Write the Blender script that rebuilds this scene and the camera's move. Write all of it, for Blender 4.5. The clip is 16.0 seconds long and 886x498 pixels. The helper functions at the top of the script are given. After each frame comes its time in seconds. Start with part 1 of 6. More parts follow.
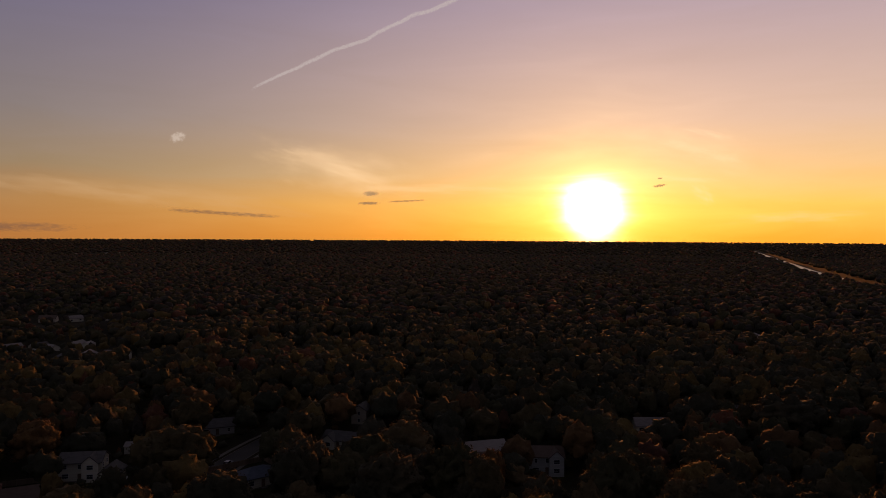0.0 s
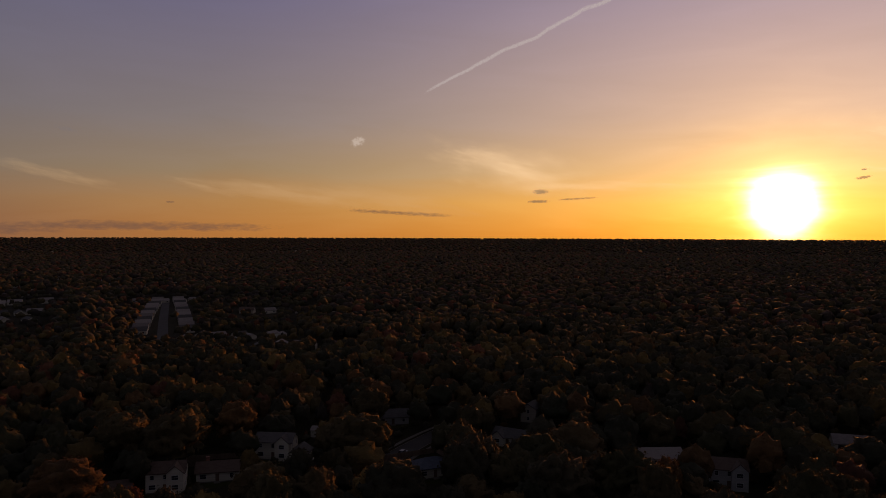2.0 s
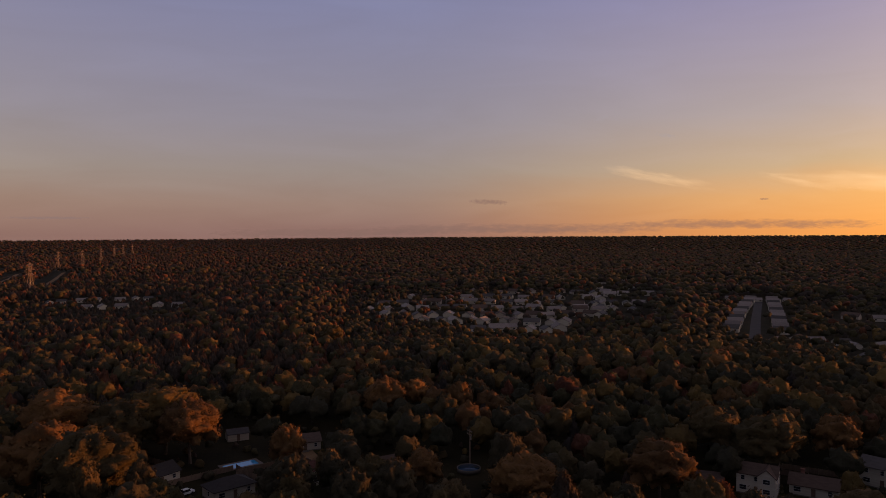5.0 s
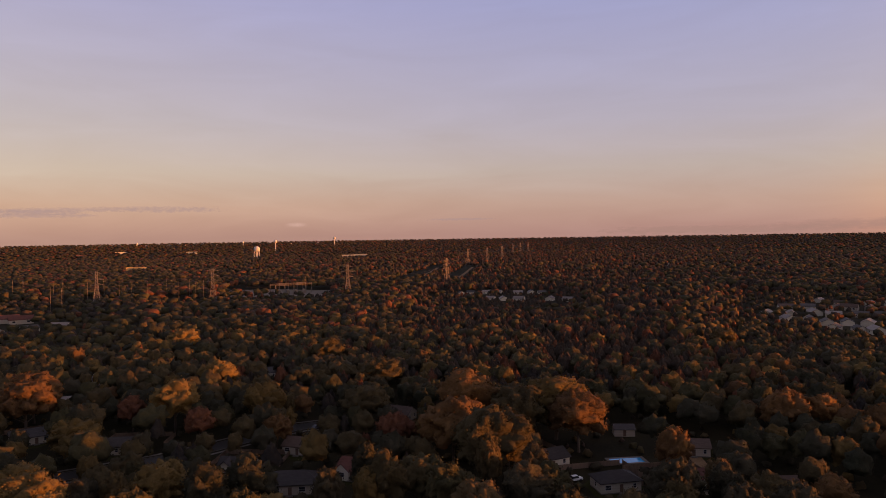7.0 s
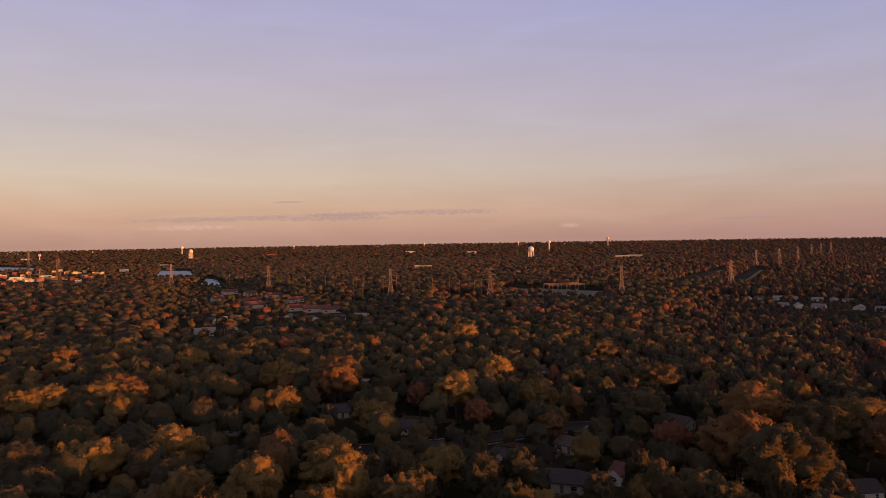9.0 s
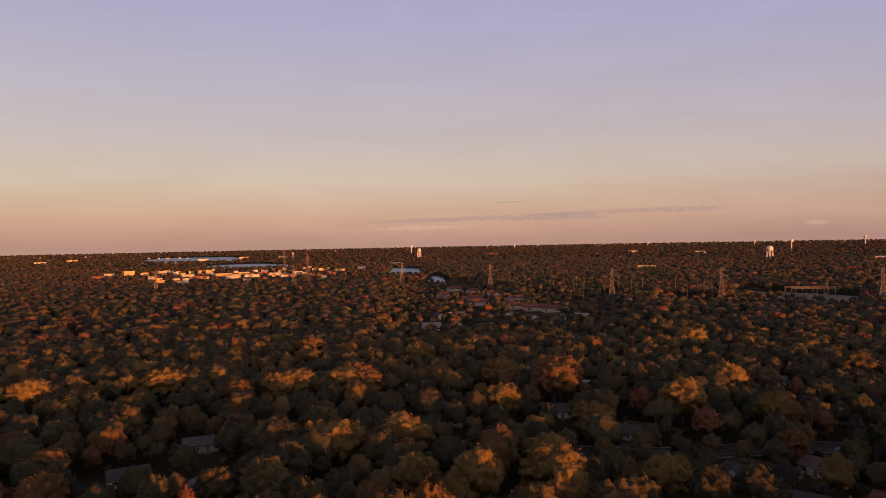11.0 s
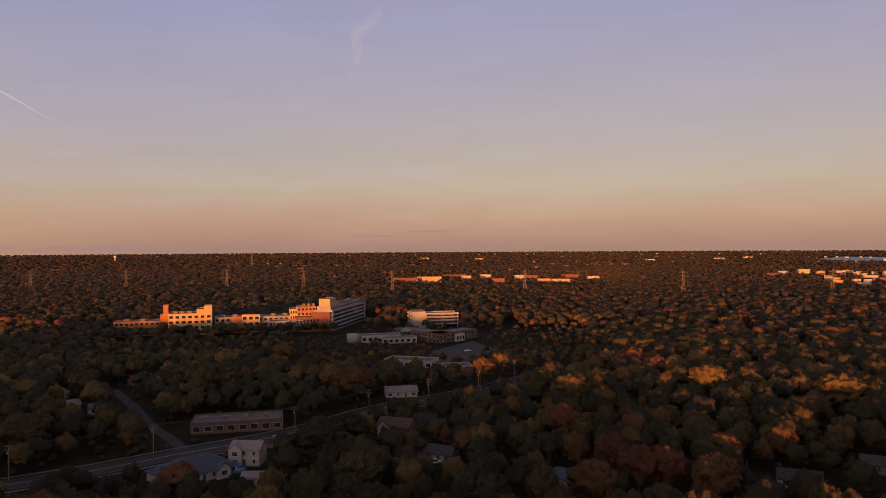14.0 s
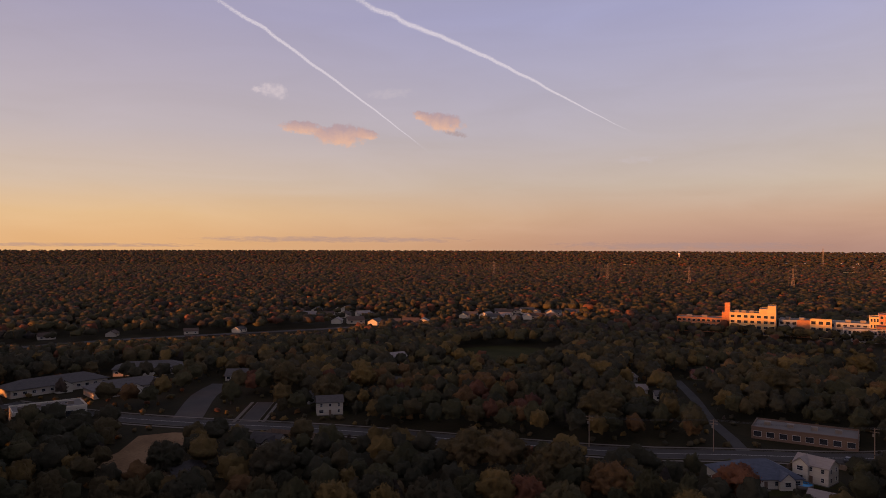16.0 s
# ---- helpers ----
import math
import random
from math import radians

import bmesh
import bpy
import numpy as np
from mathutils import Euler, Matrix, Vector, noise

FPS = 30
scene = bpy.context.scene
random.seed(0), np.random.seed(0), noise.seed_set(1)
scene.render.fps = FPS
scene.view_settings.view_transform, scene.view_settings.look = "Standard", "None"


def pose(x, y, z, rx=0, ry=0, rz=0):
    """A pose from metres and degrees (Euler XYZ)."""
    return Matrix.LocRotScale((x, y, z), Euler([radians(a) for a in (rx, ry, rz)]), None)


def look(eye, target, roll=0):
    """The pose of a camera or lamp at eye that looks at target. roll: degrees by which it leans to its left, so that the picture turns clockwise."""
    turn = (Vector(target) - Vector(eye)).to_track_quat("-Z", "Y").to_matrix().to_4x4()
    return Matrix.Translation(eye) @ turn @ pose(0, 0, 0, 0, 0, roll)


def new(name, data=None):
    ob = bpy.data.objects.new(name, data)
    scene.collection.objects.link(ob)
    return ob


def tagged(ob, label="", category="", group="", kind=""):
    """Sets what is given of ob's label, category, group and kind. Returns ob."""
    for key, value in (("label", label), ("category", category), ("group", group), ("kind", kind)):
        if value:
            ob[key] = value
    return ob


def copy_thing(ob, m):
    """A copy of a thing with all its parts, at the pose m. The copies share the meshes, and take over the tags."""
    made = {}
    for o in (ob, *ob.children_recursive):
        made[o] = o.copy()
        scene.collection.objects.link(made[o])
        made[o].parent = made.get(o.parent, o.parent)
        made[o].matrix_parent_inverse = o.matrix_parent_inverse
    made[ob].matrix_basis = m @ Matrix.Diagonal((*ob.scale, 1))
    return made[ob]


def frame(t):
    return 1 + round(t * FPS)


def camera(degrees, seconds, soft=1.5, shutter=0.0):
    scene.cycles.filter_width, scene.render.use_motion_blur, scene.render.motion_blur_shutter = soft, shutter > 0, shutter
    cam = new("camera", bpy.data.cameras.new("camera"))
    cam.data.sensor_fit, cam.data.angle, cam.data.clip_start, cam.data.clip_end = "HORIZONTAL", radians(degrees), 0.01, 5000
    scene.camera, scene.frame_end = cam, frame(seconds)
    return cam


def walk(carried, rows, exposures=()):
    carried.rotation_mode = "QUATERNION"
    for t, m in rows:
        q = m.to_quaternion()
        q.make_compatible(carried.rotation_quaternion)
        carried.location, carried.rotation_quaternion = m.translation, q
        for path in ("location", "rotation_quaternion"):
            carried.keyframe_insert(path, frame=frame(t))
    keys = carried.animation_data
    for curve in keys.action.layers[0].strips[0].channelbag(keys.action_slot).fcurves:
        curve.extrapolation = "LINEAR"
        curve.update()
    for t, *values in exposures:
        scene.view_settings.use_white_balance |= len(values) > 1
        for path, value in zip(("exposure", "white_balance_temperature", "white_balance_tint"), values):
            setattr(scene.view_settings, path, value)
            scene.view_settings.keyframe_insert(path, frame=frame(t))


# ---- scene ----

# ---- the camera: a drone that hovers 70 m up and turns to its left ----
EYE = (0.0, 0.0, 70.0)
TURN = [  # seconds, yaw, pitch, roll
    (0.0, -0.00, -1.00, -0.34),
    (0.5, 1.70, -1.03, -0.36),
    (1.0, 4.70, -1.07, -0.33),
    (1.5, 8.54, -1.13, -0.28),
    (2.0, 13.77, -1.19, -0.18),
    (2.5, 20.07, -1.23, -0.19),
    (3.0, 28.30, -1.29, -0.09),
    (3.5, 38.04, -1.33, 0.02),
    (4.0, 45.57, -1.34, 0.09),
    (4.2, 48.16, -1.34, 0.16),
    (6.3, 79.20, -1.25, 0.73),
    (6.5, 82.10, -1.26, 0.85),
    (7.0, 90.32, -1.14, 0.91),
    (7.5, 97.39, -1.02, 0.91),
    (8.0, 103.26, -0.92, 0.86),
    (8.5, 108.10, -0.84, 0.88),
    (9.0, 112.33, -0.75, 0.98),
    (9.2, 114.03, -0.73, 0.94),
    (11.3, 134.01, -0.42, 1.03),
    (11.5, 136.93, -0.37, 0.96),
    (12.0, 144.89, -0.26, 0.89),
    (12.5, 153.17, -0.18, 0.85),
    (13.0, 163.30, -0.11, 0.62),
    (13.5, 173.11, -0.06, 0.52),
    (14.0, 181.48, -0.05, 0.34),
    (14.5, 191.16, -0.08, 0.16),
    (15.0, 201.95, -0.14, 0.03),
    (15.5, 213.26, -0.17, -0.08),
    (16.0, 225.12, -0.18, -0.18),
]
cam = camera(64.5, 16.0, soft=0.85)
walk(cam, [(t, pose(*EYE, 90 + p, r, y)) for t, y, p, r in TURN],
     exposures=[(0.0, -0.62), (1.0, -0.65), (1.5, -0.7), (2.0, -0.74), (2.5, -0.68), (3.0, -0.57), (3.5, -0.4), (4.2, -0.15), (6.5, 0.95), (9.0, 1.0), (12.5, 0.85), (14.5, 0.7), (16.0, 0.9)])

# ---- sky and sun ----
SUN_AZ, SUN_EL = 12.06, 2.15         # degrees right of the y axis, above level
SUN_DIR = Vector((math.sin(radians(SUN_AZ)) * math.cos(radians(SUN_EL)),
                  math.cos(radians(SUN_AZ)) * math.cos(radians(SUN_EL)), math.sin(radians(SUN_EL))))


def sky_world():
    w = bpy.data.worlds.new("evening_sky")
    w.use_nodes = True
    scene.world = w
    nt = w.node_tree
    nt.nodes.clear()
    N, L = nt.nodes.new, nt.links.new

    def math_(op, a, b=None, c=None, clamp=False):
        n = N("ShaderNodeMath")
        n.operation, n.use_clamp = op, clamp
        for i, v in enumerate((a, b, c)):
            if v is None:
                continue
            if isinstance(v, (int, float)):
                n.inputs[i].default_value = v
            else:
                L(v, n.inputs[i])
        return n.outputs[0]

    def vmath(op, a, b):
        n = N("ShaderNodeVectorMath")
        n.operation = op
        for i, v in enumerate((a, b)):
            if isinstance(v, (tuple, Vector)):
                n.inputs[i].default_value = v
            else:
                L(v, n.inputs[i])
        return n

    def mix(a, b, f, mode="MIX"):
        n = N("ShaderNodeMix")
        n.data_type, n.blend_type = "RGBA", mode
        for i, v in ((0, f), (6, a), (7, b)):
            if isinstance(v, (int, float)):
                n.inputs[i].default_value = v
            elif isinstance(v, tuple):
                n.inputs[i].default_value = (*v, 1)
            else:
                L(v, n.inputs[i])
        return n.outputs[2]

    tc = N("ShaderNodeTexCoord")
    way = vmath("NORMALIZE", tc.outputs["Generated"], (0, 0, 0)).outputs[0]
    sep = N("ShaderNodeSeparateXYZ")
    L(way, sep.inputs[0])
    up = math_("MULTIPLY", math_("ARCSINE", sep.outputs[2]), 180 / math.pi)      # degrees above level
    flat = vmath("NORMALIZE", vmath("MULTIPLY", way, (1, 1, 0)).outputs[0], (0, 0, 0)).outputs[0]
    bright = SUN_AZ + 16.5      # the haze is brightest a little to the right of the sun
    flat_sun = Vector((math.sin(radians(bright)), math.cos(radians(bright)), 0))
    turn = math_("MULTIPLY", math_("ARCCOSINE", vmath("DOT_PRODUCT", flat, flat_sun).outputs["Value"]), 180 / math.pi)

    # cirrus: bands drawn out along the horizon that bend the gradient a little
    m = N("ShaderNodeMapping")
    m.inputs["Scale"].default_value = (1.6, 1.6, 9.0)
    m.inputs["Rotation"].default_value = (radians(6), radians(-5), 0)
    L(way, m.inputs[0])
    cirrus = N("ShaderNodeTexNoise")
    cirrus.inputs["Scale"].default_value, cirrus.inputs["Detail"].default_value = 2.6, 7
    cirrus.inputs["Roughness"].default_value, cirrus.inputs["Distortion"].default_value = 0.55, 0.7
    L(m.outputs[0], cirrus.inputs[0])
    wisp = math_("SUBTRACT", cirrus.outputs[0], 0.5)
    up2 = math_("ADD", up, math_("MULTIPLY", wisp, 1.7))

    def ramp(stops):
        f = math_("DIVIDE", up2, 90.0, clamp=True)
        n = N("ShaderNodeValToRGB")
        e = n.color_ramp.elements
        for i, (deg, col) in enumerate(stops):
            k = e[i] if i < 2 else e.new(deg / 90)
            k.position, k.color = deg / 90, (*col, 1)
        L(f, n.inputs[0])
        return n.outputs[0]

    towards = ramp([(0, (3.06, 1.147, 0.122)), (90, (0.225, 0.205, 0.265)), (2.5, (3.366, 1.645, 0.321)), (5, (2.677, 1.606, 0.726)), (9, (2.142, 1.415, 1.071)), (18, (1.338, 0.98, 1.147)), (40, (0.29, 0.265, 0.375))])
    aside = ramp([(0, (1.419, 0.552, 0.138)), (90, (0.225, 0.205, 0.265)), (2.5, (1.314, 0.633, 0.227)), (5, (0.908, 0.6, 0.366)), (9, (0.689, 0.536, 0.536)), (18, (0.455, 0.382, 0.633)), (40, (0.29, 0.265, 0.375))])
    across = ramp([(0, (0.42, 0.24, 0.215)), (90, (0.225, 0.205, 0.265)), (2.5, (0.46, 0.305, 0.275)), (5, (0.46, 0.365, 0.355)), (9, (0.42, 0.365, 0.45)), (18, (0.34, 0.335, 0.56)), (40, (0.29, 0.265, 0.375))])
    away = ramp([(0, (0.45, 0.265, 0.215)), (90, (0.225, 0.205, 0.265)), (2.5, (0.54, 0.345, 0.275)), (5, (0.555, 0.43, 0.37)), (9, (0.485, 0.405, 0.435)), (18, (0.385, 0.35, 0.53)), (40, (0.29, 0.265, 0.375))])

    def step(a, b):
        n = N("ShaderNodeMapRange")
        n.interpolation_type = "SMOOTHSTEP"
        n.inputs["From Min"].default_value, n.inputs["From Max"].default_value = a, b
        L(turn, n.inputs[0])
        return n.outputs[0]

    col = mix(towards, aside, step(8, 64))
    col = mix(col, across, step(54, 94))
    col = mix(col, away, step(99, 154))
    # the paler yellow stretch of sky on the far side of the sunset
    yellow = ramp([(0, (0.8, 0.455, 0.215)), (90, (0.225, 0.205, 0.265)), (2.5, (0.76, 0.495, 0.285)), (5, (0.63, 0.475, 0.39)), (9, (0.515, 0.425, 0.455)), (18, (0.375, 0.33, 0.47)), (40, (0.29, 0.265, 0.375))])
    side = Vector((-math.sin(radians(258)), math.cos(radians(258)), 0))
    apart = math_("MULTIPLY", math_("ARCCOSINE", vmath("DOT_PRODUCT", flat, side).outputs["Value"]), 180 / math.pi)
    n = N("ShaderNodeMapRange")
    n.interpolation_type = "SMOOTHSTEP"
    for k, v in (("From Min", 2), ("From Max", 66), ("To Min", 1), ("To Max", 0)):
        n.inputs[k].default_value = v
    L(apart, n.inputs[0])
    col = mix(col, yellow, n.outputs[0])
    # clear-air colour under the haze
    sky = N("ShaderNodeTexSky")
    sky.sky_type, sky.sun_disc = "NISHITA", False
    sky.sun_elevation, sky.sun_rotation = radians(SUN_EL), radians(SUN_AZ)
    col = mix(col, sky.outputs[0], 0.05, "ADD")
    # light and dark wisps
    gain = math_("ADD", 1.0, math_("MULTIPLY", wisp, 0.17))
    n = vmath("SCALE", col, (0, 0, 0))
    L(gain, n.inputs["Scale"])
    col = n.outputs[0]
    # the sun's burning disc and the glow of the air round it
    ang = math_("MULTIPLY", math_("ARCCOSINE", vmath("DOT_PRODUCT", way, SUN_DIR).outputs["Value"]), 180 / math.pi)
    ang = math_("MULTIPLY", ang, math_("ADD", 1.0, math_("MULTIPLY", wisp, -0.9)))      # veiled by the cirrus

    def glow(width, power, colour):
        q = math_("POWER", math_("DIVIDE", ang, width), power)
        g = math_("POWER", math.e, math_("MULTIPLY", q, -1.0))
        k = vmath("SCALE", colour, (0, 0, 0))
        L(g, k.inputs["Scale"])
        return k.outputs[0]

    col = vmath("ADD", col, glow(1.5, 2.0, (42, 34, 20))).outputs[0]
    col = vmath("ADD", col, glow(3.2, 1.2, (4.0, 2.6, 0.65))).outputs[0]
    bg = N("ShaderNodeBackground")
    L(col, bg.inputs[0])
    bg.inputs[1].default_value = 0.5
    out = N("ShaderNodeOutputWorld")
    L(bg.outputs[0], out.inputs[0])


sky_world()
sun = bpy.data.lights.new("sun", "SUN")
sun.energy, sun.color, sun.angle = 5.0, (1.0, 0.305, 0.065), radians(0.6)
new("sun", sun).matrix_world = look(SUN_DIR * 1000, (0, 0, 0))

# ---- materials ----


def material(name, colours, rough=0.8, scale=3.0, fine=25.0, bump=0.15, metal=0.0, spec=0.3, by_object=0.0, through_light=0.0, stretch=(1, 1, 1), coords="Object", relief=0.05, grit=0.5):
    """Two scales of noise between the given colours, with relief; by_object shifts each object's tone."""
    m = bpy.data.materials.new(name)
    m.use_nodes = True
    nt = m.node_tree
    N, L = nt.nodes.new, nt.links.new
    bsdf = nt.nodes["Principled BSDF"]
    if coords == "World":
        src = N("ShaderNodeNewGeometry").outputs["Position"]
    else:
        src = N("ShaderNodeTexCoord").outputs[coords]
    mp = N("ShaderNodeMapping")
    mp.inputs["Scale"].default_value = stretch
    L(src, mp.inputs[0])
    a, b = N("ShaderNodeTexNoise"), N("ShaderNodeTexNoise")
    for n, s, d in ((a, scale, 3), (b, fine, 4)):
        n.inputs["Scale"].default_value, n.inputs["Detail"].default_value = s, d
        L(mp.outputs[0], n.inputs[0])
    b.inputs["Detail"].default_value, b.inputs["Roughness"].default_value = (6 if grit > 0.5 else 4), grit
    mixf = N("ShaderNodeMath")
    mixf.operation = "MULTIPLY_ADD"
    mixf.inputs[1].default_value = 0.4
    L(b.outputs[0], mixf.inputs[0])
    half = N("ShaderNodeMath")
    half.operation = "MULTIPLY"
    half.inputs[1].default_value = 0.6
    L(a.outputs[0], half.inputs[0])
    L(half.outputs[0], mixf.inputs[2])
    f = mixf.outputs[0]
    if by_object:
        info = N("ShaderNodeObjectInfo")
        k = N("ShaderNodeMath")
        k.operation = "MULTIPLY_ADD"
        k.inputs[1].default_value = by_object
        L(info.outputs["Random"], k.inputs[0])
        sub = N("ShaderNodeMath")
        sub.operation = "SUBTRACT"
        sub.inputs[1].default_value = by_object / 2
        L(f, sub.inputs[0])
        L(sub.outputs[0], k.inputs[2])
        f = k.outputs[0]
    r = N("ShaderNodeValToRGB")
    e = r.color_ramp.elements
    for i, c in enumerate(colours):
        p = 0.3 + 0.4 * i / max(1, len(colours) - 1)
        k = e[i] if i < 2 else e.new(p)
        k.position, k.color = p, (*c, 1)
    L(f, r.inputs[0])
    L(r.outputs[0], bsdf.inputs["Base Color"])
    bsdf.inputs["Roughness"].default_value = rough
    bsdf.inputs["Metallic"].default_value = metal
    bsdf.inputs["Specular IOR Level"].default_value = spec
    if bump:
        bp = N("ShaderNodeBump")
        bp.inputs["Strength"].default_value, bp.inputs["Distance"].default_value = bump, relief
        L(b.outputs[0], bp.inputs["Height"])
        L(bp.outputs[0], bsdf.inputs["Normal"])
    if through_light:
        tr = N("ShaderNodeBsdfTranslucent")
        L(r.outputs[0], tr.inputs[0])
        mx = N("ShaderNodeMixShader")
        mx.inputs[0].default_value = through_light
        L(bsdf.outputs[0], mx.inputs[1])
        L(tr.outputs[0], mx.inputs[2])
        L(mx.outputs[0], nt.nodes["Material Output"].inputs[0])
    return m


def leaf(name, *colours):
    return material(name, colours, rough=0.8, scale=0.06, fine=0.75, bump=0.85, relief=1.1, spec=0.05, through_light=0.14, coords="World", by_object=0.2, grit=0.68)


LEAF = {
    "green": leaf("leaf_green", (0.034, 0.033, 0.018), (0.057, 0.052, 0.026), (0.095, 0.072, 0.035)),
    "dark": leaf("leaf_dark_green", (0.028, 0.030, 0.018), (0.045, 0.041, 0.026), (0.069, 0.056, 0.033)),
    "olive": leaf("leaf_olive", (0.042, 0.035, 0.019), (0.069, 0.054, 0.026), (0.112, 0.077, 0.038)),
    "gold": leaf("leaf_gold", (0.069, 0.049, 0.020), (0.121, 0.083, 0.030), (0.190, 0.125, 0.044)),
    "orange": leaf("leaf_orange", (0.066, 0.040, 0.020), (0.112, 0.064, 0.028), (0.172, 0.095, 0.036)),
    "rust": leaf("leaf_rust", (0.065, 0.032, 0.023), (0.109, 0.048, 0.028), (0.169, 0.075, 0.039)),
    "pine": leaf("leaf_pine", (0.028, 0.027, 0.026), (0.050, 0.040, 0.030), (0.085, 0.058, 0.044)),
}
LEAF_KEYS = ["green", "dark", "olive", "gold", "orange", "rust", "pine"]
BARK = material("bark", [(0.05, 0.035, 0.025), (0.13, 0.10, 0.075)], scale=2, fine=14, bump=0.5, stretch=(1, 1, 0.25))
GROUND = material("forest_floor", [(0.0112, 0.0104, 0.0060), (0.0205, 0.0174, 0.0083), (0.0335, 0.0244, 0.0116)], rough=0.95, scale=0.05, fine=0.8, spec=0.05, coords="World")
GRASS = material("grass", [(0.0160, 0.0173, 0.0056), (0.0267, 0.0266, 0.0078), (0.0397, 0.0345, 0.0112)], rough=0.95, scale=0.08, fine=2.0, spec=0.05, coords="World")
ASPHALT = material("asphalt", [(0.0198, 0.0171, 0.0155), (0.0291, 0.0256, 0.0224), (0.0426, 0.0380, 0.0327)], rough=0.9, scale=0.12, fine=4, coords="World")
LOT = material("worn_asphalt", [(0.0250, 0.0218, 0.0189), (0.0354, 0.0314, 0.0275), (0.0489, 0.0418, 0.0361)], rough=0.9, scale=0.1, fine=3, coords="World")
PALE = material("concrete", [(0.0790, 0.0674, 0.0550), (0.1040, 0.0893, 0.0731), (0.1279, 0.1092, 0.0886)], rough=0.9, scale=0.3, fine=5, coords="World")
ROAD_FAR = material("polished_asphalt", [(0.05, 0.048, 0.046), (0.07, 0.068, 0.066)], rough=0.32, spec=0.6, scale=0.1, fine=3, coords="World")
PAINT_LINE = material("road_paint", [(0.225, 0.220, 0.200), (0.350, 0.345, 0.320)], scale=0.6, fine=8, coords="World")
SAND = material("bare_sand", [(0.0986, 0.0588, 0.0309), (0.1540, 0.0952, 0.0500), (0.2033, 0.1344, 0.0738)], rough=1.0, scale=0.09, fine=1.1, spec=0.05, coords="World")
GRAVEL = material("gravel", [(0.0909, 0.0678, 0.0472), (0.1239, 0.0964, 0.0686), (0.1570, 0.1214, 0.0858)], rough=1.0, scale=0.1, fine=2, coords="World")
SIDING = {
    "white": material("white_siding", [(0.3093, 0.2785, 0.2183), (0.3920, 0.3569, 0.2784), (0.4514, 0.4125, 0.3249)], scale=0.5, fine=9, stretch=(0.3, 0.3, 4), by_object=0.2),
    "grey": material("grey_siding", [(0.1834, 0.1806, 0.1721), (0.2409, 0.2372, 0.2219), (0.2973, 0.2851, 0.2655)], scale=0.5, fine=9, stretch=(0.3, 0.3, 4), by_object=0.2),
    "beige": material("beige_siding", [(0.2542, 0.2154, 0.1659), (0.3182, 0.2785, 0.2187), (0.3823, 0.3341, 0.2655)], scale=0.5, fine=9, stretch=(0.3, 0.3, 4), by_object=0.2),
    "brown": material("brown_siding", [(0.077, 0.048, 0.032), (0.109, 0.070, 0.048), (0.147, 0.096, 0.064)], scale=0.5, fine=9, stretch=(0.3, 0.3, 4), by_object=0.2),
    "brick": material("red_brick", [(0.102, 0.042, 0.029), (0.154, 0.064, 0.045), (0.198, 0.096, 0.067)], scale=0.8, fine=12, stretch=(1, 1, 2.5), by_object=0.2),
    "orange": material("orange_brick", [(0.23, 0.095, 0.042), (0.30, 0.125, 0.056), (0.37, 0.16, 0.075)], scale=0.5, fine=8, stretch=(1, 1, 2.5)),
    "cream": material("cream_panel", [(0.34, 0.225, 0.095), (0.42, 0.285, 0.125), (0.48, 0.34, 0.16)], scale=0.15, fine=3),
    "concrete": material("pale_concrete", [(0.20, 0.19, 0.18), (0.27, 0.255, 0.24), (0.33, 0.315, 0.29)], scale=0.15, fine=3, stretch=(1, 1, 0.4)),
}
ROOF = {
    "grey": material("grey_shingle", [(0.0389, 0.0332, 0.0317), (0.0535, 0.0480, 0.0436), (0.0739, 0.0646, 0.0586)], scale=0.7, fine=9, stretch=(1, 1, 4), bump=0.4, by_object=0.3),
    "brown": material("brown_shingle", [(0.0389, 0.0244, 0.0166), (0.0593, 0.0367, 0.0253), (0.0768, 0.0506, 0.0364)], scale=0.7, fine=9, stretch=(1, 1, 4), bump=0.4, by_object=0.3),
    "red": material("red_shingle", [(0.0593, 0.0227, 0.0150), (0.0855, 0.0306, 0.0214), (0.1089, 0.0428, 0.0301)], scale=0.7, fine=9, stretch=(1, 1, 4), bump=0.4, by_object=0.3),
    "blue": material("blue_grey_shingle", [(0.0382, 0.0452, 0.0612), (0.0525, 0.0616, 0.0833), (0.0698, 0.0796, 0.1028)], scale=0.7, fine=9, stretch=(1, 1, 4), bump=0.4, by_object=0.3),
    "dark": material("charcoal_shingle", [(0.0204, 0.0166, 0.0150), (0.0292, 0.0244, 0.0222), (0.0428, 0.0367, 0.0325)], scale=0.7, fine=9, stretch=(1, 1, 4), bump=0.4, by_object=0.3),
    "pale": material("pale_shingle", [(0.1286, 0.1072, 0.0950), (0.1732, 0.1461, 0.1298), (0.2173, 0.1851, 0.1612)], scale=0.7, fine=9, stretch=(1, 1, 4), bump=0.4, by_object=0.4),
    "flat": material("roof_membrane", [(0.0723, 0.0636, 0.0558), (0.1019, 0.0894, 0.0792), (0.1299, 0.1138, 0.1001)], scale=0.12, fine=2.5, by_object=0.3),
}
TRIM = material("white_trim", [(0.38, 0.37, 0.35), (0.48, 0.47, 0.45)], scale=1, fine=10, rough=0.5)
GLASS = material("window_glass", [(0.015, 0.017, 0.02), (0.03, 0.034, 0.04)], scale=1, fine=3, rough=0.08, spec=0.8, bump=0)
STEEL = material("galvanised_steel", [(0.1350, 0.1102, 0.0893), (0.1890, 0.1591, 0.1339)], scale=0.5, fine=6, rough=0.6, metal=0.3)
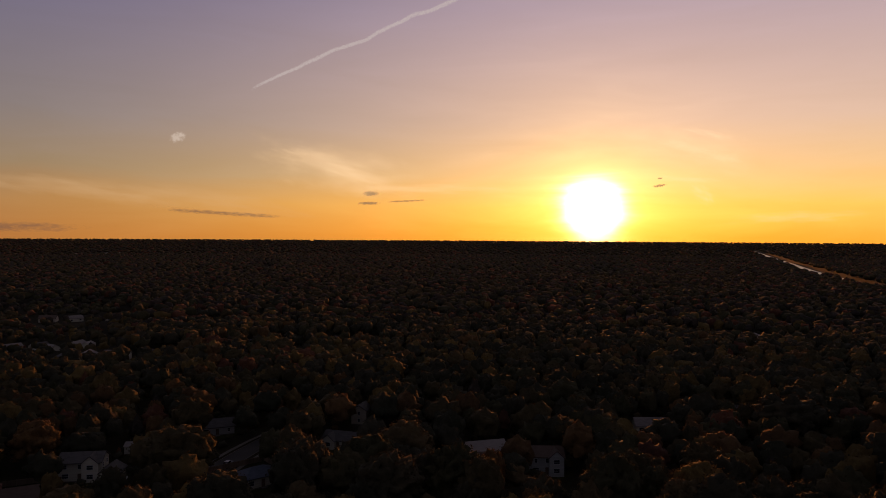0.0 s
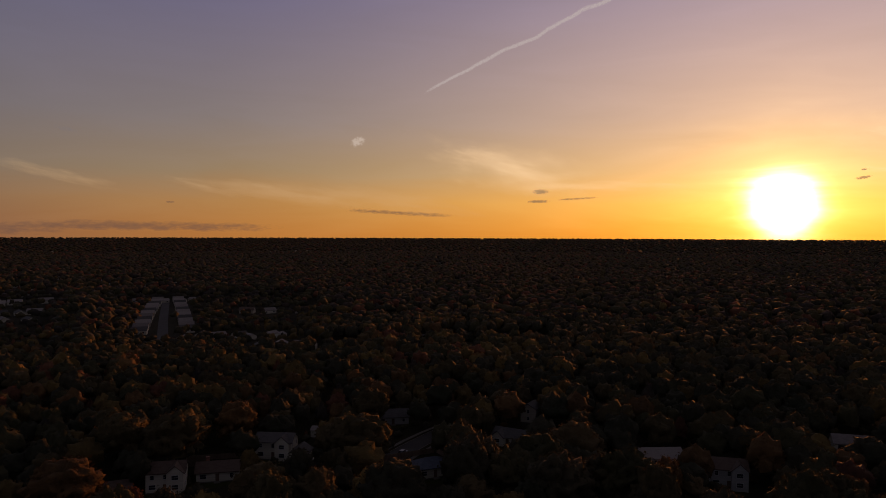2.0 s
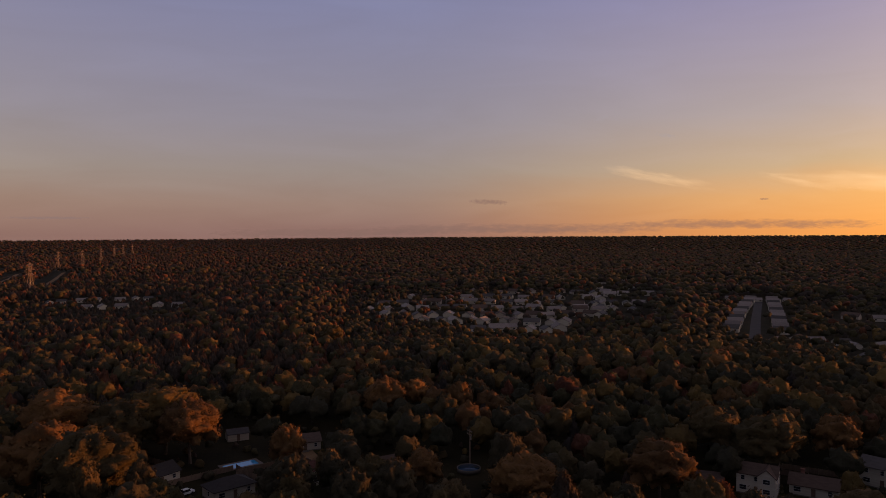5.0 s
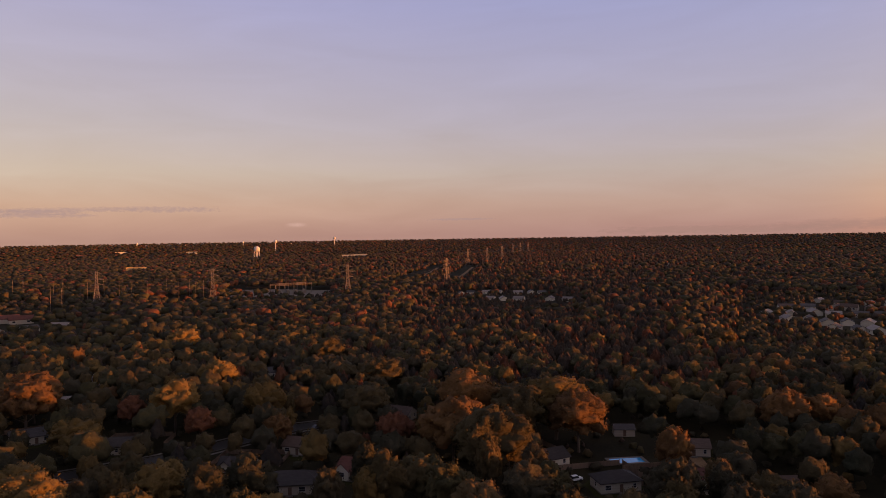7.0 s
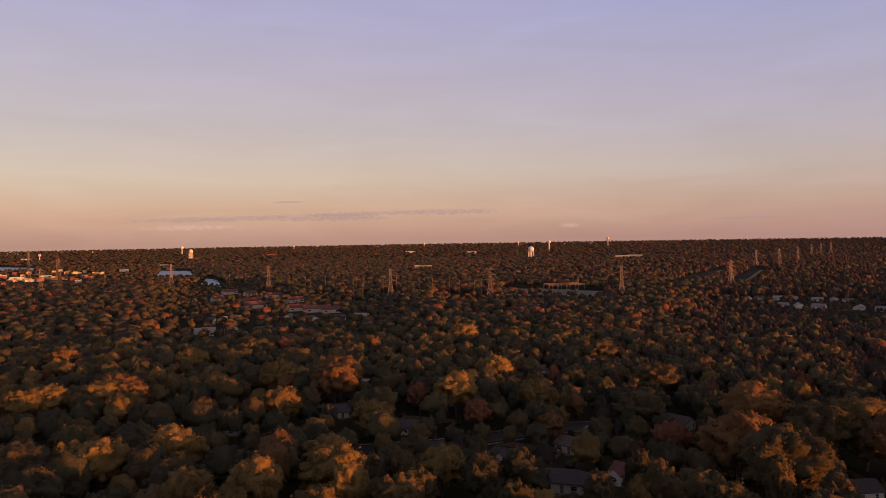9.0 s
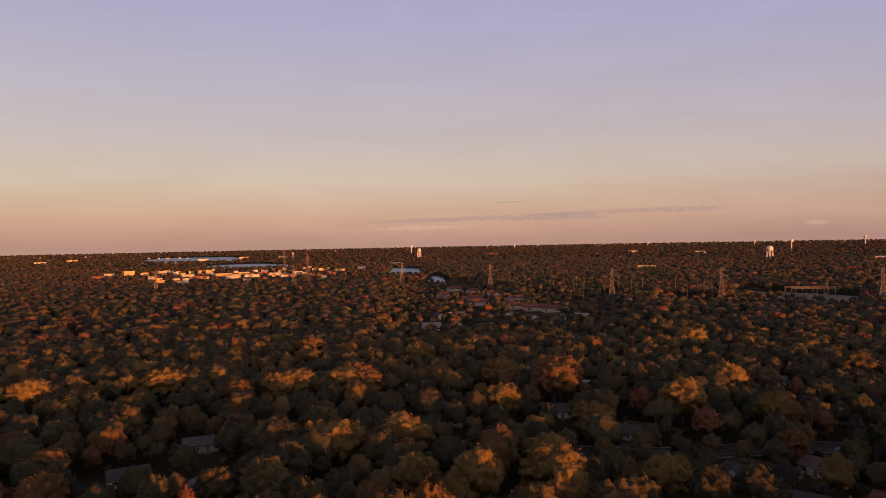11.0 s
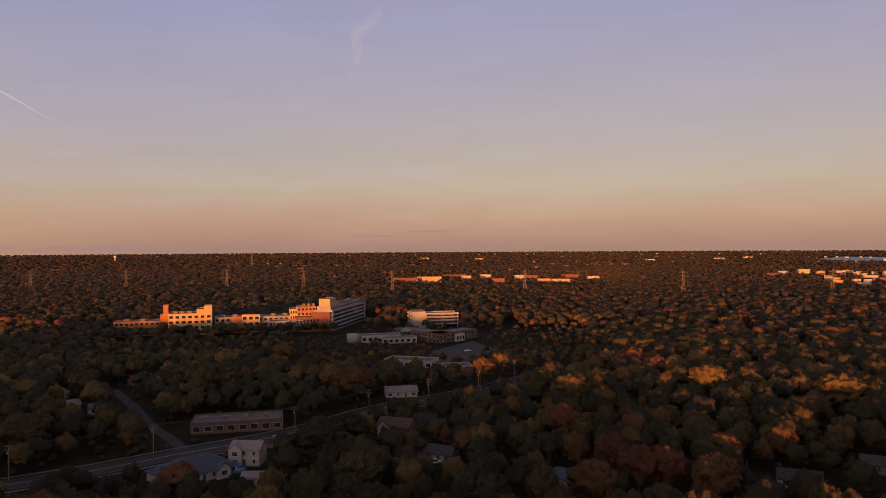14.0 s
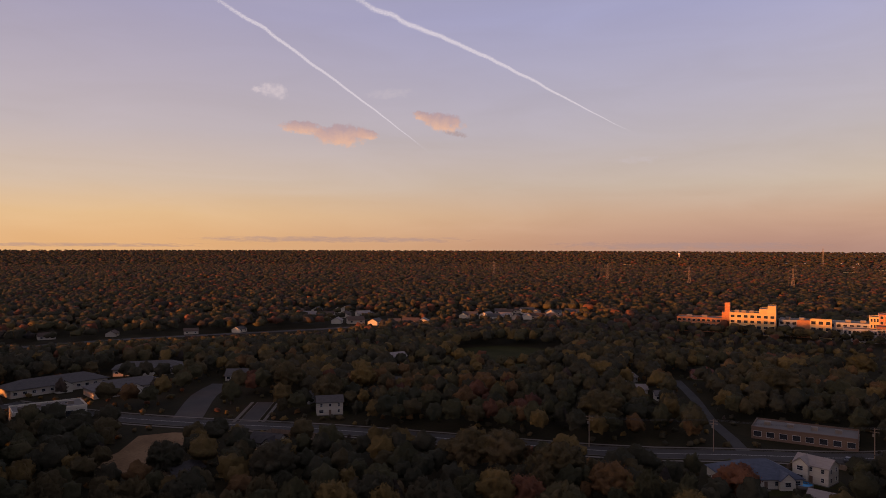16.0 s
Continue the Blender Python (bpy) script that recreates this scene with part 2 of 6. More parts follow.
TANK = material("white_tank_paint", [(0.434, 0.427, 0.406), (0.518, 0.511, 0.490)], scale=0.1, fine=2, rough=0.5)
CABLE = material("cable", [(0.030, 0.028, 0.025), (0.060, 0.055, 0.050)], rough=0.6)
FENCE = material("weathered_fence", [(0.0980, 0.0660, 0.0442), (0.1680, 0.1170, 0.0780)], scale=1, fine=8, stretch=(4, 4, 0.3), by_object=0.3)
WOOD = material("pole_wood", [(0.13, 0.09, 0.06), (0.22, 0.16, 0.11)], scale=1, fine=8, stretch=(1, 1, 0.1))
WATER = material("lake_water", [(0.05, 0.085, 0.13), (0.07, 0.11, 0.16)], rough=0.4, scale=0.01, fine=0.15, bump=0.6, spec=0.4, coords="World")
POOL = material("pool_water", [(0.03, 0.22, 0.45), (0.05, 0.30, 0.55)], rough=0.08, scale=0.3, fine=2, bump=0.1, spec=0.6)
DULL_WATER = material("dull_pool_water", [(0.012, 0.03, 0.06), (0.02, 0.045, 0.08)], rough=0.1, scale=0.3, fine=2, bump=0.1)
CAR_WHITE = material("white_car_paint", [(0.62, 0.62, 0.60), (0.7, 0.7, 0.68)], rough=0.3, spec=0.5, bump=0)
CAR_DARK = material("dark_car_paint", [(0.03, 0.03, 0.035), (0.06, 0.06, 0.065)], rough=0.3, spec=0.5, bump=0)
RUBBER = material("tyre_rubber", [(0.015, 0.015, 0.015), (0.03, 0.03, 0.03)], rough=0.9, bump=0)
GREEN_ROOF = material("verdigris_metal_roof", [(0.10, 0.16, 0.13), (0.16, 0.22, 0.19)], rough=0.6, scale=0.6, fine=4)


# ---- helpers for meshes ----
def mesh_of(name, verts, faces, mats, index=None, smooth=None, normals=None):
    """A mesh from arrays: verts (n, 3) and faces (m, k)."""
    verts, faces = np.asarray(verts, np.float32), np.asarray(faces, np.int32)
    me = bpy.data.meshes.new(name)
    k = faces.shape[1]
    me.vertices.add(len(verts))
    me.vertices.foreach_set("co", verts.ravel())
    me.loops.add(faces.size)
    me.loops.foreach_set("vertex_index", faces.ravel())
    me.polygons.add(len(faces))
    me.polygons.foreach_set("loop_start", np.arange(0, faces.size, k, dtype=np.int32))
    for m in mats:
        me.materials.append(m)
    if index is not None:
        me.polygons.foreach_set("material_index", np.asarray(index, np.int32))
    if smooth is not None:
        me.polygons.foreach_set("use_smooth", np.asarray(smooth, bool))
    me.update(calc_edges=True)
    if normals is not None:
        a = me.attributes.new("custom_normal", "FLOAT_VECTOR", "POINT")
        a.data.foreach_set("vector", np.asarray(normals, np.float32).ravel())
    return me


def part(name, bm, mat, parent, label=""):
    me = bpy.data.meshes.new(name)
    bm.to_mesh(me)
    bm.free()
    me.materials.append(mat)
    ob = new(name, me)
    ob.parent = parent
    return tagged(ob, label)


def share(name, me, parent, m=None, label=""):
    ob = new(name, me)
    ob.parent = parent
    if m is not None:
        ob.matrix_basis = m
    return tagged(ob, label)


def thing(name, x, y, turn, label, category, group="", z=None):
    e = new(name)
    e.matrix_basis = pose(x, y, height(x, y) if z is None else z, 0, 0, turn)
    return tagged(e, label, category, group)


def box(bm, x0, y0, z0, x1, y1, z1):
    r = bmesh.ops.create_cube(bm, size=1, matrix=Matrix.LocRotScale(((x0 + x1) / 2, (y0 + y1) / 2, (z0 + z1) / 2), None, (x1 - x0, y1 - y0, z1 - z0)))
    return r["verts"]


def boxes(*spans):
    bm = bmesh.new()
    for s in spans:
        box(bm, *s)
    return bm


def bar(bm, a, b, r, sides=4, r2=None):
    """A bar from a to b."""
    a, b = Vector(a), Vector(b)
    d = b - a
    m = Matrix.Translation((a + b) / 2) @ d.to_track_quat("Z", "Y").to_matrix().to_4x4()
    bmesh.ops.create_cone(bm, cap_ends=True, segments=sides, radius1=r, radius2=r if r2 is None else r2, depth=d.length, matrix=m)


# ---- the land: flat near by, lifting gently towards the skyline ----
def height(x, y):
    r = math.hypot(x, y)
    return 0.0 if r < 1500 else 35 * ((r - 1500) / 3400) ** 2


def heights(r):
    return np.where(r < 1500, 0.0, 35 * (np.maximum(r - 1500, 0) / 3400) ** 2)


def land():
    rings = np.concatenate([np.linspace(0, 1500, 26)[1:], np.linspace(1500, 4990, 60)[1:]])
    n = 180
    a = np.linspace(0, 2 * np.pi, n, endpoint=False)
    v = [np.array([[0, 0, 0]])]
    for r in rings:
        v.append(np.stack([np.sin(a) * r, np.cos(a) * r, np.full(n, float(heights(np.array(r))))], 1))
    v = np.concatenate(v)
    f = [(0, 1 + (j + 1) % n, 1 + j) for j in range(n)]
    tri = []
    for i in range(len(rings) - 1):
        for j in range(n):
            p, q = 1 + i * n + j, 1 + i * n + (j + 1) % n
            tri += [(p, q, q + n), (p, q + n, p + n)]
    me = mesh_of("ground", v, np.array(f + tri), [GROUND])
    tagged(new("ground", me), "dark leaf-littered soil under a suburban forest reaching the horizon", "ground", kind="structure")


land()

# ---- what keeps the trees away: discs, and strips along roads ----
CLEAR = []      # x, y, radius
HARD = []       # the same, for the built things alone
STRIPS = []     # x0, y0, x1, y1, half width


def clear(x, y, r, forward=0.0):
    """Open ground round a place, and forward metres of yard on the side that lies nearer the middle."""
    CLEAR.append((x, y, r))
    HARD.append((x, y, r))
    d = math.hypot(x, y)
    for k in range(1, int(forward / (0.7 * r)) + 1):
        s = 1 - k * 0.7 * r / d
        CLEAR.append((x * s, y * s, r))


def flat_patch(name, points, mat, label, category, z=0.03, free=True):
    """A paved or bare patch with an outline, 3 cm thick, laid on the ground."""
    bm = bmesh.new()
    vs = [bm.verts.new((x, y, height(x, y) + z)) for x, y in points]
    bm.faces.new(vs)
    if bm.faces[:][0].calc_area() and bm.faces[:][0].normal.z < 0:
        bmesh.ops.reverse_faces(bm, faces=bm.faces[:])
    bm.normal_update()
    if bm.faces[:][0].normal.z < 0:
        bmesh.ops.reverse_faces(bm, faces=bm.faces[:])
    me = bpy.data.meshes.new(name)
    bm.to_mesh(me)
    bm.free()
    me.materials.append(mat)
    if free:
        POLYS.append(np.array(points, float))
    return tagged(new(name, me), label, category, kind="structure")


POLYS = []


def smooth_line(points, step=12.0):
    """Points along a line that bends gently through the given ones."""
    P = [Vector((*p, 0)) for p in points]
    P = [2 * P[0] - P[1]] + P + [2 * P[-1] - P[-2]]
    out = []
    for i in range(1, len(P) - 2):
        a, b, c, d = P[i - 1:i + 3]
        n = max(2, int((c - b).length / step))
        for k in range(n):
            t = k / n
            out.append(0.5 * ((2 * b) + (c - a) * t + (2 * a - 5 * b + 4 * c - d) * t * t + (3 * b - a - 3 * c + d) * t ** 3))
    out.append(P[-2])
    return [(p.x, p.y) for p in out]


def ribbon(bm, line, off0, off1, z):
    """A strip along a line between two sideways offsets."""
    prev = None
    for i, (x, y) in enumerate(line):
        x0, y0 = line[max(i - 1, 0)]
        x1, y1 = line[min(i + 1, len(line) - 1)]
        d = math.hypot(x1 - x0, y1 - y0) or 1
        nx, ny = -(y1 - y0) / d, (x1 - x0) / d
        h = height(x, y) + z
        pair = (bm.verts.new((x + nx * off0, y + ny * off0, h)), bm.verts.new((x + nx * off1, y + ny * off1, h)))
        if prev:
            bm.faces.new((prev[0], pair[0], pair[1], prev[1]))
        prev = pair


ROADS = []


def road(points, width, label, mat=None, walks=True, centre=True, clear_extra=4.0, verge=0.0):
    line = smooth_line(points)
    bm = bmesh.new()
    lift = 0.03 + 0.006 * len(ROADS)
    ROADS.append(label)
    ribbon(bm, line, width / 2, -width / 2, lift)
    bmesh.ops.recalc_face_normals(bm, faces=bm.faces[:])
    for f in bm.faces:
        if f.normal.z < 0:
            f.normal_flip()
    me = bpy.data.meshes.new("road")
    bm.to_mesh(me)
    bm.free()
    me.materials.append(mat or ASPHALT)
    ob = tagged(new("road", me), label, "road", kind="structure")
    if centre:
        b2 = bmesh.new()
        ribbon(b2, line, 0.28, 0.12, lift + 0.14)
        ribbon(b2, line, -0.12, -0.28, lift + 0.14)
        part("road_marking", b2, PAINT_LINE, ob)
    if walks:
        for s in (1, -1):
            b3 = bmesh.new()
            ribbon(b3, line, s * (width / 2 + 0.0), s * (width / 2 + 0.25), 0.17)
            ribbon(b3, line, s * (width / 2), s * (width / 2 - 0.01), 0.17)
            ribbon(b3, line, s * (width / 2 + 1.6), s * (width / 2 + 3.0), 0.10)
            part("pavement", b3, PALE, ob)
    for p, q in zip(line[:-1], line[1:]):
        STRIPS.append((*p, *q, width / 2 + clear_extra))
        if verge:       # mown ground on the side of the open view
            d = math.hypot(*q)
            for k in range(1, int(verge / 6) + 1):
                CLEAR.append((q[0] * (1 - 6 * k / d), q[1] * (1 - 6 * k / d), 6.5))
    return ob


# ---- houses ----
def window_mesh(name, w, h, mat, t):
    bm = bmesh.new()
    box(bm, -w / 2, -t, -h / 2, w / 2, 0.0, h / 2)
    me = bpy.data.meshes.new(name)
    bm.to_mesh(me)
    bm.free()
    me.materials.append(mat)
    return me


def frame_mesh(name, w, h, b=0.07, t=0.08):
    bm = boxes((-w / 2, -t, -h / 2, -w / 2 + b, 0.02, h / 2), (w / 2 - b, -t, -h / 2, w / 2, 0.02, h / 2),
               (-w / 2 + b, -t, h / 2 - b, w / 2 - b, 0.02, h / 2), (-w / 2 + b, -t, -h / 2, w / 2 - b, 0.02, -h / 2 + b),
               (-w / 2 + b, -t * 0.8, -0.02, w / 2 - b, 0.02, 0.02))
    me = bpy.data.meshes.new(name)
    bm.to_mesh(me)
    bm.free()
    me.materials.append(TRIM)
    return me


FRAME, PANE = frame_mesh("window", 1.0, 1.3), window_mesh("pane", 0.86, 1.16, GLASS, 0.03)
BIG_FRAME, BIG_PANE = frame_mesh("window", 1.8, 1.35), window_mesh("pane", 1.66, 1.21, GLASS, 0.03)
DOOR = window_mesh("door", 1.0, 2.1, SIDING["brown"], 0.06)
GARAGE_DOOR = window_mesh("garage_door", 4.0, 2.1, TRIM, 0.07)


def window(parent, x, y, z, turn, big=False):
    w = share("window", BIG_FRAME if big else FRAME, parent, pose(x, y, z, 0, 0, turn))
    share("pane", BIG_PANE if big else PANE, w)


def gable_body(w, d, h, rise):
    bm = bmesh.new()
    prof = [(-d / 2, 0), (d / 2, 0), (d / 2, h), (0, h + rise), (-d / 2, h)]
    a = [bm.verts.new((-w / 2, y, z)) for y, z in prof]
    b = [bm.verts.new((w / 2, y, z)) for y, z in prof]
    bm.faces.new(a)
    bm.faces.new(b[::-1])
    for i in range(5):
        j = (i + 1) % 5
        bm.faces.new((a[j], a[i], b[i], b[j]))
    bmesh.ops.recalc_face_normals(bm, faces=bm.faces[:])
    return bm


def gable_roof(w, d, h, rise, over=0.45, thick=0.22):
    k = over * rise / (d / 2)
    bm = bmesh.new()
    prof = [(-d / 2 - over, h - k + 0.01), (0, h + rise + 0.01), (d / 2 + over, h - k + 0.01), (d / 2 + over, h - k + thick), (0, h + rise + thick), (-d / 2 - over, h - k + thick)]
    a = [bm.verts.new((-w / 2 - over, y, z)) for y, z in prof]
    b = [bm.verts.new((w / 2 + over, y, z)) for y, z in prof]
    for e in (a, b):
        bm.faces.new((e[0], e[1], e[4], e[5]))
        bm.faces.new((e[1], e[2], e[3], e[4]))
    for i in range(6):
        j = (i + 1) % 6
        bm.faces.new((a[j], a[i], b[i], b[j]))
    bmesh.ops.recalc_face_normals(bm, faces=bm.faces[:])
    return bm


def hip_roof(w, d, h, rise, over=0.5, thick=0.2):
    bm = bmesh.new()
    X, Y, r = w / 2 + over, d / 2 + over, max(0.3, w / 2 - d / 2)
    lo = [bm.verts.new((sx * X, sy * Y, h + 0.01)) for sx, sy in ((-1, -1), (1, -1), (1, 1), (-1, 1))]
    hi = [bm.verts.new((sx * X, sy * Y, h + thick)) for sx, sy in ((-1, -1), (1, -1), (1, 1), (-1, 1))]
    p, q = bm.verts.new((-r, 0, h + rise + thick)), bm.verts.new((r, 0, h + rise + thick))
    bm.faces.new(lo)
    for i in range(4):
        j = (i + 1) % 4
        bm.faces.new((lo[i], lo[j], hi[j], hi[i]))
    bm.faces.new((hi[0], hi[1], q, p))
    bm.faces.new((hi[1], hi[2], q))
    bm.faces.new((hi[2], hi[3], p, q))
    bm.faces.new((hi[3], hi[0], p))
    bmesh.ops.recalc_face_normals(bm, faces=bm.faces[:])
    return bm


def house(x, y, turn, w=13.0, d=8.5, floors=1, wall="white", roof="grey", hip=False, wing=0, chimney=0, gable=0, forward=None, lawn=True, label=""):
    """A family house: ridge along x, front at -y; wing: a garage on that side; gable: a cross gable on the front."""
    w, d = w * 0.82, d * 0.84
    h = 2.6 * floors + 0.3
    rise = d * 0.27
    style = ("hipped" if hip else "gabled")
    text = label or f"{wall}-walled {'two-storey' if floors > 1 else 'single-storey'} house with a {style} {roof} shingle roof"
    o = thing("house", x, y, turn, text, "house", "suburban houses")
    part("wall", gable_body(w, d, h, rise) if not hip else boxes((-w / 2, -d / 2, 0, w / 2, d / 2, h)), SIDING[wall], o)
    part("roof", hip_roof(w, d, h, rise) if hip else gable_roof(w, d, h, rise), ROOF[roof], o)
    n = max(3, int(w / 3.0))
    for s in (-1, 1):
        for f in range(floors):
            z = 0.3 + 2.6 * f + 1.45
            for i in range(n):
                u = -w / 2 + (i + 0.5) * w / n
                if s == 1 and i % 2:
                    continue
                if s == -1 and f == 0 and i == n // 2:
                    share("door", DOOR, o, pose(u, -d / 2, 1.35), "dark painted front door")
                    continue
                window(o, u, s * d / 2, z, 0 if s == -1 else 180, big=(i % 3 == 0 and f == 0))
    for s in (-1, 1):
        for f in range(floors):
            for v in ((-d / 4, d / 4) if s == 1 else (0,)):
                window(o, s * w / 2, v, 0.3 + 2.6 * f + 1.45, 90 * s)
    part("foundation", boxes((-w / 2 - 0.06, -d / 2 - 0.06, 0, w / 2 + 0.06, d / 2 + 0.06, 0.3)), PALE, o)
    part("step", boxes((-0.9 - w / 2 + (n // 2 + 0.5) * w / n, -d / 2 - 1.3, 0, 0.9 - w / 2 + (n // 2 + 0.5) * w / n, -d / 2 - 0.07, 0.28)), PALE, o)
    if chimney:
        part("chimney", boxes((chimney * w / 4 - 0.45, 0.3, h * 0.6, chimney * w / 4 + 0.45, 1.2, h + rise + 1.1), (chimney * w / 4 - 0.53, 0.22, h + rise + 1.1, chimney * w / 4 + 0.53, 1.28, h + rise + 1.25)), SIDING["brick"], o)
    if wing:
        gw, gd, gh, cx = 5.4, 6.2, 2.7, wing * (w / 2 + 2.7)
        b = gable_body(gd, gw, gh, 1.7)
        bmesh.ops.transform(b, matrix=pose(cx, -d / 2 + gd / 2 - 1.6, 0, 0, 0, 90), verts=b.verts[:])
        part("garage", b, SIDING[wall], o)
        b = gable_roof(gd, gw, gh, 1.7)
        bmesh.ops.transform(b, matrix=pose(cx, -d / 2 + gd / 2 - 1.6, 0, 0, 0, 90), verts=b.verts[:])
        part("garage_roof", b, ROOF[roof], o)
        share("garage_door", GARAGE_DOOR, o, pose(cx, -d / 2 - 1.6, 1.15), "white panelled garage door")
    if gable:
        gx, gw, gd = gable * w * 0.27, 4.4, 5.0
        b = gable_body(gd, gw, h, 1.9)
        bmesh.ops.transform(b, matrix=pose(gx, -d / 2 - 1.2 + gd / 2, 0, 0, 0, 90), verts=b.verts[:])
        part("front_gable", b, SIDING["white" if wall == "brick" else wall], o)
        b = gable_roof(gd, gw, h, 1.9, over=0.35)
        bmesh.ops.transform(b, matrix=pose(gx, -d / 2 - 1.2 + gd / 2, 0.02, 0, 0, 90), verts=b.verts[:])
        part("front_gable_roof", b, ROOF[roof], o)
        for f in range(floors):
            window(o, gx, -d / 2 - 1.2, 0.3 + 2.6 * f + 1.45, 0, big=True)
    r = max(w, d) * 0.42
    clear(x, y, r, forward if forward is not None else ((30 if y > 140 else 17) if math.hypot(x, y) < 265 else 11))
    if lawn:
        LAWNS.append((x, y, r + 4))
    return o


LAWNS = []


def shed(x, y, turn, w, d, h, wall, roof, label, name="shed", flat=False, forward=12):
    o = thing(name, x, y, turn, label, name.replace("_", " "))
    rise = 0.25 * d
    part("wall", gable_body(w, d, h, rise) if not flat else boxes((-w / 2, -d / 2, 0, w / 2, d / 2, h)), SIDING[wall], o)
    part("roof", gable_roof(w, d, h, rise, 0.25, 0.15) if not flat else boxes((-w / 2 - 0.2, -d / 2 - 0.2, h + 0.004, w / 2 + 0.2, d / 2 + 0.2, h + 0.25)), ROOF[roof], o)
    share("door", DOOR, o, pose(0, -d / 2, 1.15), "plain shed door")
    clear(x, y, max(w, d) * 0.6 + 1, forward)
    return o


def block(o, name, x0, y0, x1, y1, z0, z1, wall, storeys, bays_x, bays_y, label="", glass=None, parapet=0.5, strip=False, roof="flat"):
    """One volume of a larger building, with rows of windows, parapet and flat roof."""
    body = part(name, boxes((x0, y0, z0, x1, y1, z1)), SIDING[wall], o, label)
    part("roof_deck", boxes((x0 + 0.3, y0 + 0.3, z1, x1 - 0.3, y1 - 0.3, z1 + 0.12)), ROOF[roof], body)
    if parapet:
        t = 0.3
        part("parapet", boxes((x0 - 0.05, y0 - 0.05, z1 + 0.003, x1 + 0.05, y0 + t, z1 + parapet), (x0 - 0.05, y1 - t, z1 + 0.003, x1 + 0.05, y1 + 0.05, z1 + parapet),
                              (x0 - 0.05, y0 + t, z1 + 0.003, x0 + t, y1 - t, z1 + parapet), (x1 - t, y0 + t, z1 + 0.003, x1 + 0.05, y1 - t, z1 + parapet)), SIDING[wall], body)
    sh = (z1 - z0) / max(storeys, 1)
    for f in range(storeys):
        zc = z0 + (f + 0.52) * sh
        hh = sh * (0.52 if strip else 0.5)
        for n, a0, a1, side in ((bays_x, x0, x1, "y"), (bays_y, y0, y1, "x")):
            if not n:
                continue
            pitch = (a1 - a0) / n
            ww = pitch * (0.96 if strip else 0.6)
            for i in range(n):
                c = a0 + (i + 0.5) * pitch
                if strip and i:
                    continue
                if strip:
                    c, ww = (a0 + a1) / 2, (a1 - a0) * 0.94
                me = pane_mesh(round(ww, 1), round(hh, 1))
                if side == "y":
                    share("window", me, body, pose(c, y0, zc, 0, 0, 0))
                    share("window", me, body, pose(c, y1, zc, 0, 0, 180))
                else:
                    share("window", me, body, pose(x0, c, zc, 0, 0, -90))
                    share("window", me, body, pose(x1, c, zc, 0, 0, 90))
    return body


PANES = {}


def pane_mesh(w, h):
    if (w, h) not in PANES:
        bm = bmesh.new()
        box(bm, -w / 2, -0.04, -h / 2, w / 2, 0.02, h / 2)
        n0 = len(bm.faces)
        b = 0.07
        for s in ((-w / 2 - b, -0.12, -h / 2 - b, w / 2 + b, 0.02, -h / 2), (-w / 2 - b, -0.10, h / 2, w / 2 + b, 0.02, h / 2 + b),
                  (-w / 2 - b, -0.10, -h / 2, -w / 2, 0.02, h / 2), (w / 2, -0.10, -h / 2, w / 2 + b, 0.02, h / 2)):
            box(bm, *s)
        for i, f in enumerate(bm.faces):
            f.material_index = 0 if i < n0 else 1
        me = bpy.data.meshes.new("window")
        bm.to_mesh(me)
        bm.free()
        me.materials.append(GLASS)
        me.materials.append(TRIM)
        PANES[(w, h)] = me
    return PANES[(w, h)]


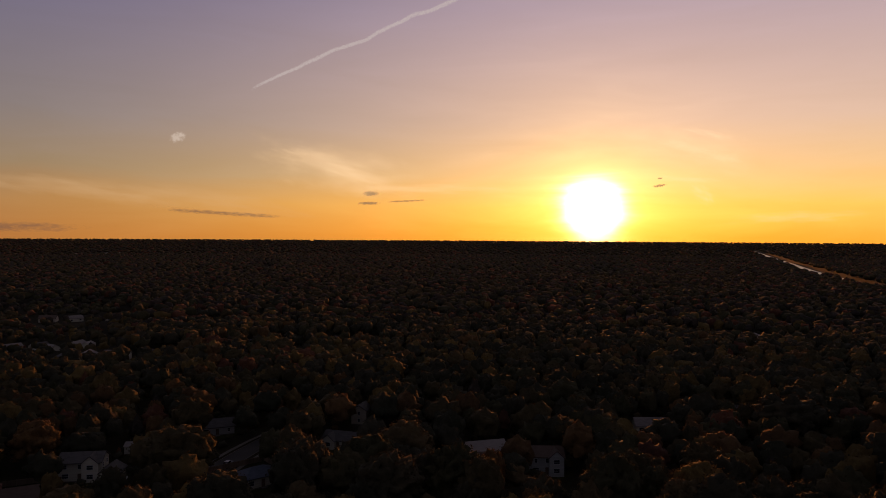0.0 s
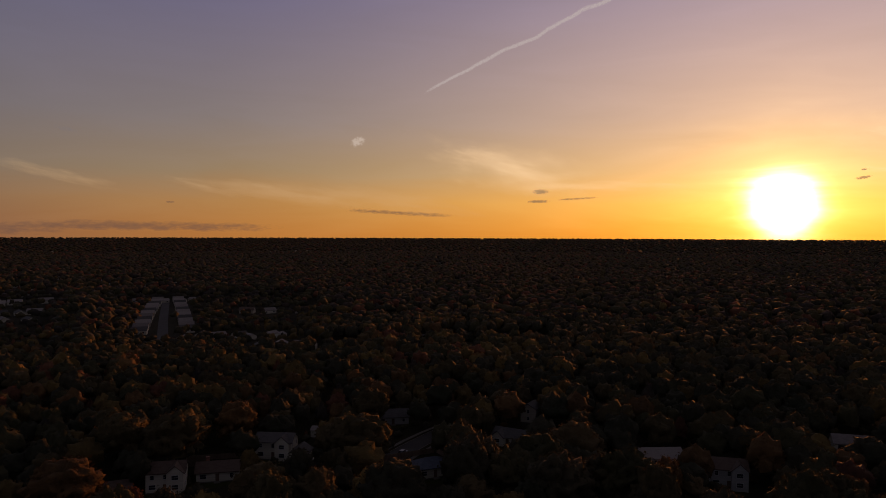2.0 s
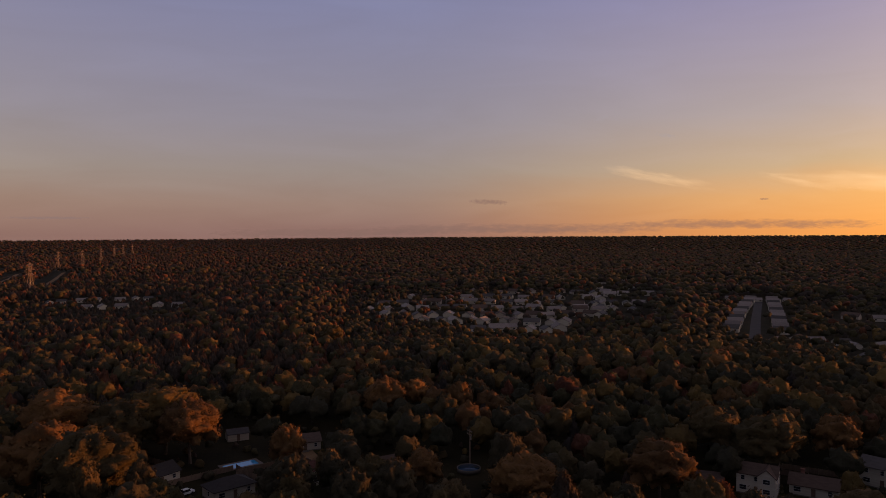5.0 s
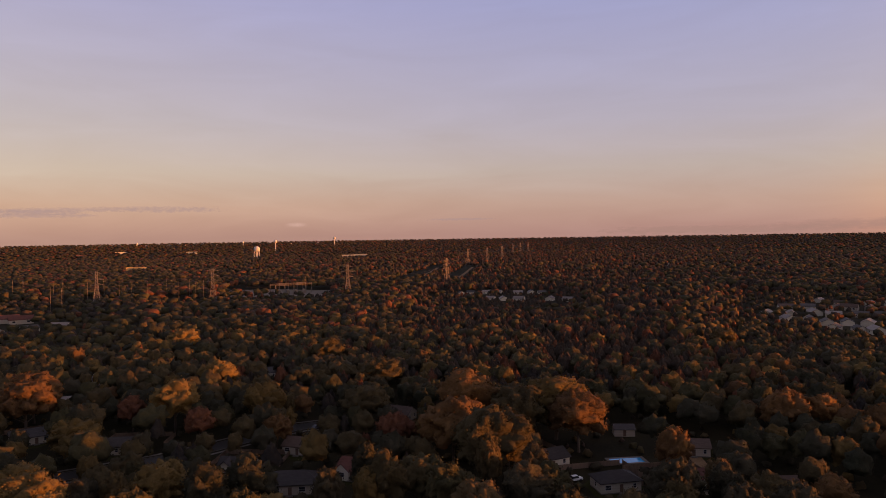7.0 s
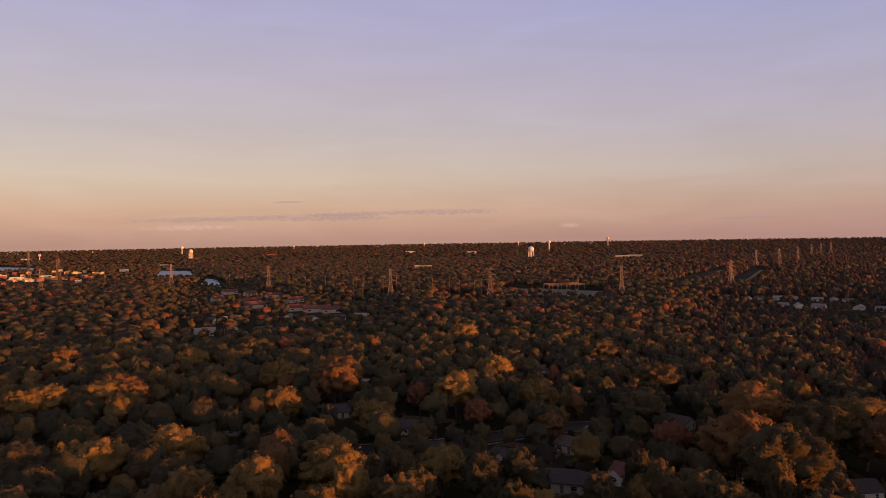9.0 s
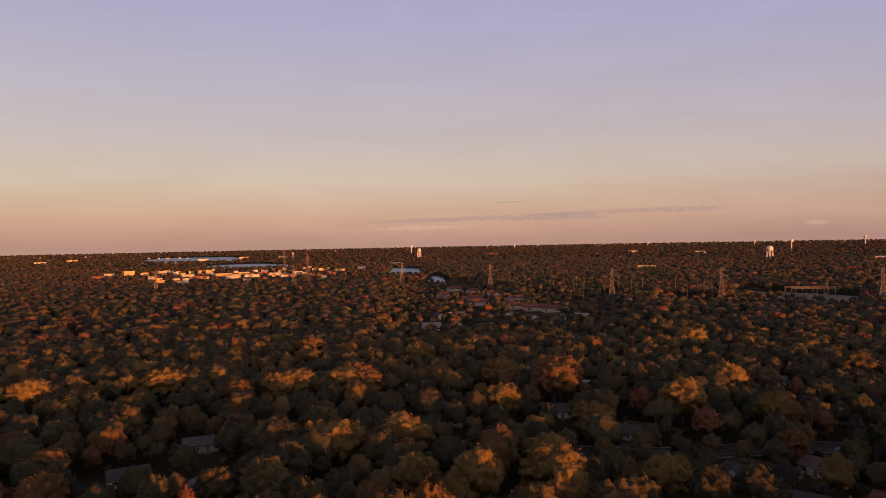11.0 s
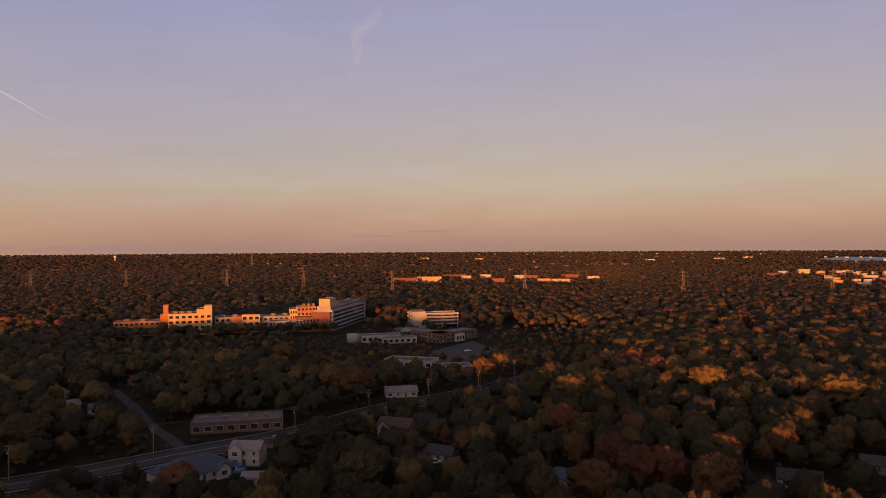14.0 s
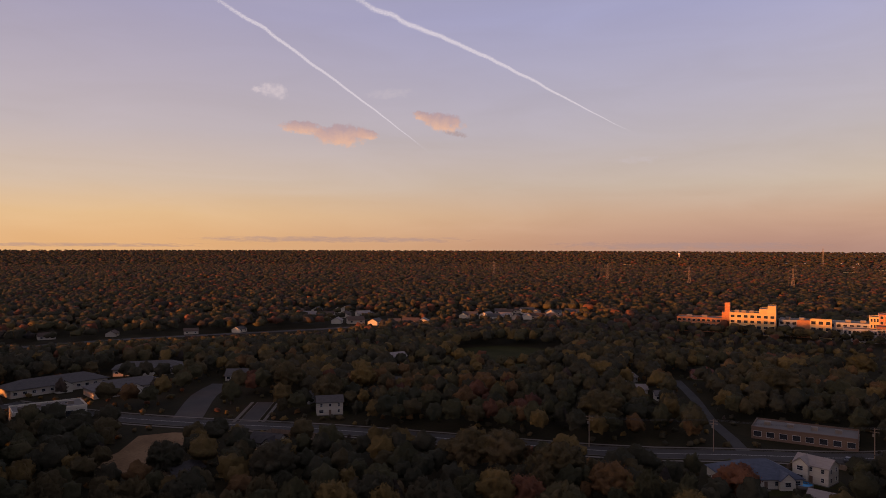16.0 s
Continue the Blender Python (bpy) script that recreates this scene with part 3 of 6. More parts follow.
# ---- poles, pylons and tanks ----
def pylon_model(h=38.0):
    o = new("transmission_tower")
    tagged(o, "tall galvanised steel lattice transmission tower with three pairs of crossarms", "pylon", "transmission towers")
    base, waist, zw, top = 4.2, 1.5, h * 0.52, 0.8

    def half(z):
        return base + (waist - base) * z / zw if z < zw else waist + (top - waist) * (z - zw) / (h - zw)

    for sx, sy in ((1, 1), (1, -1), (-1, 1), (-1, -1)):
        bm = bmesh.new()
        bar(bm, (sx * base, sy * base, 0), (sx * waist, sy * waist, zw), 0.24)
        bar(bm, (sx * waist, sy * waist, zw), (sx * top, sy * top, h), 0.20)
        part("leg", bm, STEEL, o)
    bm = bmesh.new()
    levels = [0, 0.13, 0.25, 0.36, 0.45, 0.52, 0.6, 0.68, 0.76, 0.84, 0.92, 1.0]
    for a, b in zip(levels[:-1], levels[1:]):
        za, zb = a * h, b * h
        ha, hb = half(za), half(zb)
        for s in (1, -1):
            bar(bm, (-ha, s * ha, za), (hb, s * hb, zb), 0.09, 3)
            bar(bm, (ha, s * ha, za), (-hb, s * hb, zb), 0.09, 3)
            bar(bm, (s * ha, -ha, za), (s * hb, hb, zb), 0.09, 3)
            bar(bm, (s * ha, ha, za), (s * hb, -hb, zb), 0.09, 3)
            bar(bm, (-hb, s * hb, zb), (hb, s * hb, zb), 0.09, 3)
    part("bracing", bm, STEEL, o)
    for k, (f, span) in enumerate(((0.62, 6.2), (0.77, 7.2), (0.92, 5.4))):
        z = f * h
        hw = half(z)
        for s in (1, -1):
            bm = bmesh.new()
            for e in (1, -1):
                bar(bm, (s * hw, e * hw, z), (s * span, 0, z + 0.25), 0.13, 3)
                bar(bm, (s * hw, e * hw, z + 1.9), (s * span, 0, z + 0.3), 0.10, 3)
            part("crossarm", bm, STEEL, o)
        for s in (1, -1):
            bm = bmesh.new()
            for j in range(5):
                bar(bm, (s * span, 0, z - 0.3 - j * 0.35), (s * span, 0, z - 0.5 - j * 0.35), 0.22, 6)
            bar(bm, (s * span, 0, z + 0.2), (s * span, 0, z - 2.2), 0.06, 4)
            part("insulator", bm, CABLE, o)
    return o


PYLON = pylon_model()
PYLONS = []


def pylon(x, y, turn):
    m = pose(x, y, height(x, y), 0, 0, turn)
    if not PYLONS:
        PYLON.matrix_basis = m
    else:
        copy_thing(PYLON, m)
    PYLONS.append((x, y, turn))
    CLEAR.append((x, y, 9))


def rope(a, b, sag, r, n=10):
    """A sagging round cable from a to b."""
    bm = bmesh.new()
    rings = []
    side = (b - a).cross(Vector((0, 0, 1))).normalized()
    for k in range(n + 1):
        t = k / n
        p = a.lerp(b, t)
        p.z -= 4 * sag * t * (1 - t)
        rings.append([bm.verts.new(p + side * r * math.cos(q) + Vector((0, 0, r * math.sin(q)))) for q in (0.5, 2.6, 4.7)])
    for u, v in zip(rings[:-1], rings[1:]):
        for i in range(3):
            j = (i + 1) % 3
            bm.faces.new((u[i], u[j], v[j], v[i]))
    bm.faces.new(rings[0])
    bm.faces.new(rings[-1])
    bmesh.ops.recalc_face_normals(bm, faces=bm.faces[:])
    return bm


def wires(a, b):
    """Six sagging conductors between two towers."""
    for side in (-1, 1):
        for f, span in ((0.62, 6.2), (0.77, 7.2), (0.92, 5.4)):
            ends = []
            for x, y, t in (a, b):
                c, s = math.cos(radians(t)), math.sin(radians(t))
                ends.append(Vector((x + c * span * side, y + s * span * side, height(x, y) + 38 * f - 2.2)))
            if (ends[0] - ends[1]).length > (ends[0] - Vector((b[0] - (ends[1].x - b[0]), b[1] - (ends[1].y - b[1]), ends[1].z))).length:
                ends[1] = Vector((2 * b[0] - ends[1].x, 2 * b[1] - ends[1].y, ends[1].z))
            bm = rope(ends[0], ends[1], 7.0, 0.045)
            me = bpy.data.meshes.new("power_line")
            bm.to_mesh(me)
            bm.free()
            me.materials.append(CABLE)
            tagged(new("power_line", me), "dark sagging conductor strung between steel towers", "power line", "power lines")


def pole_model(h, arms, name, label):
    o = new(name)
    tagged(o, label, "utility pole", name + "s")
    bm = bmesh.new()
    bar(bm, (0, 0, 0), (0, 0, h), 0.19, 8, 0.12)
    part("pole", bm, WOOD, o)
    for z in arms:
        part("crossarm", boxes((-1.3, -0.16, h - z - 0.07, 1.3, -0.04, h - z + 0.07)), WOOD, o)
        for x in (-1.15, -0.5, 0.5, 1.15):
            bm = bmesh.new()
            bar(bm, (x, -0.1, h - z + 0.07), (x, -0.1, h - z + 0.35), 0.07, 6)
            part("insulator", bm, PALE, o)
    bm = bmesh.new()
    bar(bm, (0.42, 0, h - 3.0), (0.42, 0, h - 2.0), 0.26, 10)
    part("transformer", bm, STEEL, o)
    return o


POLE = pole_model(11.0, (0.5, 1.5), "utility_pole", "weathered wooden utility pole with crossarms and a transformer")
TALL_POLE = pole_model(24.0, (0.6, 2.8), "tall_utility_pole", "tall bare wooden transmission pole standing among the trees")
COUNT = {"pole": 0, "tall": 0}


def pole(x, y, turn=0, tall=False):
    src, key = (TALL_POLE, "tall") if tall else (POLE, "pole")
    m = pose(x, y, height(x, y), 0, 0, turn)
    if COUNT[key] == 0:
        src.matrix_basis = m
    else:
        copy_thing(src, m)
    COUNT[key] += 1
    clear(x, y, 2.5 if not tall else 5, 16 if not tall else 30)


def pole_wires(a, b, h=10.5):
    for off in (-1.15, -0.5, 0.5, 1.15):
        d = Vector((b[0] - a[0], b[1] - a[1], 0)).normalized()
        n = Vector((-d.y, d.x, 0)) * off
        p0, p1 = Vector((*a, h + 0.35)) + n, Vector((*b, h + 0.35)) + n
        bm = rope(p0, p1, 0.7, 0.025)
        me = bpy.data.meshes.new("street_cable")
        bm.to_mesh(me)
        bm.free()
        me.materials.append(CABLE)
        tagged(new("street_cable", me), "thin dark overhead cable along the street", "cable", "street cables")


def lathe(profile, n=20):
    """A turned shape from (radius, height) pairs."""
    bm = bmesh.new()
    rings = []
    for r, z in profile:
        rings.append([bm.verts.new((r * math.cos(2 * math.pi * i / n), r * math.sin(2 * math.pi * i / n), z)) for i in range(n)])
    for a, b in zip(rings[:-1], rings[1:]):
        for i in range(n):
            j = (i + 1) % n
            bm.faces.new((a[i], a[j], b[j], b[i]))
    bm.faces.new(rings[0][::-1])
    bm.faces.new(rings[-1])
    for f in bm.faces:
        f.smooth = True
    return bm


def water_tower(x, y, h, r, single=False, label="white elevated water tower with a domed tank on legs"):
    o = thing("water_tower", x, y, 0, label, "water tower", "water towers")
    z0 = h - r * 1.5
    part("tank", lathe([(r * 0.25, z0 - r * 0.35), (r * 0.8, z0 - r * 0.15), (r, z0 + r * 0.2), (r, z0 + r * 0.8), (r * 0.8, z0 + r * 1.2), (r * 0.4, z0 + r * 1.42), (0.3, h)]), TANK, o)
    if single:
        bm = bmesh.new()
        bar(bm, (0, 0, 0), (0, 0, z0), r * 0.32, 14)
        part("pedestal", bm, TANK, o)
    else:
        for k in range(6):
            a = math.pi * k / 3
            bm = bmesh.new()
            bar(bm, (r * 1.05 * math.cos(a), r * 1.05 * math.sin(a), 0), (r * 0.85 * math.cos(a), r * 0.85 * math.sin(a), z0 + r * 0.2), r * 0.085, 8)
            part("leg", bm, TANK, o)
        bm = bmesh.new()
        bar(bm, (0, 0, 0), (0, 0, z0), r * 0.15, 10)
        part("riser", bm, TANK, o)
    CLEAR.append((x, y, 12))


def car(x, y, turn, paint, label):
    o = thing("car", x, y, turn, label, "car", "parked cars", z=0.06)
    bm = bmesh.new()
    lo = box(bm, -2.25, -0.88, 0.3, 2.25, 0.88, 0.92)
    bmesh.ops.bevel(bm, geom=bm.edges[:], offset=0.12, segments=2, affect="EDGES")
    part("body", bm, paint, o)
    bm = bmesh.new()
    hi = box(bm, -1.35, -0.78, 0.93, 1.05, 0.78, 1.5)
    for v in hi:
        if v.co.z > 1.3:
            v.co.x *= 0.72
            v.co.y *= 0.86
    cab = part("cabin", bm, GLASS, o, "dark glazed cabin")
    part("roof", boxes((-0.98, -0.66, 1.503, 0.76, 0.66, 1.55)), paint, cab)
    for sx in (-1.4, 1.4):
        for sy in (-0.8, 0.8):
            bm = bmesh.new()
            bar(bm, (sx, sy - 0.11, 0.33), (sx, sy + 0.11, 0.33), 0.33, 12)
            part("wheel", bm, RUBBER, o)
    clear(x, y, 4, 14)


def outline(x, y, turn, half_w, half_d):
    c, s = math.cos(radians(turn)), math.sin(radians(turn))
    return [(x + c * u - s * v, y + s * u + c * v) for u, v in ((-half_w, -half_d), (half_w, -half_d), (half_w, half_d), (-half_w, half_d))]


def fence_panel():
    bm = boxes((-1.2, -0.03, 0.08, 1.2, 0.03, 1.7))
    bmesh.ops.bevel(bm, geom=bm.edges[:], offset=0.012, affect="EDGES")
    me = bpy.data.meshes.new("panel")
    bm.to_mesh(me)
    bm.free()
    me.materials.append(FENCE)
    return me


PANEL = fence_panel()
POST = window_mesh("post", 0.1, 1.9, FENCE, 0.1)


def fence(x0, y0, x1, y1):
    """A board fence from one point to another, panel by panel between posts."""
    d = Vector((x1 - x0, y1 - y0, 0))
    n = max(1, int(d.length / 2.5))
    o = thing("fence", x0, y0, math.degrees(math.atan2(d.y, d.x)), "weathered upright-board garden fence between posts", "fence", "garden fences", z=0.0)
    for i in range(n):
        share("panel", PANEL, o, pose(1.25 + 2.5 * i, 0, 0))
        share("post", POST, o, pose(2.5 * i, 0.05, 0.95))
    share("post", POST, o, pose(2.5 * n, 0.05, 0.95))


def garden(x, y, turn, w=13.0, d=8.5):
    """Back-garden fences on three sides of a house."""
    c, s = math.cos(radians(turn)), math.sin(radians(turn))

    def q(u, v):
        return x + c * u - s * v, y + s * u + c * v

    a, b = w / 2 + 4, d / 2 + 13
    fence(*q(-a, d / 2), *q(-a, b))
    fence(*q(-a, b), *q(a, b))
    fence(*q(a, b), *q(a, d / 2))
    STRIPS.append((*q(-a, b), *q(a, b), 1.0))


# ---- trees ----
rng = np.random.default_rng(7)


def ico(level):
    """A round of triangles: 8 for level 0, then 20, 80, 320, 1280."""
    bm = bmesh.new()
    if level == 0:
        bmesh.ops.create_cone(bm, cap_ends=False, segments=4, radius1=1, radius2=0, depth=1, matrix=Matrix.Translation((0, 0, 0.5)))
        bmesh.ops.create_cone(bm, cap_ends=False, segments=4, radius1=1, radius2=0, depth=1, matrix=pose(0, 0, -0.5, 180))
        bmesh.ops.remove_doubles(bm, verts=bm.verts[:], dist=0.01)
    else:
        bmesh.ops.create_icosphere(bm, subdivisions=level, radius=1)
    bm.verts.index_update()
    v = np.array([x.co[:] for x in bm.verts])
    f = np.array([[y.index for y in x.verts] for x in bm.faces])
    bm.free()
    return v, f


ICO = {k: ico(k) for k in range(5)}


def leaf_mass(kind, level, seed):
    """The billowing leaf mass of one crown, for a tree 1 unit tall: points, triangles, normals."""
    g = np.random.default_rng(seed)
    v, f = ICO[level]
    n, w, shake = {0: (3, 1.0, 0.15), 1: (4, 0.9, 0.16), 2: (14, 0.46, 0.24), 3: (44, 0.30, 0.13), 4: (110, 0.21, 0.07)}[level]
    d = g.normal(size=(n, 3))
    d[:, 2] = np.abs(d[:, 2]) * np.where(g.random(n) < 0.72, 1, -0.6)
    d /= np.linalg.norm(d, axis=1)[:, None]
    ang = np.arccos(np.clip(v @ d.T, -1, 1))
    lump = np.sqrt(np.clip(1 - (ang / w) ** 2, 0, 1)) * g.uniform(0.45, 1.15, n)
    r = (0.72 + 0.38 * lump.max(1)) * g.uniform(1 - shake, 1 + shake, len(v))
    if kind == "pine":
        flank = 0.225 * (1.0 - 0.62 * np.clip(v[:, 2], -0.4, 1))
        p = np.stack([v[:, 0] * r * flank, v[:, 1] * r * flank, 0.60 + 0.40 * v[:, 2] * r], 1)
    elif kind == "tall":
        p = v * r[:, None] * (0.25, 0.25, 0.38) + (0, 0, 0.59)
    else:
        lean = g.normal(0, 0.04, 2)
        p = v * r[:, None] * (0.36, 0.36, 0.40) + (0, 0, 0.57)
        p[:, :2] += np.maximum(v[:, 2:], 0) * lean
    if level > 1:
        f = f[(v[f][:, :, 2] > (-0.42 if level > 2 else -0.25)).any(1)]
        used = np.unique(f)
        back = np.zeros(len(v), int)
        back[used] = np.arange(len(used))
        p, f = p[used], back[f]
    fn = np.cross(p[f[:, 1]] - p[f[:, 0]], p[f[:, 2]] - p[f[:, 0]])
    nn = np.zeros_like(p)
    for k in range(3):
        np.add.at(nn, f[:, k], fn)
    return p, f, nn / np.maximum(np.linalg.norm(nn, axis=1), 1e-9)[:, None], fn


def twig_places(p, f, fn, count, g, proud=0.03):
    """Places on the leaf mass for single sprays, and the way each faces."""
    area = np.linalg.norm(fn, axis=1)
    pick = g.choice(len(f), count, p=area / area.sum())
    u = g.dirichlet((1, 1, 1), count)
    C = (p[f[pick]] * u[:, :, None]).sum(1)
    N = fn[pick] / area[pick][:, None]
    return C + N * g.uniform(-0.2, 1.0, count)[:, None] * proud, N + g.normal(0, 0.45, (count, 3)), N


def sprays(C, D, size, g):
    """A bent leaf spray (two triangles) at every place."""
    n = len(C)
    D = D / np.linalg.norm(D, axis=1)[:, None]
    t = g.normal(size=(n, 3))
    t -= (t * D).sum(1)[:, None] * D
    t /= np.linalg.norm(t, axis=1)[:, None]
    b = np.cross(D, t)
    s = (size * g.uniform(0.5, 1.5, n))[:, None]
    bend = D * s * 0.35
    V = np.stack([C - t * s, C - b * s * 0.8 + bend * 0.5, C + t * s - bend, C + b * s * 0.8 + bend * 0.5], 1).reshape(-1, 3)
    q = np.arange(4 * n).reshape(n, 4)
    return V, np.concatenate([q[:, :3], q[:, [0, 2, 3]]])


def unit(a):
    return a / np.maximum(np.linalg.norm(a, axis=1), 1e-9)[:, None]


def trunk_mesh(kind, seed):
    g = random.Random(seed)
    bm = bmesh.new()
    top = 0.62 if kind == "broad" else 0.9
    bar(bm, (0, 0, 0), (0.01, 0.01, top * 0.55), 0.021, 7, 0.015)
    bar(bm, (0.01, 0.01, top * 0.55), (0.0, 0.0, top), 0.015, 6, 0.006)
    for i in range(7 if kind == "broad" else 6):
        a, z = g.uniform(0, 6.28), g.uniform(0.22, 0.5) if kind == "broad" else g.uniform(0.4, 0.85)
        l = g.uniform(0.16, 0.27) if kind == "broad" else 0.1
        bar(bm, (0.005, 0.005, z), (math.cos(a) * l, math.sin(a) * l, z + l * (0.85 if kind == "broad" else 0.3)), 0.009, 5, 0.003)
    me = bpy.data.meshes.new("trunk")
    bm.to_mesh(me)
    bm.free()
    me.materials.append(BARK)
    return me


TREE_MODELS = {}
NAMES = {"broad": "broadleaf_tree", "tall": "tall_broadleaf_tree", "pine": "pine_tree"}
TONE = {"green": "green", "dark": "dark green", "olive": "olive-green", "gold": "golden yellow", "orange": "orange", "rust": "rust-red", "pine": "brownish green"}


def tree_model(kind, tone, variant):
    key = (kind, tone, variant)
    if key not in TREE_MODELS:
        seed = 100 + variant * 17 + {"broad": 0, "tall": 5, "pine": 9}[kind]
        p, f, nn, fn = leaf_mass(kind, 4, seed)
        g = np.random.default_rng(seed)
        C, D, N = twig_places(p, f, fn, 1150, g, 0.06)
        V, F = sprays(C, D, np.full(len(C), 0.0145), g)
        lean = np.repeat(unit(N * 0.6 + unit(D)), 4, 0)
        TREE_MODELS[key] = (mesh_of("crown", np.concatenate([V, p]), np.concatenate([F, f + len(V)]), [LEAF[tone]], None, np.ones(len(F) + len(f), bool), np.concatenate([lean, nn])),
                            TRUNKS.setdefault((kind, variant), trunk_mesh(kind, seed)))
    return TREE_MODELS[key]


TRUNKS = {}
TREES_AT = []


def tree(x, y, h, kind="broad", tone="green", wide=1.0, variant=None, turn=None):
    v = int(rng.integers(0, 4)) if variant is None else variant
    crown, trunk = tree_model(kind, tone, v)
    e = new(NAMES[kind])
    e.matrix_basis = Matrix.LocRotScale((x, y, height(x, y)), Euler((0, 0, rng.uniform(0, 6.28))), (h * wide, h * wide, h))
    what = {"broad": "spreading broadleaf tree", "tall": "tall slender broadleaf tree", "pine": "narrow open-crowned pine tree"}[kind]
    tagged(e, f"{what} with {TONE[tone]} autumn foliage standing among houses", "tree", NAMES[kind] + "s")
    share("trunk", trunk, e)
    share("crown", crown, e)
    TREES_AT.append((x, y, h * wide * 0.3))
    return e


def free_of(P, margin=0.0, discs=None):
    """Which of the places keep clear of houses, roads and open ground."""
    ok = np.ones(len(P), bool)
    for x, y, r in (CLEAR if discs is None else discs):
        ok &= (P[:, 0] - x) ** 2 + (P[:, 1] - y) ** 2 > (r + margin) ** 2
    for x0, y0, x1, y1, w in STRIPS:
        d = np.array([x1 - x0, y1 - y0])
        t = np.clip(((P - (x0, y0)) @ d) / max(d @ d, 1e-6), 0, 1)
        q = P - (np.array([x0, y0]) + t[:, None] * d)
        ok &= (q ** 2).sum(1) > (w + margin) ** 2
    for poly in POLYS:
        inside = np.zeros(len(P), bool)
        n = len(poly)
        for i in range(n):
            (xa, ya), (xb, yb) = poly[i], poly[(i + 1) % n]
            if ya == yb:
                continue
            hit = ((ya > P[:, 1]) != (yb > P[:, 1])) & (P[:, 0] < (xb - xa) * (P[:, 1] - ya) / (yb - ya) + xa)
            inside ^= hit
        ok &= ~inside
    return ok


def scatter(r0, r1, spacing, g):
    """Places on a shaken grid between two distances from the middle."""
    k = np.arange(-r1, r1 + spacing, spacing)
    X, Y = np.meshgrid(k, k)
    P = np.stack([X.ravel(), Y.ravel()], 1) + g.uniform(-0.48, 0.48, (X.size, 2)) * spacing
    r = np.hypot(P[:, 0], P[:, 1])
    return P[(r >= r0) & (r < r1)]


def bearing(P):
    """Degrees to the left of the y axis, 0 to 360."""
    return np.degrees(np.arctan2(-P[:, 0], P[:, 1])) % 360


def pine_share(P):
    """How much of the wood is pine: the barrens to one side, few in the streets."""
    b, r = bearing(P), np.hypot(P[:, 0], P[:, 1])
    s = np.exp(-((b - 82) / 26.0) ** 2) * np.clip((r - 200) / 150, 0, 1)
    return np.clip(0.04 + 0.85 * s, 0, 0.9)


def tones(P, g):
    """A leaf colour for every tree, in drifts."""
    n = len(P)
    drift = np.array([noise.noise((x * 0.012, y * 0.012, 3.3)) for x, y in P])
    b, r = bearing(P), np.hypot(P[:, 0], P[:, 1])
    shy = 0.14 * np.clip((r - 450) / 300, 0, 1)     # greener there
    u = g.random(n) * (1 - 0.3 * shy) + drift * 0.35 - shy
    calm = np.clip((r - 450) / 400, 0, 1) * 0.55        # far off the tones run together
    u = 0.5 + (u - 0.5) * (1 - calm)
    t = np.full(n, 0)
    t[u < 0.36] = 1
    t[(u >= 0.56)] = 2
    t[(u >= 0.80)] = 3
    t[(u >= 0.94)] = 4
    t[(u >= 1.06)] = 5
    brown = (r > 520) & (g.random(n) < 0.28)      # haze and warm low light put into the far leaf colours as brown
    t[brown] = np.where(g.random(brown.sum()) < 0.7, 6, 5)
    p = g.random(n) < pine_share(P)
    t[p] = np.where(g.random(p.sum()) < 0.8, 6, 5)
    return t, p


# bearings from and to, distances from and to, share of the usual height: plantings kept low before the big buildings and terraces
LOW_GROWTH = [(171, 210, 430, 620, 0.6), (168, 196, 360, 640, 0.6), (114, 136, 430, 900, 0.72), (78, 94, 560, 840, 0.62), (98, 113, 690, 860, 0.6), (126, 135, 850, 1300, 0.5), (41, 70, 390, 880, 0.6),
              (23, 41, 390, 820, 0.64), (130, 160, 1300, 2300, 0.7), (166, 188, 1150, 1900, 0.7), (215, 229, 330, 420, 0.6), (212, 237, 560, 760, 0.74), (231, 258, 480, 610, 0.6)]


def growth(P):
    """Taller old trees towards the sunset side, lower ones beyond the main road and before the big buildings."""
    b, r = bearing(P), np.hypot(P[:, 0], P[:, 1])
    low = np.exp(-((b - 224) / 36.0) ** 4) * np.clip((900 - r) / 300, 0, 1)
    tall = np.exp(-((((b + 180) % 360) - 180 + 5) / 40.0) ** 4) * np.clip((400 - r) / 150, 0, 1)
    k = 1 - 0.10 * low + 0.10 * tall
    for b0, b1, r0, r1, f in LOW_GROWTH:
        inside = np.clip((b - b0) / 3, 0, 1) * np.clip((b1 - b) / 3, 0, 1) * np.clip((r - r0) / 50, 0, 1) * np.clip((r1 - r) / 50, 0, 1)
        k = k * (1 - (1 - f) * inside)
    return k


def uneven(P):
    """How much the heights differ: a ragged canopy over the streets, an even one in the closed woods."""
    b, r = bearing(P), np.hypot(P[:, 0], P[:, 1])
    ragged = np.exp(-((b - 140) / 44.0) ** 4)
    closed = 1 - 0.6 * pine_share(P)
    return np.where(r < 430, np.maximum(ragged, 0.6) * closed, 0.16 + 0.7 * ragged * closed)


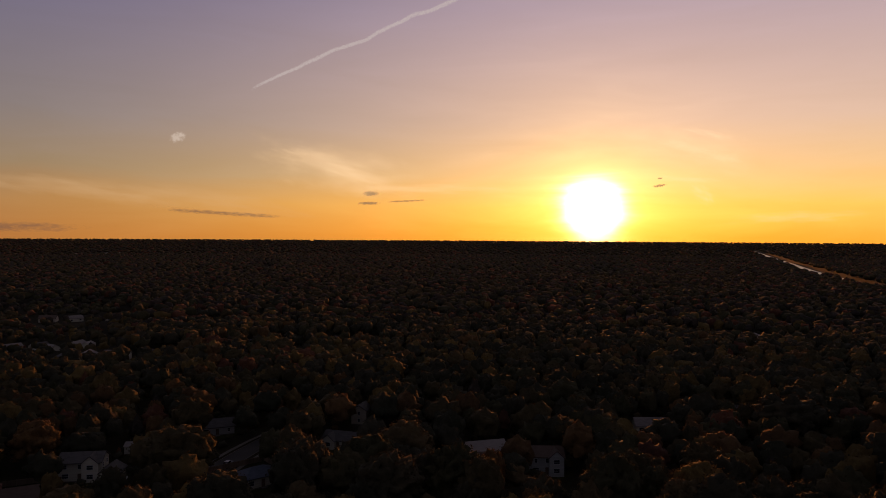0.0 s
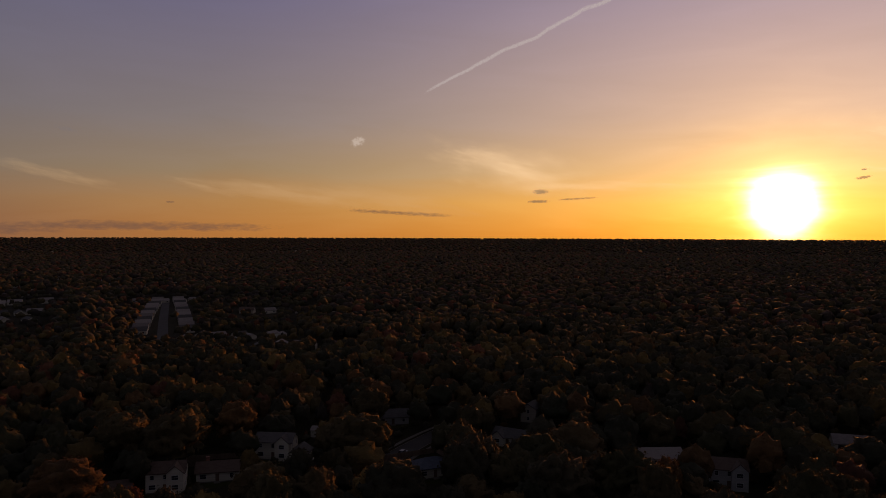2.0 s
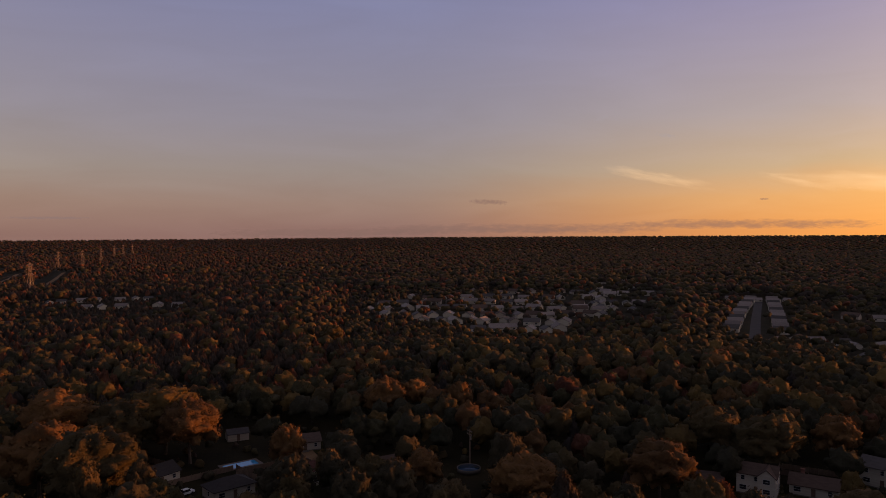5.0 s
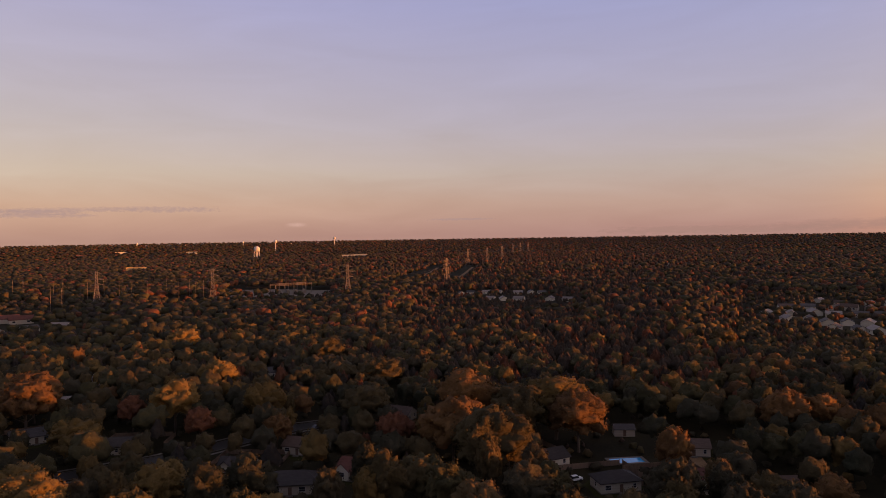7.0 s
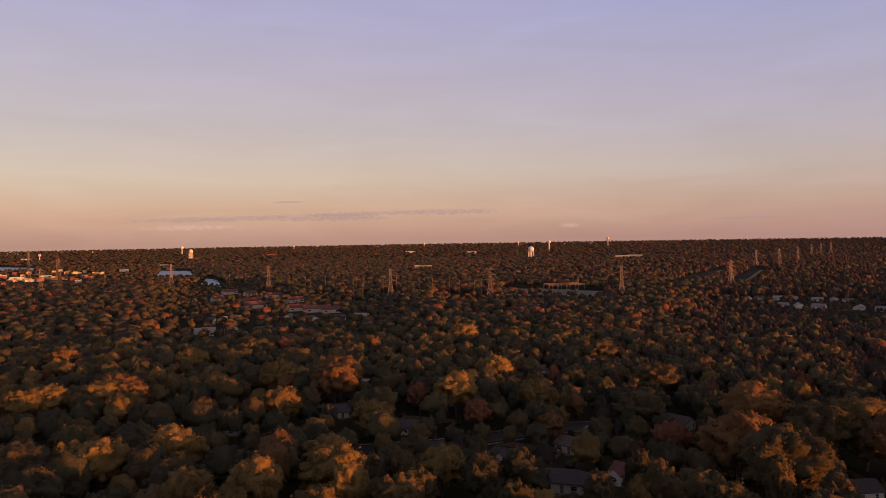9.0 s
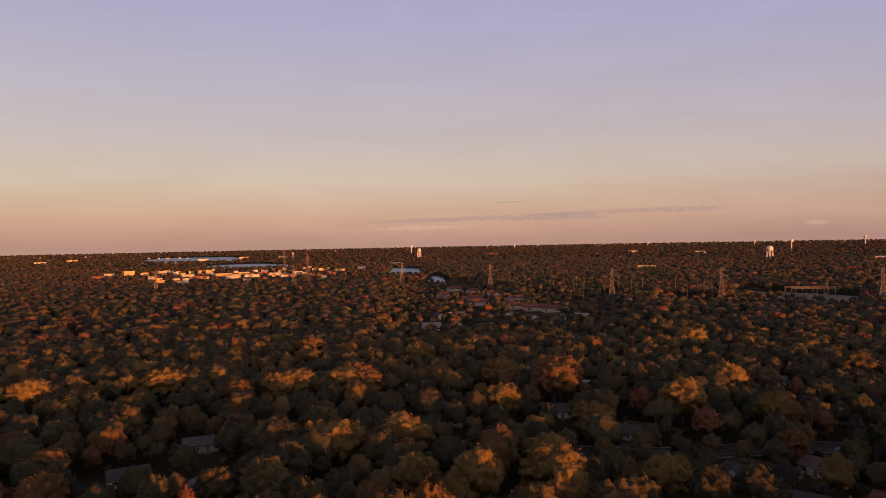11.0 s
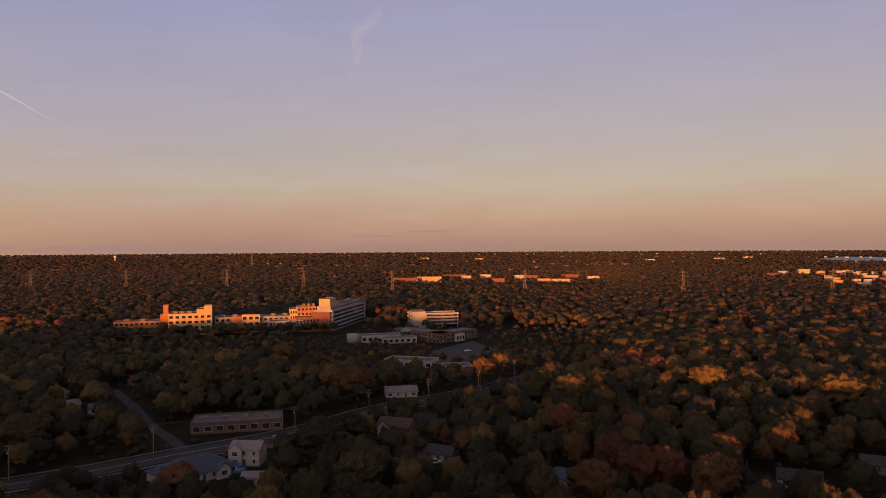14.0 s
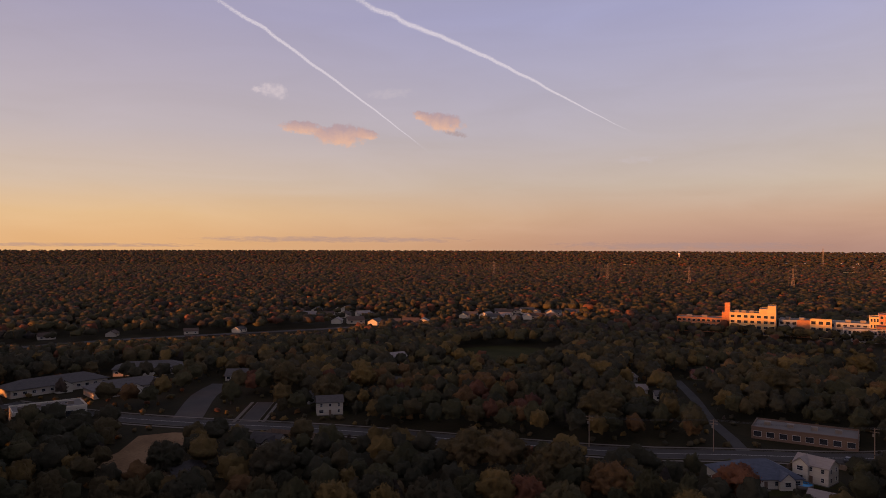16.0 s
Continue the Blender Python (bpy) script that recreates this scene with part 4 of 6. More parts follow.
def wood(name, P, level, twigs, size, h0, h1, g, label, spread=1.0, sink=0.0):
    """Many trees of one stretch of wood as one mesh: a leaf mass each, fringed with sprays."""
    t, pine = tones(P, g)
    big = 0.5 + 0.5 * np.array([noise.noise((x * 0.02, y * 0.02, 9.1)) for x, y in P])
    V, F, M, NN, base = [], [], [], [], 0
    variant = g.integers(0, 6, len(P))
    for v in range(6):
        for is_pine in (False, True):
            sel = np.where((variant == v) & (pine == is_pine))[0]
            if not len(sel):
                continue
            kind = "pine" if is_pine else ("tall" if v == 5 else "broad")
            p, f, nn, fn = leaf_mass(kind, level, 300 + v)
            h = (h0 + (h1 - h0) * (0.37 + (0.62 * g.random(len(sel)) ** 2.4 + 0.38 * big[sel] - 0.37) * uneven(P[sel]))) * (0.85 if is_pine else 1.0) * growth(P[sel])
            wide = g.uniform(0.95, 1.35, len(sel)) * spread
            a = g.uniform(0, 6.28, len(sel))
            c, s = np.cos(a)[:, None], np.sin(a)[:, None]
            gz = heights(np.hypot(P[sel, 0], P[sel, 1])) - sink * h

            def stand(q):
                """The points of the model at every tree."""
                w = (h * wide)[:, None]
                return np.stack([(q[:, 0] * c - q[:, 1] * s) * w + P[sel, 0][:, None], (q[:, 0] * s + q[:, 1] * c) * w + P[sel, 1][:, None], q[:, 2] * h[:, None] + gz[:, None]], 2).reshape(-1, 3)

            def face(q):
                """The model's directions, turned with every tree."""
                return np.stack([q[:, 0] * c - q[:, 1] * s, q[:, 0] * s + q[:, 1] * c, np.broadcast_to(q[:, 2] * 1.25, (len(sel), len(q)))], 2).reshape(-1, 3)

            V.append(stand(p))
            NN.append(unit(face(nn)))
            F.append((f[None] + (np.arange(len(sel)) * len(p))[:, None, None]).reshape(-1, 3) + base)
            M.append(np.repeat(t[sel], len(f)))
            base += len(V[-1])
            if twigs:
                C, D, N = twig_places(p, f, fn, twigs, np.random.default_rng(40 + v), 0.07)
                DD = face(D)
                vv, ff = sprays(stand(C), DD, np.repeat(h, twigs) * size * (0.8 if is_pine else 1), g)
                V.append(vv)
                F.append(ff + base)
                one = np.repeat(t[sel], twigs)
                M.append(np.concatenate([one, one]))
                NN.append(np.repeat(unit(face(N) * 0.6 + unit(DD)), 4, 0))
                base += len(vv)
    F = np.concatenate(F)
    me = mesh_of(name, np.concatenate(V), F, [LEAF[k] for k in LEAF_KEYS], np.concatenate(M), np.ones(len(F), bool), np.concatenate(NN))
    tagged(new(name, me), label, "woodland", kind="stuff")


def plant():
    g = np.random.default_rng(11)
    # single trees nearest the camera's view
    P = scatter(126, 190, 12.0, g)
    b = bearing(P)
    P = P[(b < 262) | (b > 325)]
    P = P[free_of(P, 3.0)]
    if TREES_AT:
        T = np.array(TREES_AT)
        near = ((P[:, None, :] - T[None, :, :2]) ** 2).sum(2) < (T[None, :, 2] + 4.0) ** 2
        P = P[~near.any(1)]
    t, pine = tones(P, g)
    for (x, y), k, is_p in zip(P, t, pine):
        kind = "pine" if is_p else ("tall" if g.random() < 0.22 else "broad")
        tree(float(x), float(y), float(g.uniform(11, 18) * growth(np.array([[x, y]]))[0]), kind, LEAF_KEYS[k], float(g.uniform(0.75, 1.1)))
    T = np.array(TREES_AT)
    P = scatter(126, 192, 8.6, g)
    P = P[free_of(P, 2.5)]
    near = ((P[:, None, :] - T[None, :, :2]) ** 2).sum(2) < (T[None, :, 2] + 2.0) ** 2
    P = P[~near.any(1)]
    bb = bearing(P)
    P = P[(bb < 262) | (bb > 325)]
    wood("garden_trees", P, 3, 150, 0.024, 7.0, 13.0, g, "smaller green and russet trees filling the gardens", 0.85)
    # the rest as woods
    P = scatter(40, 470, 13.5, g)
    bb = bearing(P)
    rr = np.hypot(P[:, 0], P[:, 1])
    # trees added out of view to shade the suburb, tallest in a sun-aligned band
    grove = ((bb > 263) & (bb < 318) & ((rr < 300) | (bb < 292))) | ((bb > 158) & (bb < 340) & (rr < 92))
    lane = P[:, 0] - 0.214 * P[:, 1]
    tall_screen = grove & (lane > 92) & (lane < 440)
    wood("old_grove", P[grove & ~tall_screen], 2, 8, 0.07, 23, 27, g, "unseen tall trees added to shade the near suburb from the low sun")
    wood("tallest_grove", P[tall_screen], 2, 8, 0.07, 33, 37, g, "unseen taller trees added to shade the offices and woods beyond")
    P = P[~grove & (rr < 126)]
    P = P[free_of(P, 2.0)]
    wood("near_woods", P, 3, 40, 0.04, 9, 15, g, "mixed green and autumn-coloured suburban trees close together")
    P = scatter(190, 560, 8.6, g)
    extra = scatter(215, 560, 9.0, g)
    P = np.concatenate([P, extra[pine_share(extra) > 0.45]])        # the barrens stand close
    bb = bearing(P)
    P = P[(bb < 262) | (bb > 320) | ((np.hypot(P[:, 0], P[:, 1]) > 305) & (bb > 293)) | (np.hypot(P[:, 0], P[:, 1]) > 475)]
    P = P[free_of(P, 2.5)]
    T = np.array(TREES_AT)
    far_t = T[np.hypot(T[:, 0], T[:, 1]) > 195]
    if len(far_t):
        near = ((P[:, None, :] - far_t[None, :, :2]) ** 2).sum(2) < (far_t[None, :, 2] + 3.0) ** 2
        P = P[~near.any(1)]
    rr = np.hypot(P[:, 0], P[:, 1])
    wood("suburban_woods", P[rr < 330], 3, 170, 0.022, 8.0, 17.5, g, "dense mixed suburban trees, green, gold and rust, in evening light", 0.88)
    wood("outer_suburban_woods", P[(rr >= 330) & (rr < 430)], 3, 40, 0.032, 8.5, 17.5, g, "mixed trees of the outer suburb, green, gold and rust", 0.92)
    wood("woods_past_the_suburb", P[rr >= 430], 2, 24, 0.042, 9, 17.5, g, "mixed trees past the outer suburb, green, gold and rust", 0.98)
    P = scatter(560, 1250, 13.2, g)
    extra = scatter(560, 1000, 13.0, g)
    P = np.concatenate([P, extra[pine_share(extra) > 0.35]])
    P = P[free_of(P, 1.0)]
    wood("middle_woods", P, 2, 4, 0.075, 10.5, 16.0, g, "dense woods of mixed autumn trees around scattered roofs", 1.2)
    P = scatter(1250, 2400, 18.0, g)
    P = P[free_of(P, 0.0)]
    wood("far_woods", P, 1, 0, 0.1, 11, 13.5, g, "continuous far woodland canopy", 1.65)
    P = scatter(2400, 4950, 34.0, g)
    P = P[free_of(P, 0.0)]
    wood("horizon_woods", P, 0, 0, 0.1, 11, 12.5, g, "hazy wooded plain at the horizon", 2.9)
    # shrubs and young trees in the yards and along the streets
    P = scatter(120, 430, 7.0, g)
    P = P[free_of(P, 0.3, HARD)]
    P = P[g.random(len(P)) < 0.55]
    wood("shrubs", P, 2, 2, 0.09, 2.2, 5.0, g, "dark shrubs and young trees in yards and along streets", 1.1, 0.3)


# ---- roads, lots and open ground ----
road([(355, -81), (310, -100), (269, -124), (219, -159), (132, -209), (98, -237), (63, -267), (34, -307), (-16, -353), (-55, -404)],
     11.0, "two-lane asphalt main road with worn lines and pale concrete pavements", clear_extra=1.5, verge=18)
road([(94, -238), (107, -256), (125, -278), (148, -312), (175, -348)], 4.6, "narrow asphalt side street with pale kerbs", walks=False, centre=False, clear_extra=1.0, verge=14)
road([(-69, 196), (-66, 214), (-60, 237), (-51, 260)], 7.0, "quiet residential asphalt street", centre=False, clear_extra=0.5)
road([(-264, -36), (-257, -56), (-240, -73), (-221, -92), (-202, -122)], 8.0, "residential asphalt street curving between houses", centre=False, clear_extra=0.5)
road([(-242, 71), (-228, 77), (-208, 75), (-197, 85), (-187, 98)], 4.0, "pale sandy track along the edge of the woods", mat=SAND, walks=False, centre=False, clear_extra=4)
road([(274, -127), (312, -153), (331, -173)], 12.0, "asphalt car park lane beside low offices", mat=LOT, walks=False, centre=False)
road([(252, -142), (279, -166)], 7.0, "short asphalt drive with a pale kerb", mat=LOT, centre=False)
flat_patch("parking_lot", [(24, -436), (-3, -416), (-23, -488), (-8, -531), (19, -481)], LOT, "worn asphalt car park in front of the hospital offices", "car park")
flat_patch("parking_lot", [(-6, -300), (-31, -289), (-24, -309), (-8, -315)], LOT, "empty asphalt car park among trees", "car park")
flat_patch("sand_lot", [(239, -78), (246, -90), (262, -103), (258, -114), (248, -123), (236, -116), (240, -106), (223, -92), (221, -83), (228, -80)], SAND, "cleared building lot of bare reddish sand", "bare ground")
clear(240, -98, 9, 27)
clear(258, -114, 8, 20)
flat_patch("field", [(299, -308), (257, -309), (255, -353), (280, -396), (326, -379), (334, -347)], GRASS, "mown dark green playing field enclosed by trees", "field")
flat_patch("substation_yard", [(-846, -279), (-798, -131), (-916, -148), (-954, -240), (-946, -300)], GRAVEL, "pale gravel yard of an electrical substation", "yard")
flat_patch("lake", [(-1213, -1988), (-1252, -1857), (-1396, -1827), (-1561, -2028), (-1583, -2260), (-1430, -2289), (-1282, -2169)], WATER, "calm blue-grey inlet of the distant bay", "water")
flat_patch("lake", [(-1439, -2801), (-1576, -2622), (-1735, -2592), (-1957, -2901), (-2124, -3270), (-1854, -3487), (-1556, -3134)], WATER, "open blue-grey water of the distant bay", "water")
flat_patch("lake", [(-1142, -1130), (-1156, -1038), (-1429, -1294), (-1440, -1404)], WATER, "narrow blue-grey pond among woods", "water")
flat_patch("lake", [(-972, -858), (-910, -761), (-1082, -914), (-1135, -988)], WATER, "narrow blue-grey creek among woods", "water")

# ---- houses by the first street ----
house(-103, 201, 9, 14, 8.5, 2, "white", "grey", wing=1, gable=1)
house(-52, 197, 40, 13, 9, 1, "white", "blue", hip=True, wing=1)
house(-33, 233, -17, 14, 9, 1, "white", "grey", gable=-1)
house(-30, 263, 77, 9, 7, 2, "beige", "grey")
house(13, 223, 17, 17, 9, 1, "beige", "pale")
house(31, 209, 0, 12, 9, 2, "grey", "brown", gable=1)
house(77, 253, -2, 18, 9, 1, "white", "pale")
house(99, 270, -10, 16, 9, 1, "grey", "pale")
house(114, 273, -28, 13, 9, 1, "white", "grey")
shed(-99, 225, 4, 5, 4, 2.4, "white", "pale", "small white garden shed with a pale roof")
house(-119, 168, 27, 12, 8.5, 2, "white", "brown", gable=1)
house(-110, 179, 27, 14, 8.5, 1, "white", "brown", chimney=-1)
house(-128, 157, 39, 12, 8.5, 1, "beige", "brown")
house(-80, 248, 23, 14, 9, 1, "grey", "grey")

# ---- houses by the curving street ----
house(-230, -107, 93, 16, 9, 1, "white", "dark", wing=-1)
house(-340, -172, 127, 12, 8.5, 1, "beige", "pale")
house(-292, -160, 109, 12, 8.5, 1, "grey", "pale")
house(-208, -63, 87, 13, 8.5, 1, "white", "dark", gable=-1)
house(-193, -44, 95, 20, 11, 1, "beige", "dark", hip=True)
house(-227, -48, 72, 13, 9, 1, "beige", "brown")
house(-204, -27, 70, 12, 10, 1, "white", "red", gable=-1)
house(-267, -19, 64, 13, 9, 1, "beige", "brown")
house(-211, 29, 117, 14, 9, 1, "white", "dark")
house(-191, 45, 102, 14, 9, 1, "white", "dark", hip=True)
house(-190, 64, 101, 12, 10, 1, "white", "red", gable=1)
house(-184, 85, 90, 15, 10, 1, "brown", "brown")
shed(-242, 60, 86, 7, 5, 2.4, "beige", "grey", "low pale outbuilding beside the woods")
house(-220, 76, 81, 12, 8, 1, "beige", "brown")
house(-351, -92, 105, 13, 9, 1, "white", "grey")
house(-223, -215, 144, 15, 9, 1, "white", "grey")
house(-210, -173, 100, 15, 10, 2, "grey", "dark", gable=1)
house(-178, -148, 120, 14, 8, 1, "beige", "brown")
house(-242, -146, 127, 15, 9, 1, "white", "grey")
house(-263, -249, 113, 12, 8, 1, "grey", "grey")
house(-292, -121, 122, 13, 9, 1, "grey", "grey")
house(-153, -207, 144, 14, 9, 1, "white", "grey")
house(-98, -207, 160, 14, 9, 1, "white", "dark")
house(-109, -182, 174, 15, 9, 1, "grey", "grey", hip=True)
house(-68, -191, 131, 13, 9, 1, "white", "grey")
house(-30, -208, 142, 13, 9, 1, "grey", "blue", hip=True)
house(-138, -302, 170, 12, 8, 1, "grey", "grey")
house(-130, -220, 154, 15, 9, 1, "grey", "grey")

# ---- houses and offices by the main road ----
house(83, -214, -131, 27, 17, 1, "white", "blue", hip=True, gable=1, label="large house with a hipped blue-grey roof and white front gable")
house(70, -228, 175, 12, 8.5, 2, "white", "pale", gable=-1)
shed(62, -208, -178, 7, 5, 2.6, "white", "pale", "white outbuilding with a pale roof beside a garden pool")
house(24, -258, 163, 15, 10, 2, "brick", "brown", gable=-1)
house(14, -276, 163, 11, 9, 1, "brick", "dark", gable=1)
house(8, -233, 157, 15, 8.5, 1, "white", "grey")
house(29, -332, -167, 18, 9, 1, "white", "pale")
house(190, -324, -90, 12, 8, 1, "beige", "pale")
house(172, -302, -140, 11, 8, 1, "beige", "pale")
house(156, -298, -142, 10, 7, 1, "white", "grey")
house(168, -363, -135, 13, 9, 1, "brick", "red", chimney=1)
house(189, -407, -150, 16, 9, 1, "grey", "pale")
house(336, -185, -129, 17, 12, 1, "white", "grey", gable=1)
house(215, -129, -156, 14, 10, 1, "white", "dark", gable=1)
house(242, -174, -121, 13, 9, 2, "white", "grey")
house(266, -180, -64, 12, 8, 1, "grey", "grey")
house(314, -274, -101, 12, 9, 2, "grey", "pale")
house(265, -233, -131, 12, 8, 1, "white", "grey")
house(204, -93, -74, 13, 9, 1, "white", "grey")


def office(x, y, turn, w, d, h, wall, label, hip=False, roof="flat", storeys=1, forward=30, bays=None):
    o = thing("office_building", x, y, turn, label, "office", "low offices")
    if hip:
        part("wall", boxes((-w / 2, -d / 2, 0, w / 2, d / 2, h)), SIDING[wall], o)
        part("roof", hip_roof(w, d, h, d * 0.2, 0.8), ROOF[roof], o)
        n = int(w / 4)
        for s in (-1, 1):
            for i in range(n):
                window(o, -w / 2 + (i + 0.5) * w / n, s * d / 2, h * 0.55, 0 if s == -1 else 180, big=True)
        b = gable_body(5, 7, h, 2.0)
        bmesh.ops.transform(b, matrix=pose(0, -d / 2 - 1.6, 0, 0, 0, 90), verts=b.verts[:])
        part("porch", b, SIDING["white"], o)
        b = gable_roof(5, 7, h, 2.0)
        bmesh.ops.transform(b, matrix=pose(0, -d / 2 - 1.6, 0.02, 0, 0, 90), verts=b.verts[:])
        part("porch_roof", b, ROOF[roof], o)
    else:
        block(o, "wing", -w / 2, -d / 2, w / 2, d / 2, 0, h, wall, storeys, bays or int(w / 4), int(d / 5), parapet=0.7)
        for k in range(4):
            u = -w / 2 + (k + 0.6) * w / 4.4
            part("roof_unit", boxes((u - 1.1, -0.9, h + 0.13, u + 1.1, 0.9, h + 1.4)), STEEL, o, "metal rooftop air unit")
    clear(x, y, d * 0.6 + 1, forward * 0.5)
    c, s = math.cos(radians(turn)), math.sin(radians(turn))
    for k in (-0.4, -0.2, 0.2, 0.4):
        clear(x + c * w * k, y + s * w * k, d * 0.55 + 1, forward * 0.5)
    return o


office(88, -274, -166, 34, 15, 3.8, "brown", "long low brown office with a flat grey roof and rooftop units", forward=34)
office(313, -87, -98, 26, 15, 5.0, "white", "white stuccoed flat-roofed office with stepped parapets")
office(375, -107, -84, 44, 16, 3.6, "beige", "long low office with a broad hipped grey roof", True, "grey")
office(388, -159, -118, 36, 15, 3.6, "beige", "low office with a hipped grey roof and a white gabled porch", True, "grey")
office(345, -130, -91, 34, 15, 3.6, "beige", "low office with a hipped grey roof beside the car park", True, "grey")
office(30, -418, 164, 30, 14, 4.0, "beige", "low flat-roofed clinic beside the hospital car park")
office(6, -396, -171, 22, 12, 4.0, "concrete", "small flat-roofed pale office near the main road")


# ---- pools and cars ----
def pool(x, y, turn, w, d, label, round_=False):
    o = thing("swimming_pool", x, y, turn, label, "pool", z=0.05)
    if round_:
        part("wall", lathe([(w / 2, 0), (w / 2, 1.2), (w / 2 - 0.15, 1.2), (w / 2 - 0.15, 1.02)], 24), PALE, o)
        part("water", lathe([(w / 2 - 0.18, 0.2), (w / 2 - 0.18, 1.05)], 24), POOL if w < 6.5 else DULL_WATER, o)
    else:
        part("deck", boxes((-w / 2 - 1, -d / 2 - 1, 0, w / 2 + 1, -d / 2, 0.1), (-w / 2 - 1, d / 2, 0, w / 2 + 1, d / 2 + 1, 0.1),
                           (-w / 2 - 1, -d / 2, 0, -w / 2, d / 2, 0.1), (w / 2, -d / 2, 0, w / 2 + 1, d / 2, 0.1)), PALE, o, "pale concrete pool deck")
        part("water", boxes((-w / 2, -d / 2, 0.0, w / 2, d / 2, 0.04)), POOL, o, "clear blue water")
    clear(x, y, w * 0.6 + 2, 24)


pool(-214, 54, 96, 10, 4.5, "rectangular blue garden swimming pool with a pale deck")
pool(71, -219, -162, 6, 6, "round blue above-ground garden pool", True)
pool(-173, 110, 58, 7, 7, "round above-ground garden pool with a white rim", True)
car(-92, 199, 10, CAR_WHITE, "white car parked on a driveway")
car(-216, -147, 56, CAR_WHITE, "white car parked on the street")
car(9, -228, -173, CAR_WHITE, "white car parked beside a house")
car(-197, 35, 110, CAR_WHITE, "white car parked beside a house")
car(-170, -167, 94, CAR_WHITE, "white car parked on the street")
car(6, 195, 8, CAR_DARK, "dark car parked on the verge")
car(-233, -52, 53, CAR_DARK, "dark car parked on the street")

# ---- garden fences ----
garden(-230, -107, 93)
garden(-208, -63, 87)
garden(-204, -27, 70)
garden(-211, 29, 117)
garden(-191, 45, 102)
garden(-190, 64, 101)
garden(-210, -173, 100)
garden(-242, -146, 127)
garden(-52, 197, 40)
garden(-119, 168, 27)
garden(-110, 179, 27)
garden(70, -228, 175)
garden(8, -233, 157)
garden(215, -129, -156)
car(-4, -476, -160, CAR_WHITE, "white car standing on asphalt")
car(-0, -440, -160, CAR_DARK, "dark car standing on asphalt")
car(69, -256, -85, CAR_DARK, "dark car standing on asphalt")
car(-65, 212, 77, CAR_DARK, "dark car standing on asphalt")
car(-254, -49, 161, CAR_DARK, "dark car standing on asphalt")

# ---- power lines ----
for x, y, turn in ((-799, -588, 106), (-890, -846, 144), (-722, -931, 142),
                   (-514, -985, 152), (-302, -964, 163), (-91, -1010, 175),
                   (98, -995, -174), (247, -1093, -167), (386, -1146, -161),
                   (543, -1124, -154), (711, -1141, -148), (1012, -1166, -139)):
    pylon(x, y, turn)
for x, y, turn in ((-727, -365, 107), (-763, -256, 109), (-808, -115, 108), (-969, -1, 130),
                   (-1602, 47, 138), (-1690, 96, 147), (-1921, 150, 146), (-2275, 213, 145),
                   (-2387, 249, 144), (-2506, 289, 143)):
    pylon(x, y, turn)
PLACES = list(PYLONS)
for i in list(range(0, 11)) + [12, 13, 14, 15, 16, 17]:
    wires(PLACES[i], PLACES[i + 1])
for x, y in ((-816, -496), (-808, -456), (-790, -435), (-784, -404), (-777, -365), (-787, -338), (-765, -294), (-761, -274), (-791, -276),
             (-869, -711), (-887, -695), (-848, -588), (-824, -537), (-823, -499), (-809, -929), (-822, -916),
             (-254, -1433), (-282, -1407), (-244, -1473),
             (-835, -579), (-807, -534), (-832, -518), (-698, -397), (-686, -379), (-826, -406), (-811, -367), (-817, -328), (-821, -303)):
    pole(x, y, 20, tall=True)
STREET = [(138, -210), (105, -236), (63, -263), (39, -294), (15, -317), (-8, -341), (-28, -373)]
for x, y in STREET:
    pole(x, y, 10)
for a, b in zip(STREET[:-1], STREET[1:]):
    pole_wires(a, b)
pole(-9, -348, 30)
pole(-177, 113, 0)

# ---- water towers ----
water_tower(-2217, -602, 42, 9.5)
water_tower(-3212, -786, 50, 8, True, "white single-pedestal water tower on the skyline")
water_tower(-2138, -1932, 44, 8.0, False, "pale cylindrical water tank standing above the woods")
water_tower(-2735, -2527, 46, 8, True, "white single-pedestal water tower on the skyline")
water_tower(-4043, -649, 50, 8, True, "white single-pedestal water tower on the skyline")


def radio_mast(x, y, h, half, label):
    """A slender square lattice mast with a whip on top."""
    o = thing("radio_mast", x, y, 20, label, "mast", "radio masts")
    for sx, sy in ((1, 1), (1, -1), (-1, 1), (-1, -1)):
        bm = bmesh.new()
        bar(bm, (sx * half, sy * half, 0), (sx * half * 0.45, sy * half * 0.45, h * 0.9), 0.3)
        part("leg", bm, STEEL, o)
    bm = bmesh.new()
    n = 14
    for k in range(n):
        za, zb = h * 0.9 * k / n, h * 0.9 * (k + 1) / n
        ha, hb = half * (1 - 0.55 * k / n), half * (1 - 0.55 * (k + 1) / n)
        for q in (1, -1):
            bar(bm, (-q * ha, q * ha, za), (q * hb, q * hb, zb), 0.16, 3)
            bar(bm, (q * ha, -q * ha, za), (q * hb, q * hb, zb), 0.16, 3)
    part("bracing", bm, STEEL, o)
    bm = bmesh.new()
    bar(bm, (0, 0, h * 0.86), (0, 0, h), 0.3, 6, 0.12)
    part("aerial", bm, STEEL, o)
    CLEAR.append((x, y, 9))


